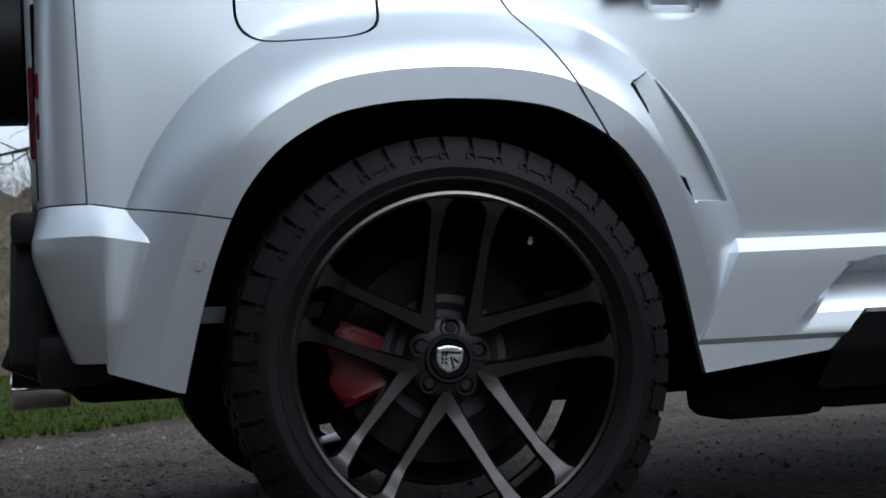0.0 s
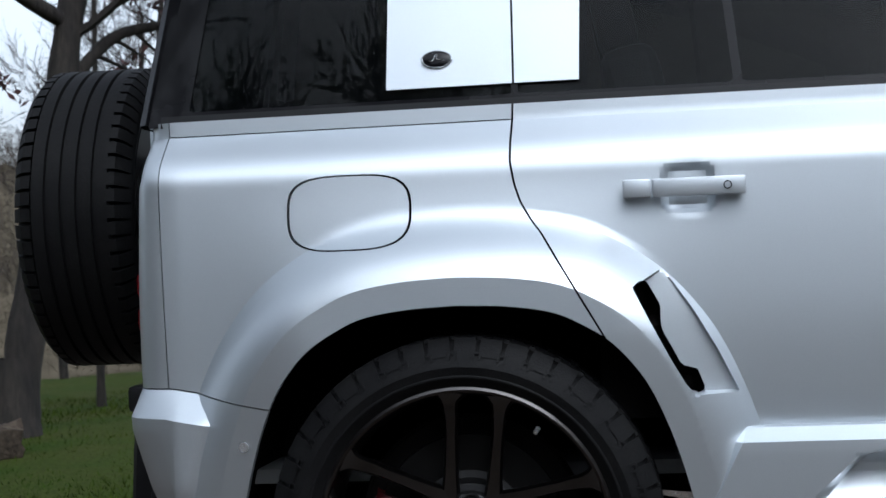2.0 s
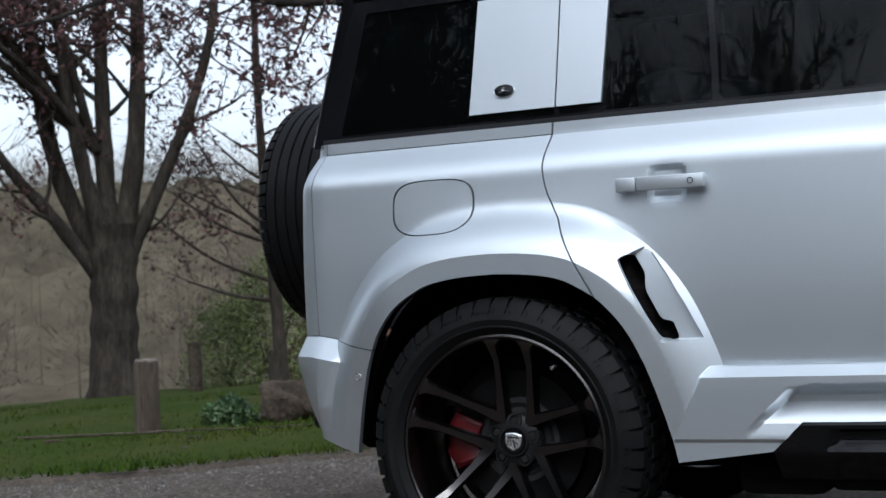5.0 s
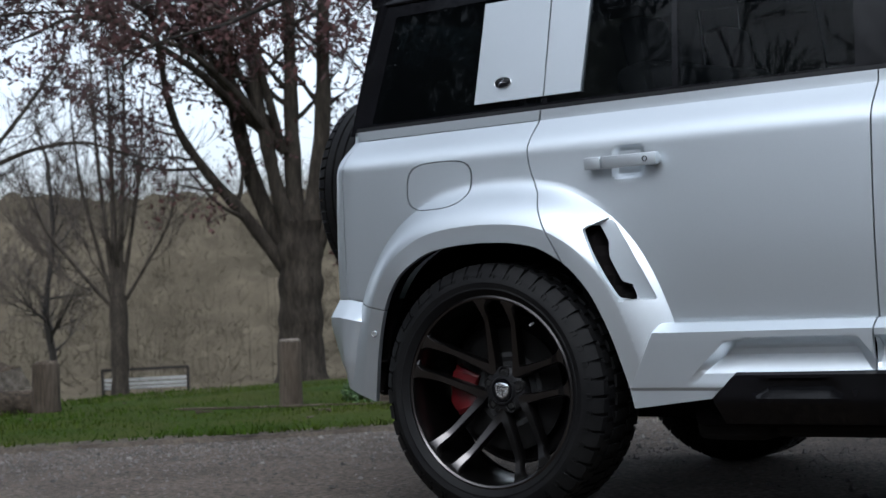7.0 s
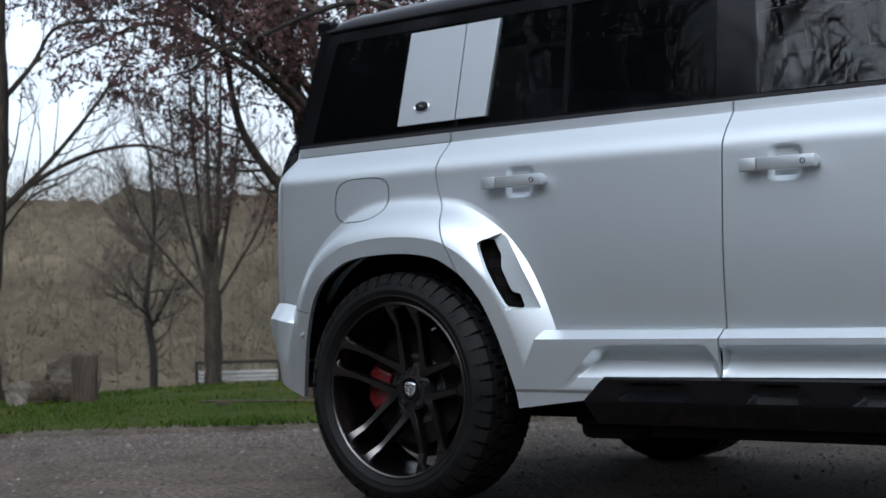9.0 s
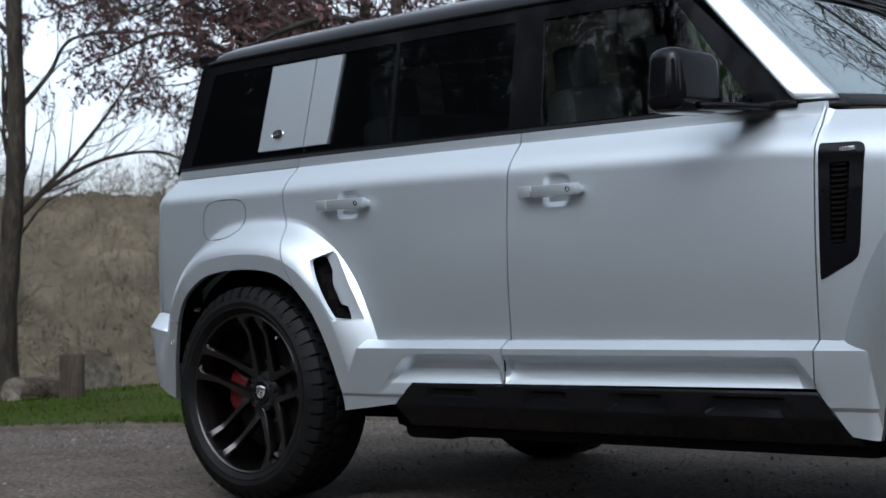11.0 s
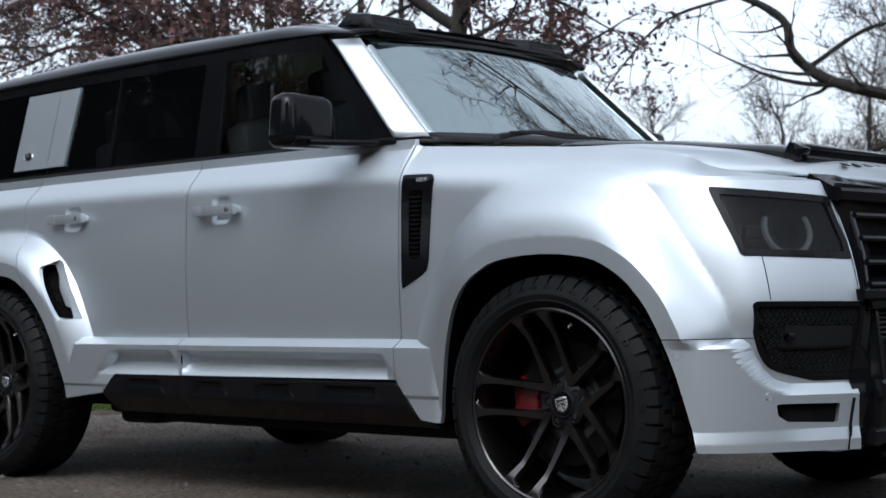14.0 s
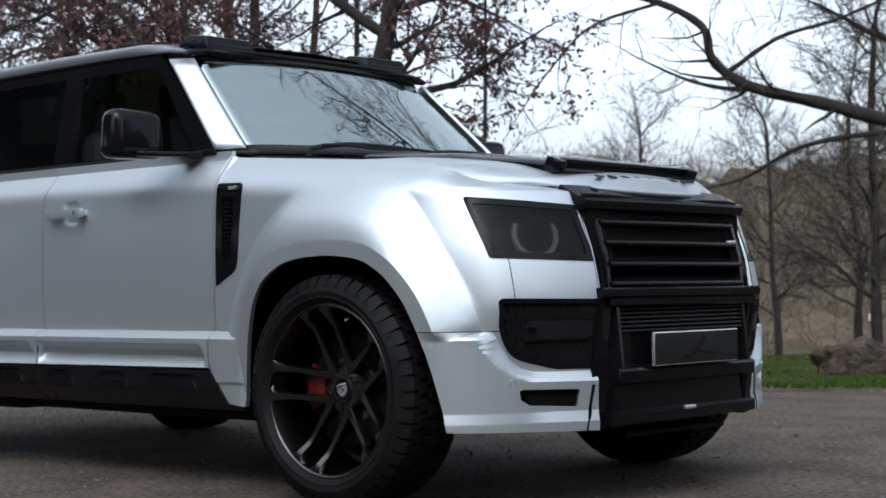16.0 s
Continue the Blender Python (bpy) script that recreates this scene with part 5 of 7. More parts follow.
def wheel_parts():
    """One road wheel about the y axis, outer face towards +y."""
    prof = [(0.300, -0.13), (0.312, -0.135), (0.316, -0.125), (0.300, -0.115), (0.284, -0.09), (0.276, 0.02), (0.279, 0.075), (0.284, 0.112), (0.2885, 0.127), (0.294, 0.131), (0.3015, 0.128), (0.303, 0.12), (0.294, 0.113), (0.288, 0.07), (0.288, -0.08)]
    vs, fs = lathe(prof, 96, close=True)
    wheel = tidy("wheel", vs, fs, RIM, car, "dark gunmetal alloy wheel with chunky tyre")
    carcass, lugs = tyre_mesh()
    tidy("tyre", *carcass, RUBBER, wheel, "black all-terrain tyre", 30)
    tagged(tidy("tread", *lugs, RUBBER, wheel, "", 30), kind="stuff")
    for k in range(5):
        for sgn in (-1, 1):
            vs, fs = spoke_mesh(math.pi / 2 + k * 2 * math.pi / 5, sgn)
            tidy("spoke", vs, fs, RIM, wheel, angle=40)
    vs, fs = lathe([(0.0005, 0.046), (0.036, 0.046), (0.038, 0.054), (0.042, 0.054), (0.046, 0.047), (0.064, 0.044), (0.074, 0.036), (0.076, 0.004), (0.05, 0.0)], 60)
    tidy("hub", vs, fs, SATIN, wheel)
    vs, fs = lathe([(0.0005, 0.0550), (0.034, 0.0540), (0.0375, 0.048)], 40)
    cap = tidy("centre_cap", vs, fs, GLOSS, wheel, "black centre cap with a silver shield")
    shield = [(-0.019, 0.016), (-0.010, 0.019), (0.0, 0.0205), (0.010, 0.019), (0.019, 0.016), (0.019, -0.003), (0.013, -0.014), (0.0, -0.021), (-0.013, -0.014), (-0.019, -0.003)]
    shield = [(x * 1.28, z * 1.2) for x, z in shield]
    vs = [(x, 0.0544, z) for x, z in shield] + [(x * 0.86, 0.0570, z * 0.86) for x, z in shield]
    n = len(shield)
    fs = [(i, (i + 1) % n, n + (i + 1) % n, n + i) for i in range(n)] + [tuple(n + i for i in range(n))]
    tidy("shield_badge", vs, fs, SILVER, cap)
    # dark figure on the shield: a slanting stroke, a split field and small squares
    dark = [((-0.017, -0.004), (-0.006, 0.004), (-0.004, 0.001), (-0.015, -0.008)), ((-0.010, -0.016), (-0.002, 0.006), (0.001, 0.005), (-0.006, -0.018)),
            ((-0.018, 0.014), (0.017, 0.014), (0.017, 0.010), (-0.018, 0.010))]
    dark += [tuple((0.005 + 0.007 * a + p, -0.010 + 0.0075 * b + q) for p, q in ((0, 0), (0.0045, 0), (0.0045, 0.0048), (0, 0.0048))) for a in range(2) for b in range(3)]
    vs, fs = joined([([(x, 0.0576, z) for x, z in q], [(0, 1, 2, 3)]) for q in dark])
    mesh_object("shield_marks", vs, fs, GLOSS, cap, smooth=False)
    for k in range(5):
        a = math.pi / 2 + k * 2 * math.pi / 5
        vs, fs = lathe([(0.0005, 0.049), (0.0085, 0.049), (0.0115, 0.046), (0.0115, 0.015)], 6)
        tidy("lug_nut", [(v[0] + 0.057 * math.cos(a), v[1], v[2] + 0.057 * math.sin(a)) for v in vs], fs, MATT, wheel)
        vs, fs = lathe([(0.0135, 0.031), (0.0160, 0.049), (0.0185, 0.049), (0.0200, 0.031)], 20)
        tidy("lug_seat", [(v[0] + 0.057 * math.cos(a), v[1], v[2] + 0.057 * math.sin(a)) for v in vs], fs, MATT, wheel)
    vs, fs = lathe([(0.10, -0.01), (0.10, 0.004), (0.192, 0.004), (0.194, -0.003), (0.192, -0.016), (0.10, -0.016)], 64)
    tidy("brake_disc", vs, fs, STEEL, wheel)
    vs, fs = lathe([(0.0005, 0.000), (0.072, 0.000), (0.090, -0.002), (0.104, 0.007), (0.118, 0.0065), (0.120, 0.0)], 40)
    tidy("disc_bell", vs, fs, CAST, wheel)
    vs, fs = lathe([(0.05, -0.034), (0.225, -0.034), (0.232, -0.026), (0.236, -0.036), (0.05, -0.042)], 48)
    tidy("dust_shield", vs, fs, LINER, wheel)
    # valve
    vs, fs = tube([(-0.129, 0.093, 0.224), (-0.124, 0.108, 0.216)], [0.005, 0.0045], 8)
    tidy("valve", vs, fs, SILVER, wheel)
    return wheel


def caliper(centre, side, parent):
    """A red caliper hugging the disc on the rearward side."""
    bm = bmesh.new()
    prof = []
    n = 14
    sec = [(0.118, 0.000), (0.122, 0.020), (0.142, 0.027), (0.196, 0.030), (0.214, 0.020), (0.218, -0.03)]
    for k in range(n + 1):
        a = radians(157 + 46 * k / n)
        wob = 1.0 - 0.05 * (abs(k - n / 2) > n * 0.40) + 0.02 * math.cos(k * 1.3)
        for r, h in sec:
            prof.append((r * math.cos(a) * wob, h * (1 - 0.25 * (k in (0, n))), r * math.sin(a) * wob))
    m = len(sec)
    fs = [(k * m + i, (k + 1) * m + i, (k + 1) * m + i + 1, k * m + i + 1) for k in range(n) for i in range(m - 1)] + [tuple(range(m)), tuple(n * m + i for i in range(m))]
    vs = [(centre[0] + p[0], centre[1] + side * p[1], centre[2] + p[2]) for p in prof]
    return tidy("brake_caliper", vs, fs, RED, parent, "red brake caliper", 35)


W_IN = 0.864
first = wheel_parts()
first.matrix_world = pose(HUBS[0], -W_IN, HUB_Z) @ Euler((0, 0, math.pi)).to_matrix().to_4x4() @ Euler((0, radians(-6.0), 0)).to_matrix().to_4x4()
for x, side, spin in ((HUBS[1], -1, 13.0), (HUBS[0], 1, 20.0), (HUBS[1], 1, 40.0)):
    m = pose(x, side * W_IN, HUB_Z) @ Euler((0, 0, math.pi if side < 0 else 0)).to_matrix().to_4x4() @ Euler((0, radians(spin), 0)).to_matrix().to_4x4()
    made = copy_thing(first, m)
for x in HUBS:
    for side in (-1, 1):
        caliper((x, side * W_IN, HUB_Z), side, car)


def arch_liner(x, side):
    pts = [(px, pz) for px, pz in ARCH if pz > 0.37][::3]
    rows = [(0.895, 0.008), (0.86, 0.03), (0.70, 0.035), (0.52, 0.03), (0.50, 0.0)]
    vs, fs = [], []
    for w, grow in rows:
        for px, pz in pts:
            k = 1 + grow / 0.5
            vs.append((x + px * k, side * w, 0.36 + (pz - 0.36) * k))
    n = len(pts)
    for j in range(len(rows) - 1):
        for i in range(n - 1):
            fs.append((j * n + i, j * n + i + 1, (j + 1) * n + i + 1, (j + 1) * n + i))
    fs.append(tuple((len(rows) - 1) * n + i for i in range(n)))
    return mesh_object("arch_liner", vs, fs, LINER, car)


for x in HUBS:
    for side in (-1, 1):
        arch_liner(x, side)


# ---- underside ----
def underside():
    bm = bmesh.new()
    add_box(bm, (1.51, 0, 0.385), (1.80, 1.66, 0.20), 0.03)
    floor = part("underbody", bm, LINER, car, "black underbody tray")
    for y in (-0.46, 0.46):
        v, f = tube([(-0.62, y, 0.44), (-0.3, y, 0.50), (0.5, y, 0.33), (2.5, y, 0.33), (2.9, y, 0.44), (3.5, y, 0.44)], [0.05] * 6, 8)
        mesh_object("chassis_rail", v, f, LINER, floor)
    for x in HUBS:
        v, f = tube([(x, -0.72, HUB_Z), (x, -0.2, 0.36), (x, 0.2, 0.36), (x, 0.72, HUB_Z)], [0.045, 0.05, 0.05, 0.045], 10)
        mesh_object("axle", v, f, LINER, floor)
        part("differential", box_bm((x, 0.0, 0.36), (0.26, 0.30, 0.22), 0.06), LINER, floor)
        for y in (-0.55, 0.55):
            v, f = tube([(x, y * 1.15, 0.33), (x + (0.5 if x < 1 else -0.42), y * 0.75, 0.32)], [0.035, 0.045], 8)
            mesh_object("suspension_arm", v, f, LINER, floor)
            v, f = tube([(x, y, 0.36), (x + 0.02, y * 0.95, 0.80)], [0.055, 0.05], 12)
            mesh_object("spring_strut", v, f, LINER, floor)
    bm = bmesh.new()
    add_box(bm, (0.70, -0.66, 0.288), (0.24, 0.20, 0.10), 0.04, None, 3)
    part("silencer", bm, MATT, floor)
    bm = bmesh.new()
    add_box(bm, (1.62, 0, 0.292), (1.60, 1.45, 0.09), 0.03, None, 3)
    part("transmission_guard", bm, MATT, floor)
    bm = bmesh.new()
    add_box(bm, (-0.50, 0, 0.42), (0.35, 1.2, 0.16), 0.05, None, 3)
    part("rear_silencer", bm, LINER, floor)
    # wall between cabin and engine, and the engine's block
    part("bulkhead", box_bm((2.45, 0, 0.80), (0.02, 1.55, 0.86)), LINER, floor)
    part("engine_cover", box_bm((2.95, 0, 0.78), (0.95, 0.86, 0.60), 0.05), LINER, floor)


underside()


# ---- tail: tailgate, lamps, bumper, spare wheel ----
def tail_end():
    gate = tidy("tailgate", *joined([grid_patch(lambda a, b: (-0.712 - 0.006 * math.sin(math.pi * a), -0.60 + 1.20 * a, 0.70 + 0.575 * b), 12, 8)]), PAINT, car, "silver side-hinged tailgate")
    solid(gate, 0.03, 0)
    v, f = grid_patch(lambda a, b: (-0.690 + 0.082 * b, (-0.715 + 1.43 * a) * (1 - 0.11 * b), 1.27 + 0.455 * b), 12, 8)
    back = solid(mesh_object("rear_window", v, f, PRIVACY, gate, "dark rear window"), 0.006, 0)
    back.visible_shadow = False
    for s in (-1, 1):
        v, f = tube([(-0.688, s * 0.69, 1.27), (-0.606, s * 0.615, 1.725)], [0.035, 0.030], 8)
        mesh_object("rear_pillar", v, f, GLOSS, gate)
        lampz = ((0.905, 0.036), (0.832, 0.036))
        for z, h in lampz:
            bm = box_bm((-0.698, s * 0.790, z + 0.02), (0.024, 0.036, 0.052), 0.010)
            part("rear_lamp", bm, REDLENS, car, "small square red rear lamp")
            bm = box_bm((-0.708, s * 0.665, z + 0.02), (0.03, 0.10, 0.10), 0.008)
            part("rear_lamp", bm, REDLENS, car, "square red rear lamp")
        part("lamp_panel", box_bm((-0.705, s * 0.69, 0.90), (0.018, 0.16, 0.36), 0.006), GLOSS, car)
        part("rear_reflector", box_bm((-0.692, s * 0.815, 0.578), (0.030, 0.034, 0.030), 0.004), REDLENS, car, "small red reflector")
        # tailpipe and its black surround
        v, f = lathe([(0.036, -0.075), (0.042, -0.08), (0.045, -0.07), (0.045, 0.07), (0.038, 0.075), (0.037, -0.05)], 32)
        m = Matrix.Translation((-0.728, s * 0.50, 0.372)) @ Euler((0, 0, math.pi / 2)).to_matrix().to_4x4()
        tidy("tailpipe", [m @ Vector((p[0] * 1.5, p[1] * 0.72, p[2] * 0.88)) for p in v], f, CHROME, car, "oval chrome tailpipe")
        bm = bmesh.new()
        add_box(bm, (-0.712, s * 0.54, 0.430), (0.150, 0.22, 0.085), 0.012, Euler((0, 0.42, 0)).to_matrix())
        part("diffuser_fin", bm, SATIN, car)
        bm = bmesh.new()
        add_box(bm, (-0.735, s * 0.56, 0.675), (0.06, 0.34, 0.06), 0.015)
        part("bumper_step", bm, SATIN, car)
    bm = bmesh.new()
    add_box(bm, (-0.735, 0, 0.545), (0.09, 1.38, 0.26), 0.025, None, 3, taper=(0.7, 0.98))
    part("rear_bumper_centre", bm, SATIN, car, "black rear bumper centre")
    part("rear_skirt", box_bm((-0.66, 0, 0.43), (0.14, 1.45, 0.10), 0.03), SATIN, car)
    # spare
    carcass, lugs = tyre_mesh(False, 0.392, 0.148, 0.285)
    spare = tidy("spare_wheel", [(-1.003 - v[1], v[0], 1.105 + v[2]) for v in carcass[0]], carcass[1], RUBBER, car, "black spare tyre with road tread", 30)
    tagged(tidy("tread", [(-1.003 - v[1], v[0], 1.105 + v[2]) for v in lugs[0]], lugs[1], RUBBER, spare, "", 30), kind="stuff")
    vs, fs = lathe([(0.0005, 0.09), (0.06, 0.09), (0.09, 0.07), (0.25, 0.085), (0.285, 0.12), (0.285, -0.10), (0.0005, -0.10)], 48)
    tidy("spare_rim", [(-1.003 - v[1], v[0], 1.105 + v[2]) for v in vs], fs, RIM, spare)
    v, f = lathe([(0.0005, -0.28), (0.13, -0.28), (0.16, -0.26), (0.16, -0.10), (0.0005, -0.09)], 24)
    tidy("spare_carrier", [(-1.003 - p[1], p[0], 1.105 + p[2]) for p in v], f, SATIN, spare)


tail_end()


# ---- front end ----
def plane_x(z, y=0.0):
    """The leaning front: how far forward it stands at a height."""
    return float(np.interp(z, [0.26, 0.45, 0.71, 0.85, 1.06], [3.80, 3.826, 3.800, 3.785, 3.722])) - 0.10 * (y / 0.5) ** 2 * 0.22


def front_bar(bm, y0, y1, z, deep, tall, out=0.0, bevel=0.004, tilt=0.0, n=10):
    """A bar across the front that follows its slight bow."""
    sec = [(-deep / 2, -tall / 2), (deep / 2 - bevel, -tall / 2), (deep / 2, -tall / 2 + bevel), (deep / 2, tall / 2 - bevel), (deep / 2 - bevel, tall / 2), (-deep / 2, tall / 2)]
    rows = []
    for k in range(n + 1):
        y = y0 + (y1 - y0) * k / n
        c = Vector((plane_x(z, y) + out, y, z))
        rows.append([bm.verts.new((c.x + a * math.cos(tilt) + b * math.sin(tilt), y, c.z - a * math.sin(tilt) + b * math.cos(tilt))) for a, b in sec])
    m = len(sec)
    for k in range(n):
        for i in range(m):
            bm.faces.new((rows[k][i], rows[k][(i + 1) % m], rows[k + 1][(i + 1) % m], rows[k + 1][i]))
    bm.faces.new(rows[0])
    bm.faces.new(rows[-1][::-1])


def cheek(bm, side, z0, z1, inner, out):
    """The black side of the front, from the wing's edge forward to the slats."""
    rows, n = [], 12
    for k in range(n + 1):
        z = z0 + (z1 - z0) * k / n
        wide = float(np.interp(z, [0.26, 0.49, 0.70, 1.06], [0.515, 0.480, 0.474, 0.474]))
        p = skin(np.array([u_at(wide)]), np.array([z]))[0]
        x = plane_x(z, inner) + out
        sec = [(p[0] - 0.05, p[1] - 0.01), (p[0] + 0.002, p[1] + 0.003), (x - 0.030, inner + 0.040), (x - 0.004, inner + 0.028), (x, inner + 0.020), (x, inner + 0.004), (x - 0.006, inner), (x - 0.09, inner - 0.006)]
        rows.append([bm.verts.new((a, side * b, z)) for a, b in sec])
    m = len(rows[0])
    for k in range(n):
        for i in range(m):
            bm.faces.new((rows[k][i], rows[k][(i + 1) % m], rows[k + 1][(i + 1) % m], rows[k + 1][i]))
    bm.faces.new(rows[0])
    bm.faces.new(rows[-1][::-1])


def front_end():
    back = part("front_backing", box_bm((3.62, 0, 0.68), (0.26, 0.96, 0.76), 0.03), LINER, car)
    # grille
    bm = bmesh.new()
    cheek(bm, -1, 0.700, 1.052, 0.402, 0.016)
    front_bar(bm, -0.49, 0.49, 1.030, 0.08, 0.042, 0.008, 0.008, 0.25)
    grille = part("grille", bm, GLOSS, car, "black gloss slatted grille", angle=25)
    bm = bmesh.new()
    cheek(bm, 1, 0.700, 1.052, 0.402, 0.016)
    part("grille_cheek", bm, GLOSS, grille)
    bm = bmesh.new()
    front_bar(bm, -0.49, 0.49, 0.722, 0.08, 0.034, 0.010, 0.006)
    part("grille_sill", bm, GLOSS, grille)
    for z in (0.975, 0.905, 0.832, 0.765):
        bm = bmesh.new()
        front_bar(bm, -0.405, 0.405, z, 0.085, 0.020, -0.012, 0.006, 0.42)
        part("grille_slat", bm, GLOSS, grille)
    bm = bmesh.new()
    for k in range(30):
        front_bar(bm, -0.455, 0.455, 0.735 + k * 0.0095, 0.004, 0.004, -0.050, 0.001, 0, 6)
    part("grille_mesh", bm, MATT, grille)
    part("grille_badge", box_bm((plane_x(0.90) + 0.012, 0.365, 0.902), (0.008, 0.055, 0.012), 0.002), SILVER, grille)
    # gloss strip between bonnet and grille
    bm = bmesh.new()
    front_bar(bm, -0.492, 0.492, 1.056, 0.10, 0.026, -0.012, 0.008, 0.5)
    part("bonnet_lip", bm, GLOSS, car)
    # lower guard
    bm = bmesh.new()
    cheek(bm, -1, 0.268, 0.700, 0.380, 0.022)
    guard = part("front_guard", bm, GLOSS, car, "black gloss lower front guard", angle=25)
    bm = bmesh.new()
    cheek(bm, 1, 0.268, 0.700, 0.380, 0.022)
    part("guard_cheek", bm, GLOSS, guard)
    for y1, z, deep, tall, out, bev, tilt in ((0.45, 0.690, 0.07, 0.030, 0.010, 0.006, 0.0), (0.42, 0.445, 0.09, 0.055, -0.014, 0.008, 0.15), (0.44, 0.300, 0.09, 0.046, -0.006, 0.008, 0.0)):
        bm = bmesh.new()
        front_bar(bm, -y1, y1, z, deep, tall, out, bev, tilt)
        part("guard_bar", bm, GLOSS, guard)
    for k in range(6):
        bm = bmesh.new()
        front_bar(bm, -0.41, 0.41, 0.598 + k * 0.0148, 0.05, 0.008, -0.006, 0.002, 0.3)
        part("guard_fin", bm, SATIN, guard)
    bm = bmesh.new()
    front_bar(bm, -0.42, 0.42, 0.37, 0.02, 0.12, 0.0, 0.004)
    front_bar(bm, -0.42, 0.42, 0.53, 0.02, 0.13, -0.01, 0.004)
    part("guard_panel", bm, GLOSS, guard)
    part("tow_eye", box_bm((3.845, -0.02, 0.318), (0.012, 0.07, 0.014), 0.004), SILVER, guard)
    part("skid_plate", box_bm((3.66, 0, 0.262), (0.24, 0.62, 0.02), 0.008, Euler((0, 0.25, 0)).to_matrix()), STEEL, guard)
    # plate
    bm = bmesh.new()
    add_box(bm, (3.862, 0, 0.528), (0.012, 0.525, 0.116), 0.004)
    plate = part("number_plate", bm, SILVER, car, "dark number plate in a silver frame")
    part("plate_face", box_bm((3.8675, 0, 0.528), (0.006, 0.515, 0.107), 0.002), MATT, plate)
    pts = [(3.872, -0.09, 0.498), (3.872, -0.04, 0.502), (3.872, 0.01, 0.548), (3.872, 0.035, 0.566), (3.872, 0.045, 0.55), (3.872, 0.0, 0.517), (3.872, 0.04, 0.512), (3.872, 0.12, 0.504)]
    c = curve_points(pts, 5)
    v, f = tube(c, [0.0024] * len(c), 5)
    mesh_object("plate_stroke", v, f, STEEL, plate)


front_end()


def lamp_unit(side):
    """Headlamp, fog panel and bumper slot of one front corner."""
    hc = HEADLAMP.mean(0)
    inset = lambda poly, by: (lambda u, z: inside_polygon(poly, u, z) - by)
    lamp = sheet("headlamp", GLOSS, car, HEADLAMP[:, 0].min() - 0.02, HEADLAMP[:, 0].max() + 0.02, 0.80, 1.07, side=side, lift=0.005, thick=0.05, step=0.008,
                 cuts=[inset(HEADLAMP, -0.004), lambda u, z: 0.017 - inside_polygon(HEADLAMP, u, z)], label="square headlamp in a black surround")
    sheet("lamp_bowl", LINER, lamp, HEADLAMP[:, 0].min() - 0.02, HEADLAMP[:, 0].max() + 0.02, 0.80, 1.07, side=side, lift=-0.085, thick=0.01, step=0.02, cuts=[inset(HEADLAMP, -0.03)])
    lens = sheet("lamp_lens", LENS, lamp, HEADLAMP[:, 0].min() - 0.02, HEADLAMP[:, 0].max() + 0.02, 0.80, 1.07, side=side, lift=-0.006, thick=0.004, step=0.02, cuts=[inset(HEADLAMP, 0.006)], label="clear lamp lens")
    lens.visible_shadow = False
    uc, zc = hc[0] + 0.012, hc[1] - 0.008
    p = skin(np.array([uc]), np.array([zc]))[0]
    a = skin(np.array([uc - 0.03, uc + 0.03]), np.array([zc, zc]))
    turn = math.atan2(a[1][1] - a[0][1], a[1][0] - a[0][0])
    m = Matrix.Translation((p[0], side * p[1], p[2])) @ Euler((0, 0, side * turn)).to_matrix().to_4x4() @ Matrix.Diagonal((1, side, 1, 1)) @ Euler((0.33, 0, 0)).to_matrix().to_4x4() @ Matrix.Translation((0, -0.035, 0))
    ring = []
    prof = [(0.066, 0.0), (0.070, 0.008), (0.079, 0.008), (0.083, 0.0), (0.080, -0.02), (0.066, -0.02)]
    n, k0, k1 = 60, radians(-212), radians(32)
    for k in range(n + 1):
        t = k0 + (k1 - k0) * k / n
        ring += [m @ Vector((r * math.cos(t), h, r * math.sin(t))) for r, h in prof]
    q = len(prof)
    fs = [(k * q + i, k * q + (i + 1) % q, (k + 1) * q + (i + 1) % q, (k + 1) * q + i) for k in range(n) for i in range(q)] + [tuple(range(q)), tuple(n * q + i for i in range(q))]
    tidy("lamp_ring", ring, fs, FABRIC, lamp, "grey daylight ring")
    v, f = lathe([(0.0005, 0.012), (0.022, 0.008), (0.040, -0.004), (0.050, -0.02), (0.055, -0.04)], 32)
    tidy("projector", [m @ Vector(c) for c in v], f, LENS, lamp)
    v, f = lathe([(0.046, -0.03), (0.056, -0.006), (0.061, -0.006), (0.063, -0.04)], 40)
    tidy("projector_ring", [m @ Vector(c) for c in v], f, SATIN, lamp)
    for dz in (-0.045, 0.0):
        bm = box_bm(m @ Vector((-0.115, -0.012, dz)), (0.05, 0.03, 0.034), 0.006, Euler((0, 0, side * turn)).to_matrix())
        part("lamp_cube", bm, SATIN, lamp)
    lo, hi = FOG[:, 0].min() - 0.02, FOG[:, 0].max() + 0.02
    fog = sheet("fog_panel", GLOSS, car, lo, hi, 0.45, 0.73, side=side, lift=0.003, thick=0.05, step=0.008,
                cuts=[inset(FOG, 0.001), lambda u, z: 0.016 - inside_polygon(FOG, u, z)], label="black honeycomb fog lamp panel")
    sheet("fog_back", MATT, fog, lo, hi, 0.45, 0.73, side=side, lift=-0.030, thick=0.004, step=0.02, cuts=[inset(FOG, -0.006)])
    cells = []
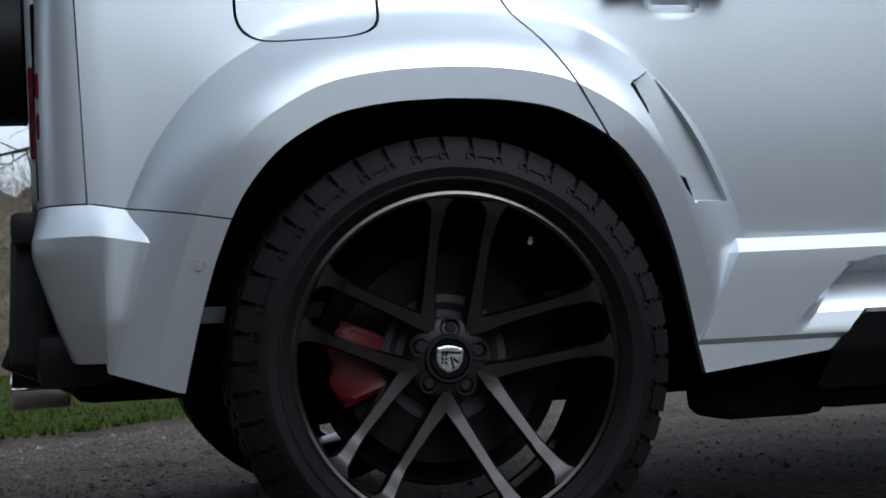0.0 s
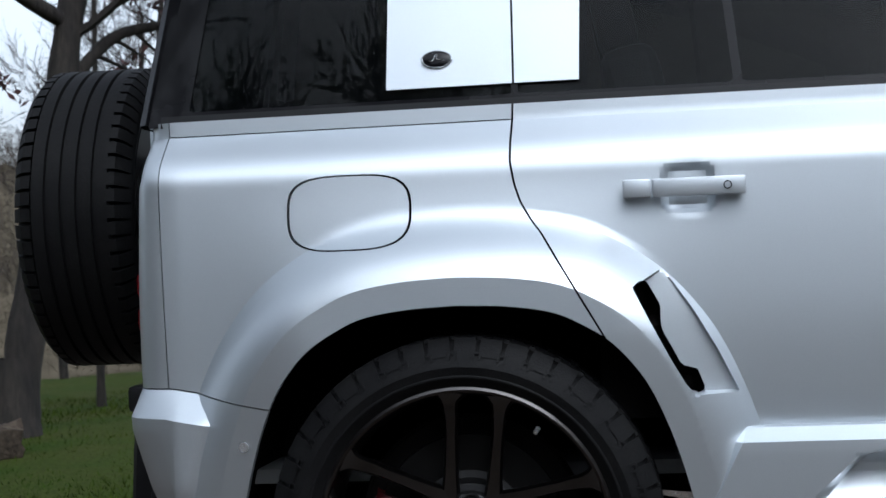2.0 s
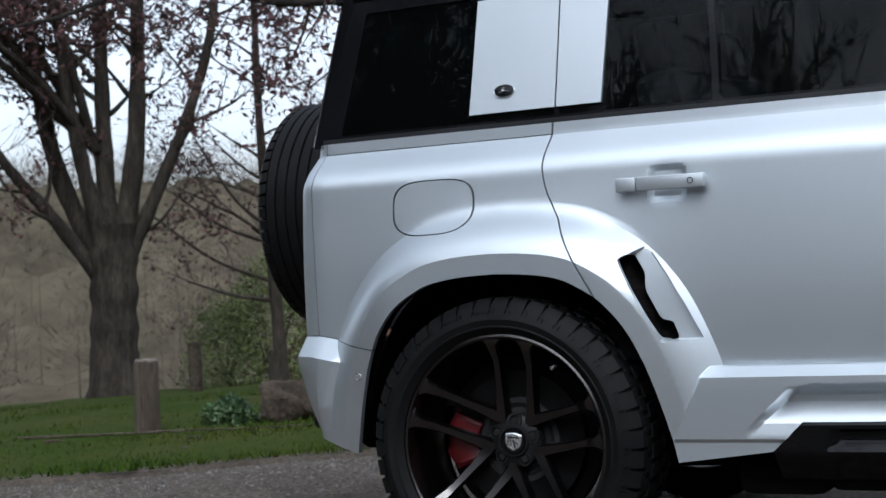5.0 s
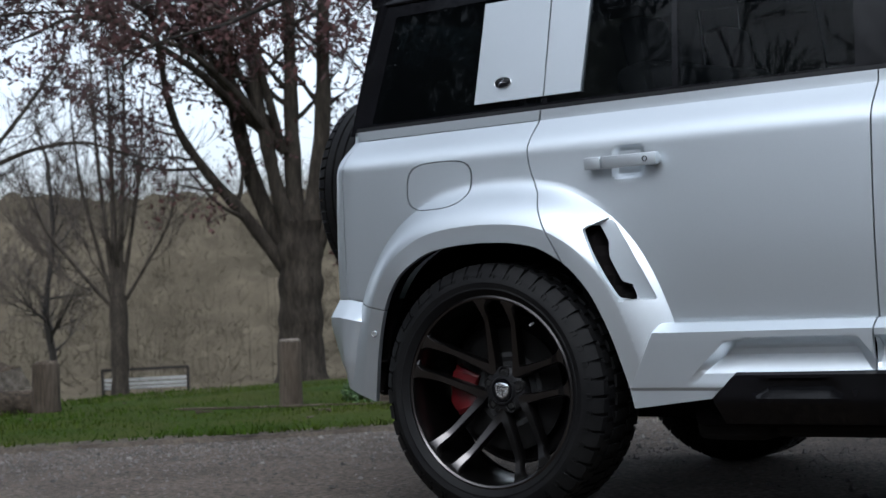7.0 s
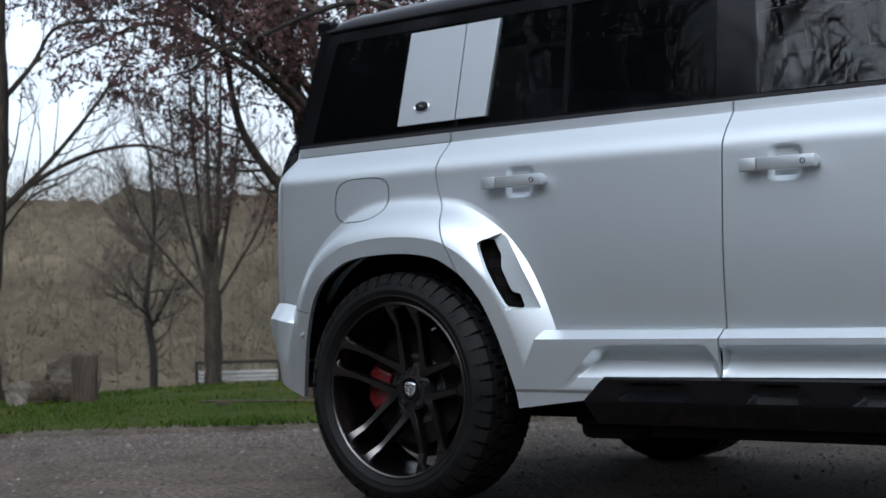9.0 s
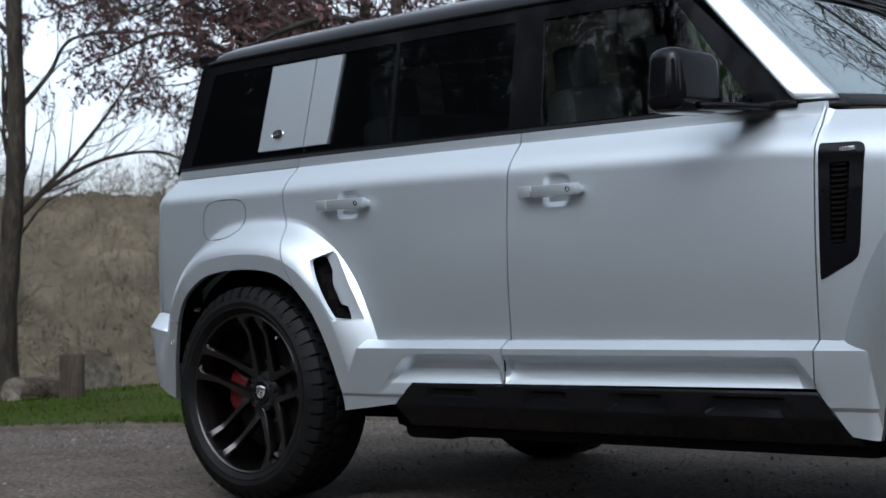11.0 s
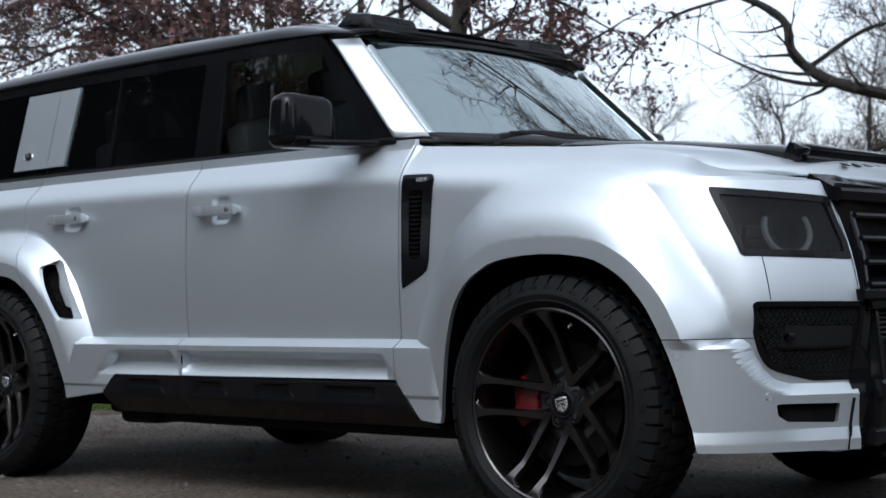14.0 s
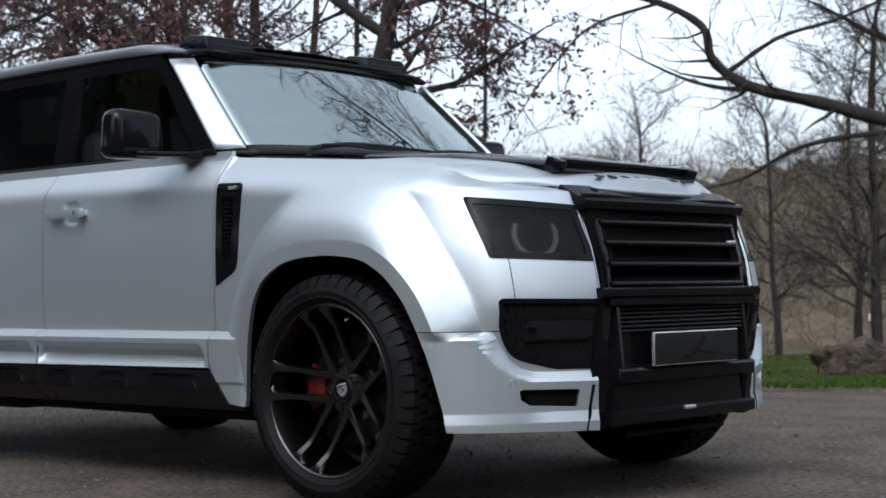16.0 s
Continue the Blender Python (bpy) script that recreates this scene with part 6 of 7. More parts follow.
    for j in range(15):
        for i in range(20):
            u, z = lo + 0.02 + i * 0.0185 + (0.009 if j % 2 else 0), 0.475 + j * 0.0155
            if inside_polygon(FOG, np.array([u]), np.array([z]))[0] > 0.020 and not (0.558 < z < 0.640 and i > 4 and i < 17):
                p = skin(np.array([u]), np.array([z]))[0]
                c = Vector((p[0] - 0.012, side * (p[1] - 0.014), p[2]))
                v, f = lathe([(0.0055, 0.010), (0.0085, 0.010), (0.0085, 0.0), (0.0055, 0.0)], 6, close=True)
                t = turn
                mm = Matrix.Translation(c) @ Euler((0, 0, side * t)).to_matrix().to_4x4()
                cells.append(([mm @ Vector((b[0], side * b[1], b[2])) for b in v], f))
    v, f = joined(cells)
    tagged(tidy("honeycomb", v, f, SATIN, fog), kind="stuff")
    pu = (lo + hi) / 2 + 0.015
    bar_poly = np.array([(pu - 0.115, 0.570), (pu + 0.125, 0.572), (pu + 0.125, 0.632), (pu - 0.105, 0.636)])
    bar = sheet("fog_bar", SATIN, fog, pu - 0.13, pu + 0.14, 0.56, 0.65, side=side, lift=-0.010, thick=0.02, step=0.008, cuts=[inset(bar_poly, 0)])
    trim_poly = np.array([(pu - 0.112, 0.566), (pu + 0.122, 0.567), (pu + 0.122, 0.575), (pu - 0.112, 0.574)])
    sheet("fog_trim", STEEL, bar, pu - 0.13, pu + 0.14, 0.56, 0.585, side=side, lift=-0.004, thick=0.008, step=0.005, cuts=[inset(trim_poly, 0)])
    p = skin(np.array([pu - 0.085]), np.array([0.60]))[0]
    v, f = lathe([(0.0005, 0.010), (0.014, 0.006), (0.018, -0.01)], 20)
    mm = Matrix.Translation((p[0] - 0.0, side * (p[1] - 0.002), 0.604)) @ Euler((0, 0, side * turn)).to_matrix().to_4x4() @ Matrix.Diagonal((1, side, 1, 1))
    tidy("fog_lens", [mm @ Vector(c) for c in v], f, LENS, bar)
    sheet("bumper_slot", LINER, car, SLOT[:, 0].min() - 0.02, SLOT[:, 0].max() + 0.02, 0.33, 0.43, side=side, lift=-0.045, thick=0.004, step=0.02, cuts=[inset(SLOT, -0.012)])
    # seam below the headlamp
    us = HEADLAMP[:, 0].min() + 0.085
    rows = [skin(np.array([us]), np.array([z]))[0] for z in np.linspace(0.712, 0.842, 8)]
    v, f = tube([(p[0] + 0.0004, side * (p[1] + 0.0004), p[2]) for p in rows], [0.0016] * 8, 5)
    mesh_object("panel_seam", v, f, LINER, car)


for side in (-1, 1):
    lamp_unit(side)


# ---- cabin ----
def cabin():
    part("cabin_floor", box_bm((0.85, 0, 0.50), (2.95, 1.50, 0.03)), FABRIC, car)
    v, f = grid_patch(lambda a, b: (-0.55 + 2.40 * a, (-0.60 + 1.20 * b), 1.755 + 0.03 * math.sin(math.pi * b)), 10, 6)
    mesh_object("headlining", v, f, FABRIC, car)
    bm = bmesh.new()
    add_box(bm, (2.17, 0, 1.12), (0.38, 1.46, 0.22), 0.05, None, 3, taper=(0.75, 1))
    dash = part("dashboard", bm, LEATHER, car, "dark dashboard")
    v, f = lathe([(0.165 + 0.014 * math.cos(t), 0.014 * math.sin(t)) for t in [2 * math.pi * k / 10 for k in range(10)]], 40, "z", close=True)
    m = Matrix.Translation((1.86, -0.37, 1.13)) @ Euler((0, radians(-66), 0)).to_matrix().to_4x4()
    wheel = tidy("steering_wheel", [m @ Vector(p) for p in v], f, LEATHER, dash, "dark steering wheel")
    part("wheel_boss", box_bm((1.875, -0.37, 1.125), (0.05, 0.16, 0.10), 0.02, Euler((0, 0.42, 0)).to_matrix()), LEATHER, wheel)

    def seat(x, y, wide):
        bm = bmesh.new()
        add_box(bm, (x + 0.18, y, 0.80), (0.52, wide, 0.16), 0.05, None, 3)
        s = part("car_seat", bm, LEATHER, car, "dark leather car seat")
        bm = bmesh.new()
        add_box(bm, (x - 0.10, y, 1.12), (0.13, wide * 0.95, 0.58), 0.05, Euler((0, -0.22, 0)).to_matrix(), 3)
        part("seat_back", bm, LEATHER, s)
        for yy in ([y] if wide < 0.8 else [y - 0.4, y + 0.4]):
            bm = bmesh.new()
            add_box(bm, (x - 0.185, yy, 1.475), (0.09, 0.26, 0.17), 0.035, Euler((0, -0.2, 0)).to_matrix(), 3)
            part("head_rest", bm, LEATHER, s)
    seat(1.42, -0.37, 0.52)
    seat(1.42, 0.37, 0.52)
    seat(0.52, 0.0, 1.30)
    bm = bmesh.new()
    add_box(bm, (2.03, 0.0, 1.615), (0.025, 0.24, 0.065), 0.01)
    part("rear_view_mirror", bm, SATIN, car)


cabin()


# ---- trees ----
def limb_line(ctrl, n=6):
    return [Vector(p) for p in curve_points(ctrl, n)]


class Boughs:
    """Collects the wood and the leaves of one tree."""

    def __init__(self, seed, bend=0.16, rise=0.10, leaf=0.0, leaf_size=0.03, spread=0.9, droop=0.0, thin=0.0035):
        self.rng = random.Random(seed)
        self.wood, self.twigs, self.leaves = [], [], []
        self.bend, self.rise, self.leaf, self.leaf_size, self.spread, self.droop, self.thin = bend, rise, leaf, leaf_size, spread, droop, thin

    def side(self, d):
        r = self.rng
        q = d.cross(Vector((r.uniform(-1, 1), r.uniform(-1, 1), r.uniform(-1, 1))))
        return q.normalized() if q.length > 1e-4 else Vector((1, 0, 0))

    def add_leaf(self, p):
        r, s = self.rng, self.leaf_size * self.rng.uniform(0.6, 1.3)
        a = Vector((r.uniform(-1, 1), r.uniform(-1, 1), r.uniform(-1, 0.6))).normalized()
        b = self.side(a)
        o = p + Vector((r.uniform(-1, 1), r.uniform(-1, 1), r.uniform(-1, 1))) * s
        self.leaves.append(([o, o + a * s + b * s * 0.4, o + a * s * 1.9, o + a * s - b * s * 0.4], [(0, 1, 2, 3)]))

    def grow(self, p, d, length, r, depth, density=1.0):
        rng = self.rng
        n = max(3, int(length / 0.16)) if depth > 1 else max(3, int(length / 0.12))
        n = min(n, 9)
        pts, rad, step = [Vector(p)], [r], length / n
        d = d.normalized()
        for k in range(n):
            d = (d + self.side(d) * self.bend * rng.uniform(0.3, 1.3) + Vector((0, 0, self.rise - self.droop * (depth < 2)))).normalized()
            pts.append(pts[-1] + d * step)
            rad.append(max(r * (1 - 0.82 * (k + 1) / n), self.thin * 0.6))
            if depth > 0 and k >= 1:
                for _ in range(2 if rng.random() < 0.55 * density else (1 if rng.random() < 0.9 * density else 0)):
                    cd = (d + self.side(d) * self.spread * rng.uniform(0.6, 1.2)).normalized()
                    self.grow(pts[-1], cd, length * rng.uniform(0.42, 0.68), max(rad[-1] * 0.62, self.thin), depth - 1, density)
            if depth <= 1 and self.leaf:
                for _ in range(int(self.leaf) + (rng.random() < self.leaf % 1)):
                    self.add_leaf(pts[-1])
        big = r > 0.012
        (self.wood if big else self.twigs).append(tube(pts, rad, 7 if r > 0.05 else (5 if big else 3), cap=False))

    def stem(self, ctrl, r0, r1, side_from=0.25, boughs=8, length=1.2, depth=2, density=1.0, sides=12):
        """A main stem through given points, with boughs along its upper part."""
        rng = self.rng
        pts = limb_line(ctrl)
        n = len(pts)
        rad = [r0 + (r1 - r0) * (k / (n - 1)) ** 0.8 for k in range(n)]
        rad = [q * (1 + 0.07 * math.sin(k * 1.7 + r0 * 90)) for k, q in enumerate(rad)]
        self.wood.append(tube(pts, rad, sides, cap=True))
        for b in range(boughs):
            t = side_from + (1 - side_from) * (b + rng.random()) / boughs
            k = min(int(t * (n - 1)), n - 2)
            d = (pts[k + 1] - pts[k]).normalized()
            cd = (d * 0.55 + self.side(d) * self.spread).normalized()
            self.grow(pts[k], cd, length * rng.uniform(0.6, 1.15) * (1.15 - 0.4 * t), max(rad[k] * 0.42, 0.008), depth, density)
        if depth:
            self.grow(pts[-1], (pts[-1] - pts[-2]), length * 0.8, r1, depth, density)

    def build(self, name, label, bark, leaf_mat=None, foot=None):
        v, f = joined(self.wood)
        top = mesh_object(name, v, f, bark, angle=60)
        tagged(top, label, "tree")
        if self.twigs:
            v, f = joined(self.twigs)
            tagged(mesh_object("twig_crown", v, f, TWIG, top, smooth=False), kind="stuff")
        if self.leaves:
            v, f = joined(self.leaves)
            tagged(mesh_object("leaf_crown", v, f, leaf_mat, top, smooth=False), kind="stuff")
        return top


def root_flare(t, x, y, r, h=0.45):
    z = float(ground_height(x, y))
    v, f = lathe([(r * 1.55, z - 0.15), (r * 1.32, z + 0.03), (r * 1.12, z + 0.16), (r * 1.02, z + h), (r * 0.96, z + h + 0.2)], 16, "z")
    t.wood.append(([(p[0] * (1 + 0.06 * math.sin(3 * i)) + x, p[1] + y, p[2]) for i, p in enumerate(v)], f))


# directions of the open view: along and across it
VIEW_A = Vector((-0.69, 0.72, 0))
VIEW_R = Vector((0.72, 0.69, 0))


def at(base, right, up, deep=0.0):
    """A point right of, above and beyond a base, as the open view sees it."""
    return Vector(base) + VIEW_R * right + Vector((0, 0, up)) + VIEW_A * deep


# the many-stemmed tree beyond the posts
b = (-8.35, 8.15, -0.2)
t = Boughs(3, leaf=2.9, leaf_size=0.036, droop=0.10, spread=0.95)
root_flare(t, b[0], b[1], 0.235)
t.stem([at(b, 0, -0.2), at(b, 0.01, 0.6), at(b, 0.03, 1.2), at(b, 0.04, 1.75)], 0.235, 0.24, 1.0, 0, 0, 0)
t.stem([at(b, -0.12, 1.25), at(b, -0.55, 1.85), at(b, -0.95, 2.35), at(b, -1.25, 2.9), at(b, -1.4, 3.8)], 0.085, 0.03, 0.3, 9, 1.0)
t.stem([at(b, -0.10, 1.45, 0.1), at(b, -0.42, 2.2, 0.2), at(b, -0.62, 3.2, 0.25), at(b, -0.72, 4.4, 0.3), at(b, -0.8, 5.6, 0.3)], 0.115, 0.045, 0.45, 9, 1.25)
t.stem([at(b, -0.05, 1.5, -0.1), at(b, -0.25, 2.4, -0.1), at(b, -0.40, 3.4, -0.2), at(b, -0.50, 5.2, -0.4)], 0.10, 0.04, 0.45, 9, 1.2)
t.stem([at(b, 0.0, 1.5), at(b, 0.0, 2.5, 0.1), at(b, 0.02, 3.6, 0.15), at(b, 0.06, 5.6, 0.2)], 0.12, 0.05, 0.45, 9, 1.2)
t.stem([at(b, 0.12, 1.5), at(b, 0.30, 2.5), at(b, 0.36, 3.6, -0.1), at(b, 0.42, 5.6, -0.1)], 0.13, 0.05, 0.45, 9, 1.2)
t.stem([at(b, 0.18, 1.40), at(b, 0.48, 2.05, -0.1), at(b, 0.85, 2.9, -0.2), at(b, 1.10, 3.8, -0.3), at(b, 1.18, 5.0, -0.3)], 0.085, 0.035, 0.4, 9, 1.15)
t.stem([at(b, -0.4, 1.75), at(b, -0.8, 1.95, -0.1), at(b, -1.1, 2.3, -0.2)], 0.03, 0.012, 0.3, 6, 0.6, 1)
t.stem([at(b, 0.22, 1.6), at(b, 0.50, 1.75), at(b, 0.75, 2.05)], 0.025, 0.010, 0.3, 5, 0.5, 1)
for r1, u1, d1 in ((-3.3, 4.3, -0.4), (-2.7, 3.7, -0.9), (-2.3, 4.5, 0.2), (-1.7, 3.4, -1.1), (-1.2, 4.2, -1.4), (-3.6, 4.9, 0.3)):
    t.stem([at(b, -0.1, 2.5), at(b, r1 * 0.4, 2.5 + (u1 - 2.5) * 0.75, d1 * 0.4), at(b, r1 * 0.75, u1 + 0.15, d1 * 0.8), at(b, r1, u1 - 0.1, d1)], 0.055, 0.014, 0.35, 15, 0.85, 2, 1.0, 7)
t.build("tree", "many-stemmed bare tree with copper buds on the grass", BARK, COPPER)

# slender tree beside it
b = (-7.25, 9.45, -0.25)
t = Boughs(12, leaf=1.1, leaf_size=0.034, spread=1.0, rise=0.04)
root_flare(t, b[0], b[1], 0.085, 0.2)
t.stem([at(b, 0.05, -0.2), at(b, 0.02, 0.8), at(b, -0.03, 1.8), at(b, -0.08, 3.2), at(b, -0.05, 5.2)], 0.085, 0.03, 0.42, 16, 1.35)
for h, out, up in ((0.95, -0.9, 0.25), (1.15, -1.25, 0.75), (1.55, -1.0, 0.55), (1.7, -0.75, 0.95), (1.45, 0.7, 0.5)):
    t.stem([at(b, 0, h), at(b, out * 0.5, h + up * 0.35), at(b, out, h + up)], 0.026, 0.010, 0.3, 5, 0.5, 1, 0.7, 7)
t.build("tree", "slender bare tree beside the many-stemmed one", BARK, COPPER)

# far forked tree beside the bench
b = (-24.3, 20.9, -1.75)
t = Boughs(31, leaf=0.0, spread=0.62, rise=0.16, bend=0.18, thin=0.009)
root_flare(t, b[0], b[1], 0.20, 0.4)
t.stem([at(b, 0, -0.2), at(b, 0.02, 1.4), at(b, 0.03, 2.75)], 0.19, 0.21, 1.0, 0, 0, 0)
for r, u, w in ((-0.75, 4.2, 0.06), (-0.35, 5.4, 0.08), (-0.02, 6.0, 0.10), (0.30, 5.8, 0.10), (0.65, 4.6, 0.07), (1.25, 2.6, 0.045), (-1.6, 2.6, 0.045)):
    t.stem([at(b, r * 0.08, 2.5), at(b, r * 0.5, 2.6 + u * 0.28), at(b, r * 0.95, 2.6 + u * 0.65), at(b, r * 1.15, 2.6 + u)], w, 0.025, 0.2, 7, 1.35, 2, 0.75)
t.build("tree", "bare forked tree beside the bench", BARK)

# tall tree with rising side branches
b = (-9.05, 3.98, -0.12)
t = Boughs(44, leaf=0.0, spread=0.62, rise=0.20, bend=0.13)
root_flare(t, b[0] - 0.11, b[1] - 0.105, 0.15, 0.35)
t.stem([at(b, -0.16, -0.2), at(b, -0.12, 0.8), at(b, -0.03, 1.7), at(b, 0.03, 2.6), at(b, 0.02, 4.0), at(b, 0.05, 6.5)], 0.14, 0.06, 0.5, 10, 1.2, 2, 0.8)
t.stem([at(b, 0.02, 1.70), at(b, 0.35, 2.0), at(b, 0.85, 2.25), at(b, 1.35, 2.32), at(b, 1.75, 2.20)], 0.030, 0.012, 0.15, 9, 0.75, 2, 0.8, 7)
t.stem([at(b, 0.02, 1.72), at(b, 0.45, 2.15), at(b, 0.85, 2.62), at(b, 1.2, 3.1)], 0.032, 0.012, 0.15, 10, 0.75, 2, 0.8, 7)
t.stem([at(b, 0.05, 2.75), at(b, 0.35, 3.1), at(b, 0.60, 3.45), at(b, 1.3, 3.5)], 0.030, 0.012, 0.2, 8, 0.7, 2, 0.8, 7)
t.stem([at(b, 0.0, 1.9), at(b, 0.15, 2.25), at(b, 0.22, 2.6)], 0.014, 0.006, 0.2, 4, 0.4, 1, 0.8, 6)
t.stem([at(b, 0.05, 1.55), at(b, 0.30, 1.85), at(b, 0.6, 2.0)], 0.016, 0.007, 0.2, 4, 0.4, 1, 0.8, 6)
t.build("tree", "tall bare tree with rising side branches", BARK)

# leaning dark tree behind the car, with a long limb
b = (-3.25, 5.0, 0.0)
t = Boughs(57, leaf=2.6, leaf_size=0.034, spread=1.0, rise=0.0, droop=0.10)
root_flare(t, b[0], b[1], 0.125, 0.3)
t.stem([at(b, 0.0, -0.1), at(b, 0.10, 0.7), at(b, 0.28, 1.5), at(b, 0.42, 2.4), at(b, 0.60, 3.4), at(b, 0.7, 5.2)], 0.125, 0.07, 0.62, 8, 1.3, 2)
t.stem([at(b, 0.36, 2.05), at(b, 0.72, 2.42), at(b, 1.15, 2.55), at(b, 1.5, 2.75)], 0.05, 0.02, 0.2, 7, 0.9, 2, 0.8, 8)
t.stem([at(b, 0.42, 2.5), at(b, -0.3, 2.75, -0.2), at(b, -1.0, 2.72, -0.3), at(b, -1.7, 2.85, -0.4), at(b, -2.4, 2.6, -0.4)], 0.055, 0.015, 0.15, 14, 0.9, 2, 1.0, 8)
t.stem([at(b, 0.5, 3.0), at(b, -0.4, 3.6, 0.2), at(b, -1.5, 3.7, 0.3), at(b, -2.6, 3.2, 0.3)], 0.055, 0.015, 0.15, 14, 0.95, 2, 1.0, 8)
t.stem([at(b, 0.6, 3.2), at(b, 1.1, 3.3), at(b, 1.6, 3.1)], 0.04, 0.012, 0.15, 8, 0.8, 2, 1.0, 8)
t.build("tree", "leaning dark tree with long limbs behind the car", DARKBARK, COPPER)

# the tree whose great limb reaches over the lawn
b = (2.3, 9.4, 0.0)
t = Boughs(71, leaf=0.0, spread=0.95, rise=0.03, bend=0.22, droop=0.03)
root_flare(t, b[0], b[1], 0.22, 0.4)
t.stem([at(b, 0, -0.1), at(b, -0.05, 0.8), at(b, -0.1, 1.6), at(b, 0.0, 2.6), at(b, 0.1, 4.5)], 0.21, 0.10, 0.6, 6, 1.2, 2)
t.stem([(2.2, 9.35, 1.55), (1.2, 9.0, 1.95), (0.30, 8.61, 2.18), (-0.22, 8.34, 2.36), (-0.80, 7.99, 2.55), (-1.08, 7.82, 2.80), (-1.16, 7.76, 3.12), (-1.55, 7.5, 3.38), (-2.1, 7.2, 3.5)], 0.088, 0.024, 0.25, 14, 0.85, 2, 0.9, 10)
t.stem([(-0.75, 8.02, 2.52), (-1.05, 7.85, 2.55), (-1.35, 7.68, 2.66), (-1.68, 7.45, 2.86)], 0.030, 0.008, 0.2, 7, 0.5, 1, 0.9, 7)
t.stem([(-0.95, 7.9, 2.7), (-0.55, 8.1, 2.98), (-0.10, 8.35, 3.12), (0.5, 8.7, 3.4)], 0.026, 0.012, 0.2, 7, 0.55, 2, 0.8, 7)
t.stem([(0.9, 8.85, 2.05), (0.25, 8.5, 2.08), (-0.35, 8.15, 1.98), (-0.80, 7.9, 1.72), (-1.1, 7.7, 1.62)], 0.040, 0.010, 0.2, 12, 0.6, 2, 0.9, 8)
t.stem([(-1.45, 7.55, 3.35), (-2.0, 7.2, 3.15), (-2.35, 7.0, 2.75), (-2.6, 6.85, 2.35)], 0.018, 0.006, 0.1, 10, 0.6, 2, 0.7, 6)
t.stem([(1.7, 9.2, 2.7), (0.8, 8.9, 2.75), (0.2, 8.6, 2.95), (-0.1, 8.4, 3.15)], 0.06, 0.02, 0.2, 9, 0.8, 2, 0.9, 8)
t.stem([at(b, 0, 1.9), at(b, -1.0, 2.9, 0.6), at(b, -2.2, 3.6, 0.8), at(b, -3.4, 3.75, 0.8)], 0.06, 0.015, 0.2, 12, 0.9, 2, 0.9, 8)
t.thin = 0.009
for k in range(11):
    a = 0.57 * k + 0.4
    if 2.7 < a % (2 * math.pi) < 5.3:
        continue
    t.stem([at(b, 0.1, 4.2), at(b, 0.1 + 1.3 * math.cos(a), 6.0, 1.2 * math.sin(a)), at(b, 0.1 + 2.4 * math.cos(a), 8.2, 2.2 * math.sin(a)), at(b, 0.1 + 3.0 * math.cos(a), 11.0, 2.8 * math.sin(a))], 0.09, 0.03, 0.15, 10, 2.0, 2, 0.9, 7)
t.build("tree", "dark bare tree with a great crooked limb over the lawn", DARKBARK)

# a sapling and one more stem between the car and the far lawn
for k, (x, y, r, seed) in enumerate(((-3.5, 7.35, 0.030, 85),)):
    t = Boughs(seed, leaf=0.0 if k == 0 else 0.8, leaf_size=0.036, spread=0.9, rise=0.05)
    root_flare(t, x, y, r, 0.2)
    b = (x, y, float(ground_height(x, y)))
    lean = (0.06, -0.15)[k]
    t.stem([at(b, 0, -0.2), at(b, lean * 0.4, 1.5), at(b, lean, 3.2), at(b, lean * 1.5, 6.0)], r, r * 0.45, 0.35, 12, (0.8, 1.25)[k], 2)
    t.build("tree", ("thin bare sapling on the lawn", "bare woodland tree standing on the grass slope")[k], DARKBARK, COPPER)


# bare trees at the wood's edge, beyond the lawn
def woodland_edge():
    kinds = []
    for k, seed in enumerate((201, 202)):
        t = Boughs(seed, leaf=0.0, spread=0.9, rise=0.05, bend=0.2, thin=0.008, droop=0.03)
        t.stem([(0, 0, -1.0), (0.05, 0, 1.2), (0.1 - 0.2 * k, 0.1, 2.6), (0.15, 0.1, 4.6), (0.1, 0.2, 6.4)], 0.13, 0.05, 0.28, 17, 2.0, 2)
        kinds.append(t.build("tree", "bare twiggy tree at the wood's edge", DARKBARK))
    rng = random.Random(19)
    spots = [(-7.6, 23.5), (-5.6, 25.5), (-9.4, 29), (-12.5, 32), (-16, 34), (-20, 33), (-3.5, 27.5), (-30, 24), (-35, 19)]
    for k, (x, y) in enumerate(spots):
        m = pose(x, y, max(float(ground_height(x, y)), hill_height(x, y)), 0, 0, rng.uniform(0, 360))
        if k < 2:
            kinds[k].matrix_world = m
        else:
            copy_thing(kinds[k % 2], m)
    for ob in list(bpy.data.objects):
        if ob.parent is None and ob.get("label") == "bare twiggy tree at the wood's edge":
            ob["group"] = "trees at the wood's edge"


woodland_edge()


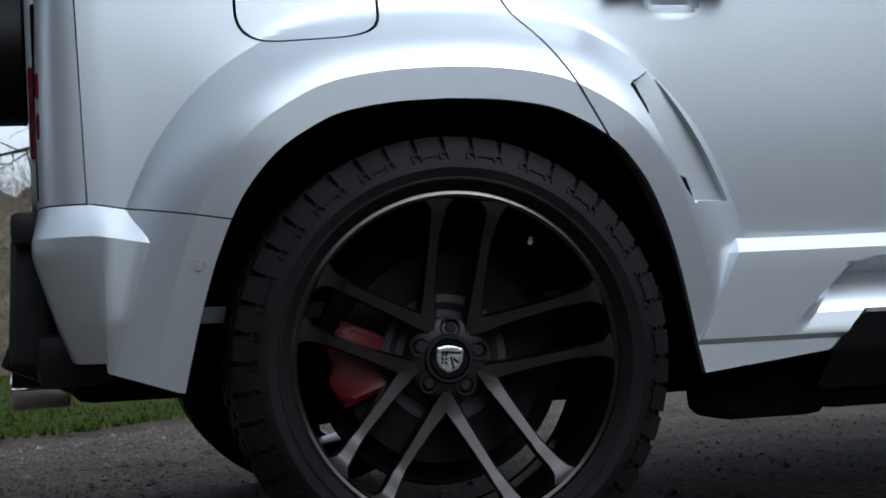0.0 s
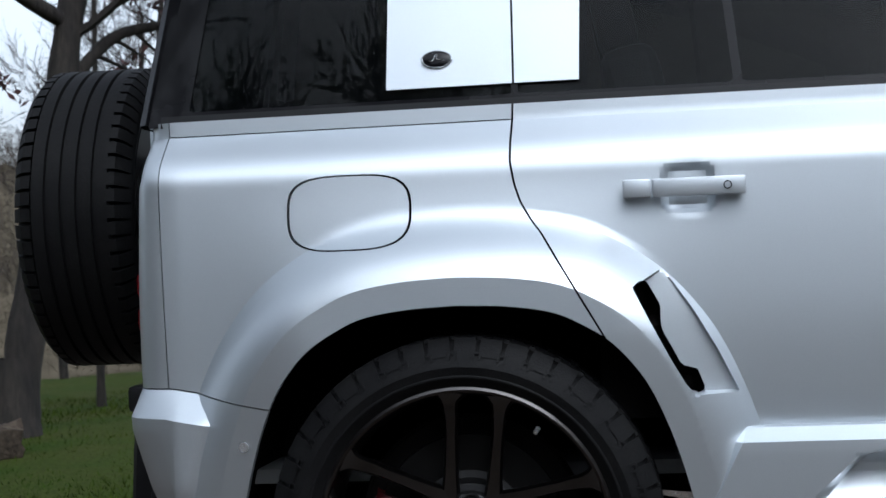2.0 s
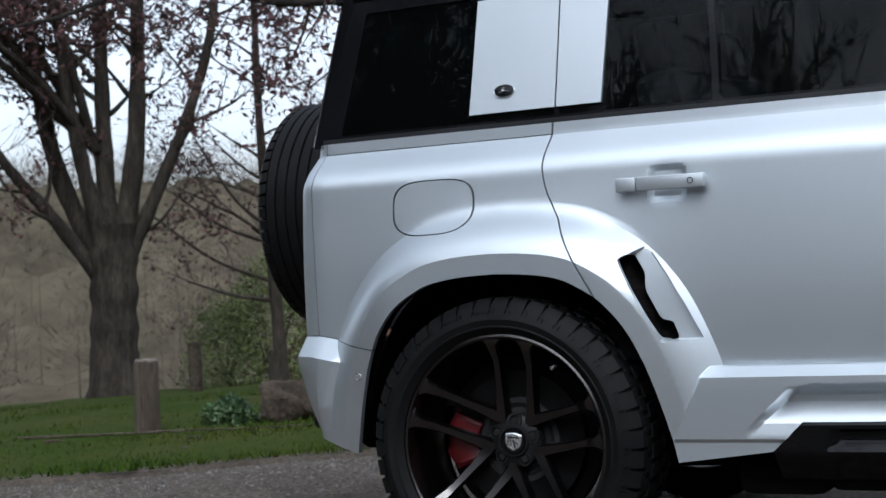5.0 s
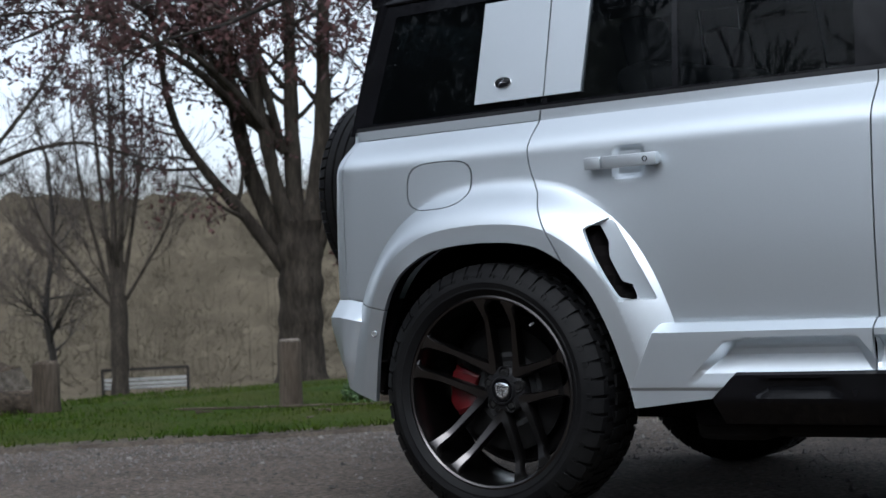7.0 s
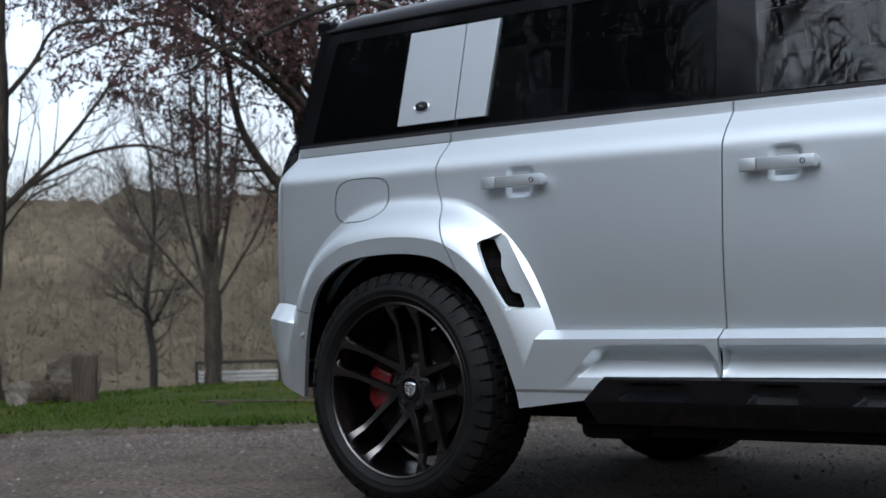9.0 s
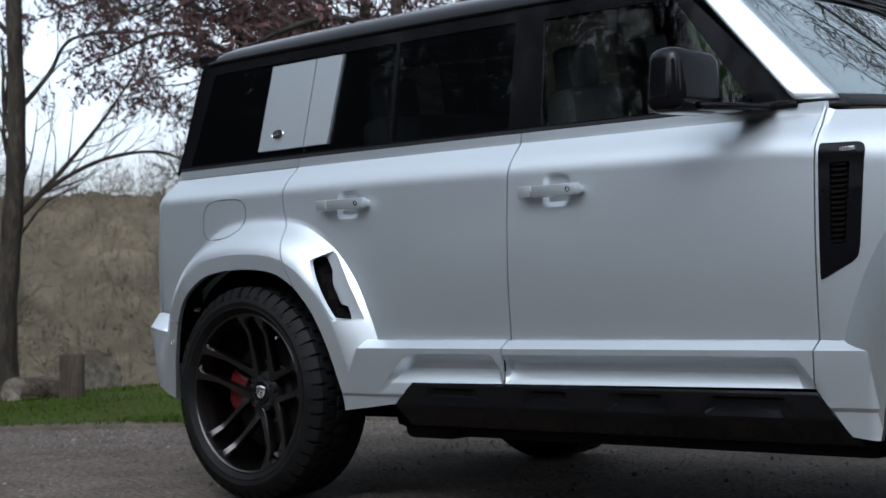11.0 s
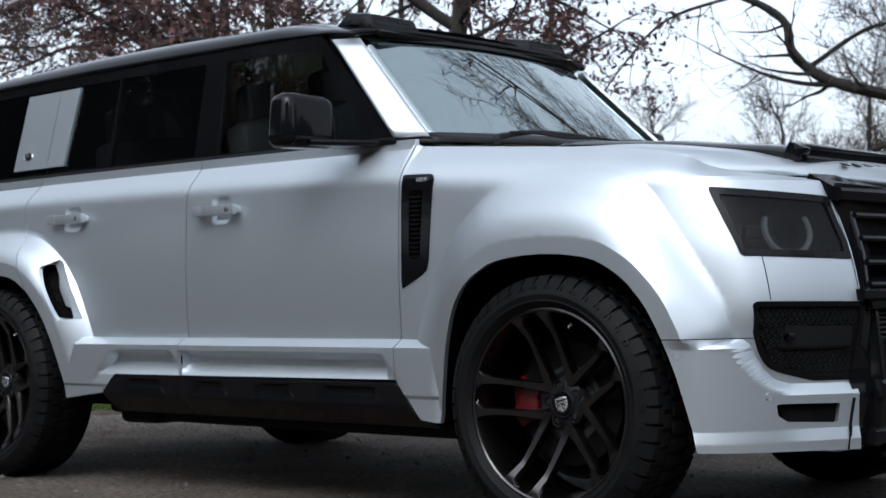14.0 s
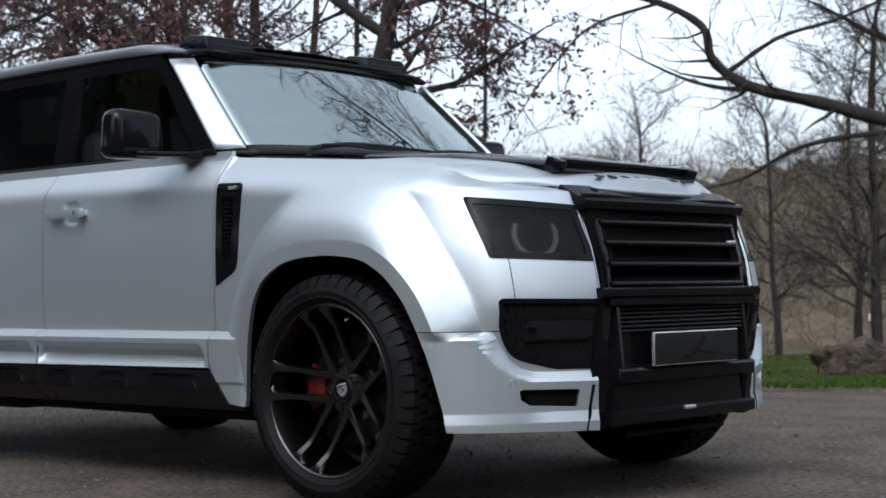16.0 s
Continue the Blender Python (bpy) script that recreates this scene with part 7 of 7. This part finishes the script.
# trees across the road, which the glass and the paint reflect
def reflected_trees():
    kinds = []
    for k, seed in enumerate((101, 102, 103)):
        t = Boughs(seed, leaf=0.0, spread=0.85, rise=0.07, bend=0.18, thin=0.014)
        t.stem([(0, 0, -0.3), (0.1, 0, 1.6), (0.05, 0.1, 3.0)], 0.34, 0.30, 1.0, 0, 0, 0)
        for j in range(8):
            a = j * 0.79 + k
            c, s = math.cos(a), math.sin(a)
            o = 0.7 + 0.5 * (j % 3)
            t.stem([(0.05, 0.05, 2.6), (1.2 * c * o, 1.2 * s * o, 4.8), (2.4 * c * o, 2.4 * s * o, 7.2), (3.0 * c * o, 3.0 * s * o, 10.5)], 0.16, 0.05, 0.2, 14, 2.8, 2)
        kinds.append(t.build("tree", "bare broad tree across the road", DARKBARK))
    rng = random.Random(9)
    spots = [(-8.2, -16.5), (-14, -22), (22, -24), (30, -14), (-20, -15), (-13, -12.5), (-24, -9), (-26, -18), (-18, -10), (34, 3), (-15.5, -16.5), (-19, -20.5), (-22, -6), (-28, -3)]
    for k, (x, y) in enumerate(spots):
        m = pose(x, y, 0, 0, 0, rng.uniform(0, 360))
        if k < 3:
            kinds[k].matrix_world = m
        else:
            copy_thing(kinds[k % 3], m)
    group = "trees across the road"
    for ob in list(bpy.data.objects):
        if ob.parent is None and ob.get("label") == "bare broad tree across the road":
            ob["group"] = group


reflected_trees()


def reflection_belt():
    """A dense belt of bare twigs out of view, added to darken the paint's reflections."""
    rng = random.Random(33)
    vs, fs = [], []
    for _ in range(56000):
        a = radians(rng.uniform(165, 385))
        r = rng.uniform(19, 27)
        x, y = 3 + r * math.cos(a), r * math.sin(a)
        g = math.degrees(a)
        # height by bearing sets how dark the doors and nose reflect
        tall = 0.7 + 4.9 * float(smooth_step(222, 256, g)) + 9.0 * float(smooth_step(279, 296, g) - smooth_step(303, 320, g)) + 1.4 * noise.noise((x * 0.12, y * 0.12, 2)) + 1.0 * noise.noise((x * 0.4, y * 0.4, 6))
        h = tall * rng.random() ** 0.85
        p = Vector((x, y, h - 0.3))
        q = Vector((rng.uniform(-1, 1), rng.uniform(-1, 1), rng.uniform(0.0, 1.6))) * rng.uniform(0.4, 1.1)
        w = q.cross(Vector((x, y, 0.1))).normalized() * rng.uniform(0.05, 0.16)
        o = len(vs)
        vs += [p - w, p + w, p + q]
        fs.append((o, o + 1, o + 2))
    ob = mesh_object("unseen_dark_belt", vs, fs, TWIG, smooth=False)
    tagged(ob, "unseen belt of bare twigs added to darken the paint's reflections", "woodland", kind="stuff")


reflection_belt()


# ---- posts, logs, bench, rock, shrubs ----
def post(x, y, h, r, label, lean=(0, 0), pale=True, seed=1, wood=POSTWOOD):
    rng = random.Random(seed)
    z = float(ground_height(x, y))
    prof = [(r * 1.06, -0.1), (r * 1.05, 0.02), (r, h * 0.5), (r * 0.99, h - 0.012), (r * 0.93, h)]
    v, f = lathe(prof, 18, "z")
    v = [(p[0] * (1 + 0.05 * math.sin(4 * math.atan2(p[1], p[0]) + seed)) + lean[0] * p[2], p[1] * (1 + 0.04 * math.cos(3 * math.atan2(p[1], p[0]))) + lean[1] * p[2], p[2]) for p in v]
    f = list(f)
    body = mesh_object("wooden_post", [(p[0] + x, p[1] + y, p[2] + z) for p in v], f, wood, angle=45)
    ring = [(math.cos(2 * math.pi * k / 18), math.sin(2 * math.pi * k / 18)) for k in range(18)]
    v = [(x + lean[0] * h + c * r * 0.94, y + lean[1] * h + s * r * 0.94, z + h - 0.006) for c, s in ring] + [(x + lean[0] * h + c * r * 0.8, y + lean[1] * h + s * r * 0.8, z + h + rng.uniform(0.0, 0.018)) for c, s in ring] + [(x + lean[0] * h, y + lean[1] * h, z + h + 0.012)]
    f = [(k, (k + 1) % 18, 18 + (k + 1) % 18, 18 + k) for k in range(18)] + [(18 + k, 18 + (k + 1) % 18, 36) for k in range(18)]
    mesh_object("post_top", v, f, ENDWOOD if pale else wood, body, angle=60)
    tagged(body, label, "post", group="posts along the grass")


post(-3.98, 2.78, 0.455, 0.074, "weathered wooden post with a pale split top", (0.01, 0), True, 1)
post(-5.5, 2.1, 0.37, 0.093, "short weathered wooden post on the grass", (0.02, 0.01), False, 2)
post(-2.94, 3.24, 0.47, 0.080, "brown wooden post on the grass", (0, 0.01), False, 3)
post(-6.95, 7.54, 0.50, 0.060, "slim dark wooden post by the trees", (0, 0), False, 4, LOGWOOD)


def log(name, label, x, y, length, r, yaw, seed, tilt=0.0, rough=0.12):
    rng = random.Random(seed)
    z = float(ground_height(x, y)) + r * 0.86
    rows, ns = 14, 18
    vs, fs = [], []
    for k in range(rows):
        s = (k / (rows - 1) - 0.5) * length
        for i in range(ns):
            a = 2 * math.pi * i / ns
            q = r * (1 + rough * noise.noise((s * 4 + seed, math.cos(a) * 1.6, math.sin(a) * 1.6)) + rough * 0.8 * noise.noise((s * 11, math.cos(a) * 5, math.sin(a) * 5 + seed)))
            vs.append(Vector((s + (rng.uniform(-0.012, 0.012) if k in (0, rows - 1) else 0), q * math.cos(a), q * math.sin(a))))
    for k in range(rows - 1):
        for i in range(ns):
            j = (i + 1) % ns
            fs.append((k * ns + i, k * ns + j, (k + 1) * ns + j, (k + 1) * ns + i))
    m = Matrix.Translation((x, y, z)) @ Euler((0, tilt, radians(yaw))).to_matrix().to_4x4()
    body = mesh_object(name, [m @ v for v in vs], fs, LOGWOOD, angle=50)
    for e, k in ((-1, 0), (1, rows - 1)):
        ring = [vs[k * ns + i] for i in range(ns)]
        c = sum(ring, Vector()) / ns
        inner = [c + (p - c) * 0.55 + Vector((e * rng.uniform(-0.02, 0.012), 0, 0)) for p in ring]
        v = [m @ p for p in ring + inner + [c + Vector((e * -0.02, 0, 0))]]
        f = [(i, (i + 1) % ns, ns + (i + 1) % ns, ns + i) for i in range(ns)] + [(ns + i, ns + (i + 1) % ns, 2 * ns) for i in range(ns)]
        mesh_object("cut_end", v, f, ENDWOOD, body, angle=60)
    tagged(body, label, "log")


log("fallen_log", "rough brown fallen log lying on the grass", -3.22, 3.70, 0.95, 0.125, 30, 5, 0.05, 0.5)
log("cut_log", "weathered log lying on the grass", -5.92, 2.16, 0.34, 0.105, 44, 6)
log("cut_log", "weathered log lying with its end to the road", -6.1, 2.04, 0.24, 0.110, -48, 7)
log("log_round", "thick round log lying beyond the post", -10.4, 5.85, 0.42, 0.25, -30, 8, 0.02, 0.35)


def rock(x, y, size, seed, label):
    bm = bmesh.new()
    bmesh.ops.create_icosphere(bm, subdivisions=4, radius=1)
    for v in bm.verts:
        p = v.co.copy()
        k = 1 + 0.35 * noise.noise(p * 1.3 + Vector((seed, 0, 0))) + 0.14 * noise.noise(p * 4 + Vector((0, seed, 0)))
        v.co = Vector((p.x * size[0] * k, p.y * size[1] * k, p.z * size[2] * k))
    bmesh.ops.transform(bm, matrix=Matrix.Translation((x, y, float(ground_height(x, y)) + size[2] * 0.55)) @ Euler((0, 0, 0.7)).to_matrix().to_4x4(), verts=bm.verts)
    ob = part("stump_log", bm, LOGWOOD, None)
    tagged(ob, label, "log")


rock(1.0, 6.55, (0.34, 0.22, 0.20), 3, "big rough brown log lying on the lawn edge")
rock(1.75, 7.3, (0.38, 0.24, 0.20), 9, "second rough log lying on the lawn edge")


def shrub(x, y, r, h, seed, mat, label, n=1500, size=0.022, stems=10):
    rng = random.Random(seed)
    z = float(ground_height(x, y))
    wood, leaves = [], []
    for _ in range(stems):
        a, out = rng.uniform(0, 6.283), rng.uniform(0.2, 0.9) * r
        wood.append(tube([(x, y, z), (x + out * 0.4 * math.cos(a), y + out * 0.4 * math.sin(a), z + h * 0.5), (x + out * math.cos(a), y + out * math.sin(a), z + h * rng.uniform(0.6, 1.0))], [0.012, 0.008, 0.003], 5, False))
    for _ in range(n):
        a, e = rng.uniform(0, 6.283), rng.uniform(0, 1)
        q = r * (0.35 + 0.65 * rng.random() ** 0.5) * (1 + 0.35 * noise.noise((math.cos(a) * 2, math.sin(a) * 2, e * 3 + seed)))
        k = math.sqrt(max(0, 1 - e * e))
        p = Vector((x + q * k * math.cos(a), y + q * k * math.sin(a), z + h * e * (0.5 + 0.5 * q / r)))
        d = Vector((rng.uniform(-1, 1), rng.uniform(-1, 1), rng.uniform(-0.4, 1))).normalized()
        s = size * rng.uniform(0.6, 1.4)
        w = d.cross(Vector((rng.uniform(-1, 1), rng.uniform(-1, 1), 0.3))).normalized() * s * 0.5
        leaves.append(([p, p + d * s + w, p + d * s * 2, p + d * s - w], [(0, 1, 2, 3)]))
    v, f = joined(wood)
    top = mesh_object("shrub", v, f, TWIG)
    v, f = joined(leaves)
    tagged(mesh_object("foliage", v, f, mat, top, smooth=False), kind="stuff")
    tagged(top, label, "shrub")


shrub(-3.75, 3.3, 0.17, 0.20, 1, DARKLEAF, "small dark green plant beside the log", 900, 0.020)
shrub(-8.3, 11.0, 0.75, 1.55, 2, GREENLEAF, "fresh green shrub behind the slender tree", 7500, 0.021)
shrub(-8.9, 11.0, 0.60, 1.15, 3, GREENLEAF, "low fresh green shrub behind the slender tree", 4500, 0.021)
shrub(-7.75, 11.75, 0.75, 0.95, 4, BRACKEN, "clump of dead russet bracken beyond the grass", 6000, 0.018)
shrub(-7.2, 12.3, 0.80, 0.80, 5, BRACKEN, "wide clump of dead russet bracken beyond the grass", 5500, 0.018)

def bench():
    """A slatted bench standing with its back to the road: dark ends and rails, pale slats."""
    x, y = -24.6, 22.0
    top = empty("bench", pose(x, y, float(ground_height(x, y)), 0, 0, 44))
    tagged(top, "dark-framed park bench with pale slats under the far tree", "bench")
    part("top_rail", box_bm((0, -0.06, 0.86), (2.0, 0.05, 0.07), 0.008), DARKBARK, top)
    for z, yy in ((0.62, -0.02), (0.52, 0.0)):
        part("back_slat", box_bm((0, yy, z), (1.94, 0.03, 0.07), 0.008), SLATWOOD, top)
    for k in range(4):
        part("seat_slat", box_bm((0, 0.08 + k * 0.11, 0.42), (1.94, 0.09, 0.04), 0.006), SLATWOOD, top)
    for s in (-0.98, 0.98):
        part("bench_end", box_bm((s, -0.03, 0.44), (0.07, 0.07, 0.90), 0.008), DARKBARK, top)
        part("bench_leg", box_bm((s, 0.42, 0.22), (0.07, 0.07, 0.46), 0.008), DARKBARK, top)
        part("arm_rest", box_bm((s, 0.2, 0.64), (0.07, 0.5, 0.04), 0.008), DARKBARK, top)


bench()


def notice():
    top = empty("notice_board", pose(-11.06, 30.0, -1.4, 0, 0, 30))
    tagged(top, "small white notice board at the wood's edge", "sign")
    part("board", box_bm((0, 0, 1.34), (0.27, 0.02, 0.16), 0.006), WHITESIGN, top)
    part("stake", box_bm((0, 0.03, 0.6), (0.05, 0.04, 1.5), 0.008), POSTWOOD, top)


notice()


def fallen_stick(points, r, label):
    v, f = tube(limb_line([(x, y, float(ground_height(x, y)) + 0.05) for x, y in points], 5), list(np.linspace(r, r * 0.4, 5 * (len(points) - 1) + 1)), 6)
    tagged(mesh_object("fallen_stick", v, f, POSTWOOD), label, "stick")


fallen_stick([(-4.6, 2.35), (-4.1, 2.55), (-3.75, 2.75), (-3.3, 2.9), (-3.05, 3.1)], 0.009, "thin fallen branch on the grass")
for k, (x, y) in enumerate(((-5.1, 1.6), (-4.2, 2.2), (-3.4, 2.4), (-5.9, 2.0), (-2.6, 2.9), (-3.1, 1.9), (-5.5, 2.8))):
    rng = random.Random(k)
    d = rng.uniform(0, 3.1)
    pts = [(x - 0.05 * math.cos(d), y - 0.05 * math.sin(d)), (x, y + 0.008), (x + 0.06 * math.cos(d), y + 0.06 * math.sin(d))]
    fallen_stick(pts, 0.011, "pale chip of wood on the grass")
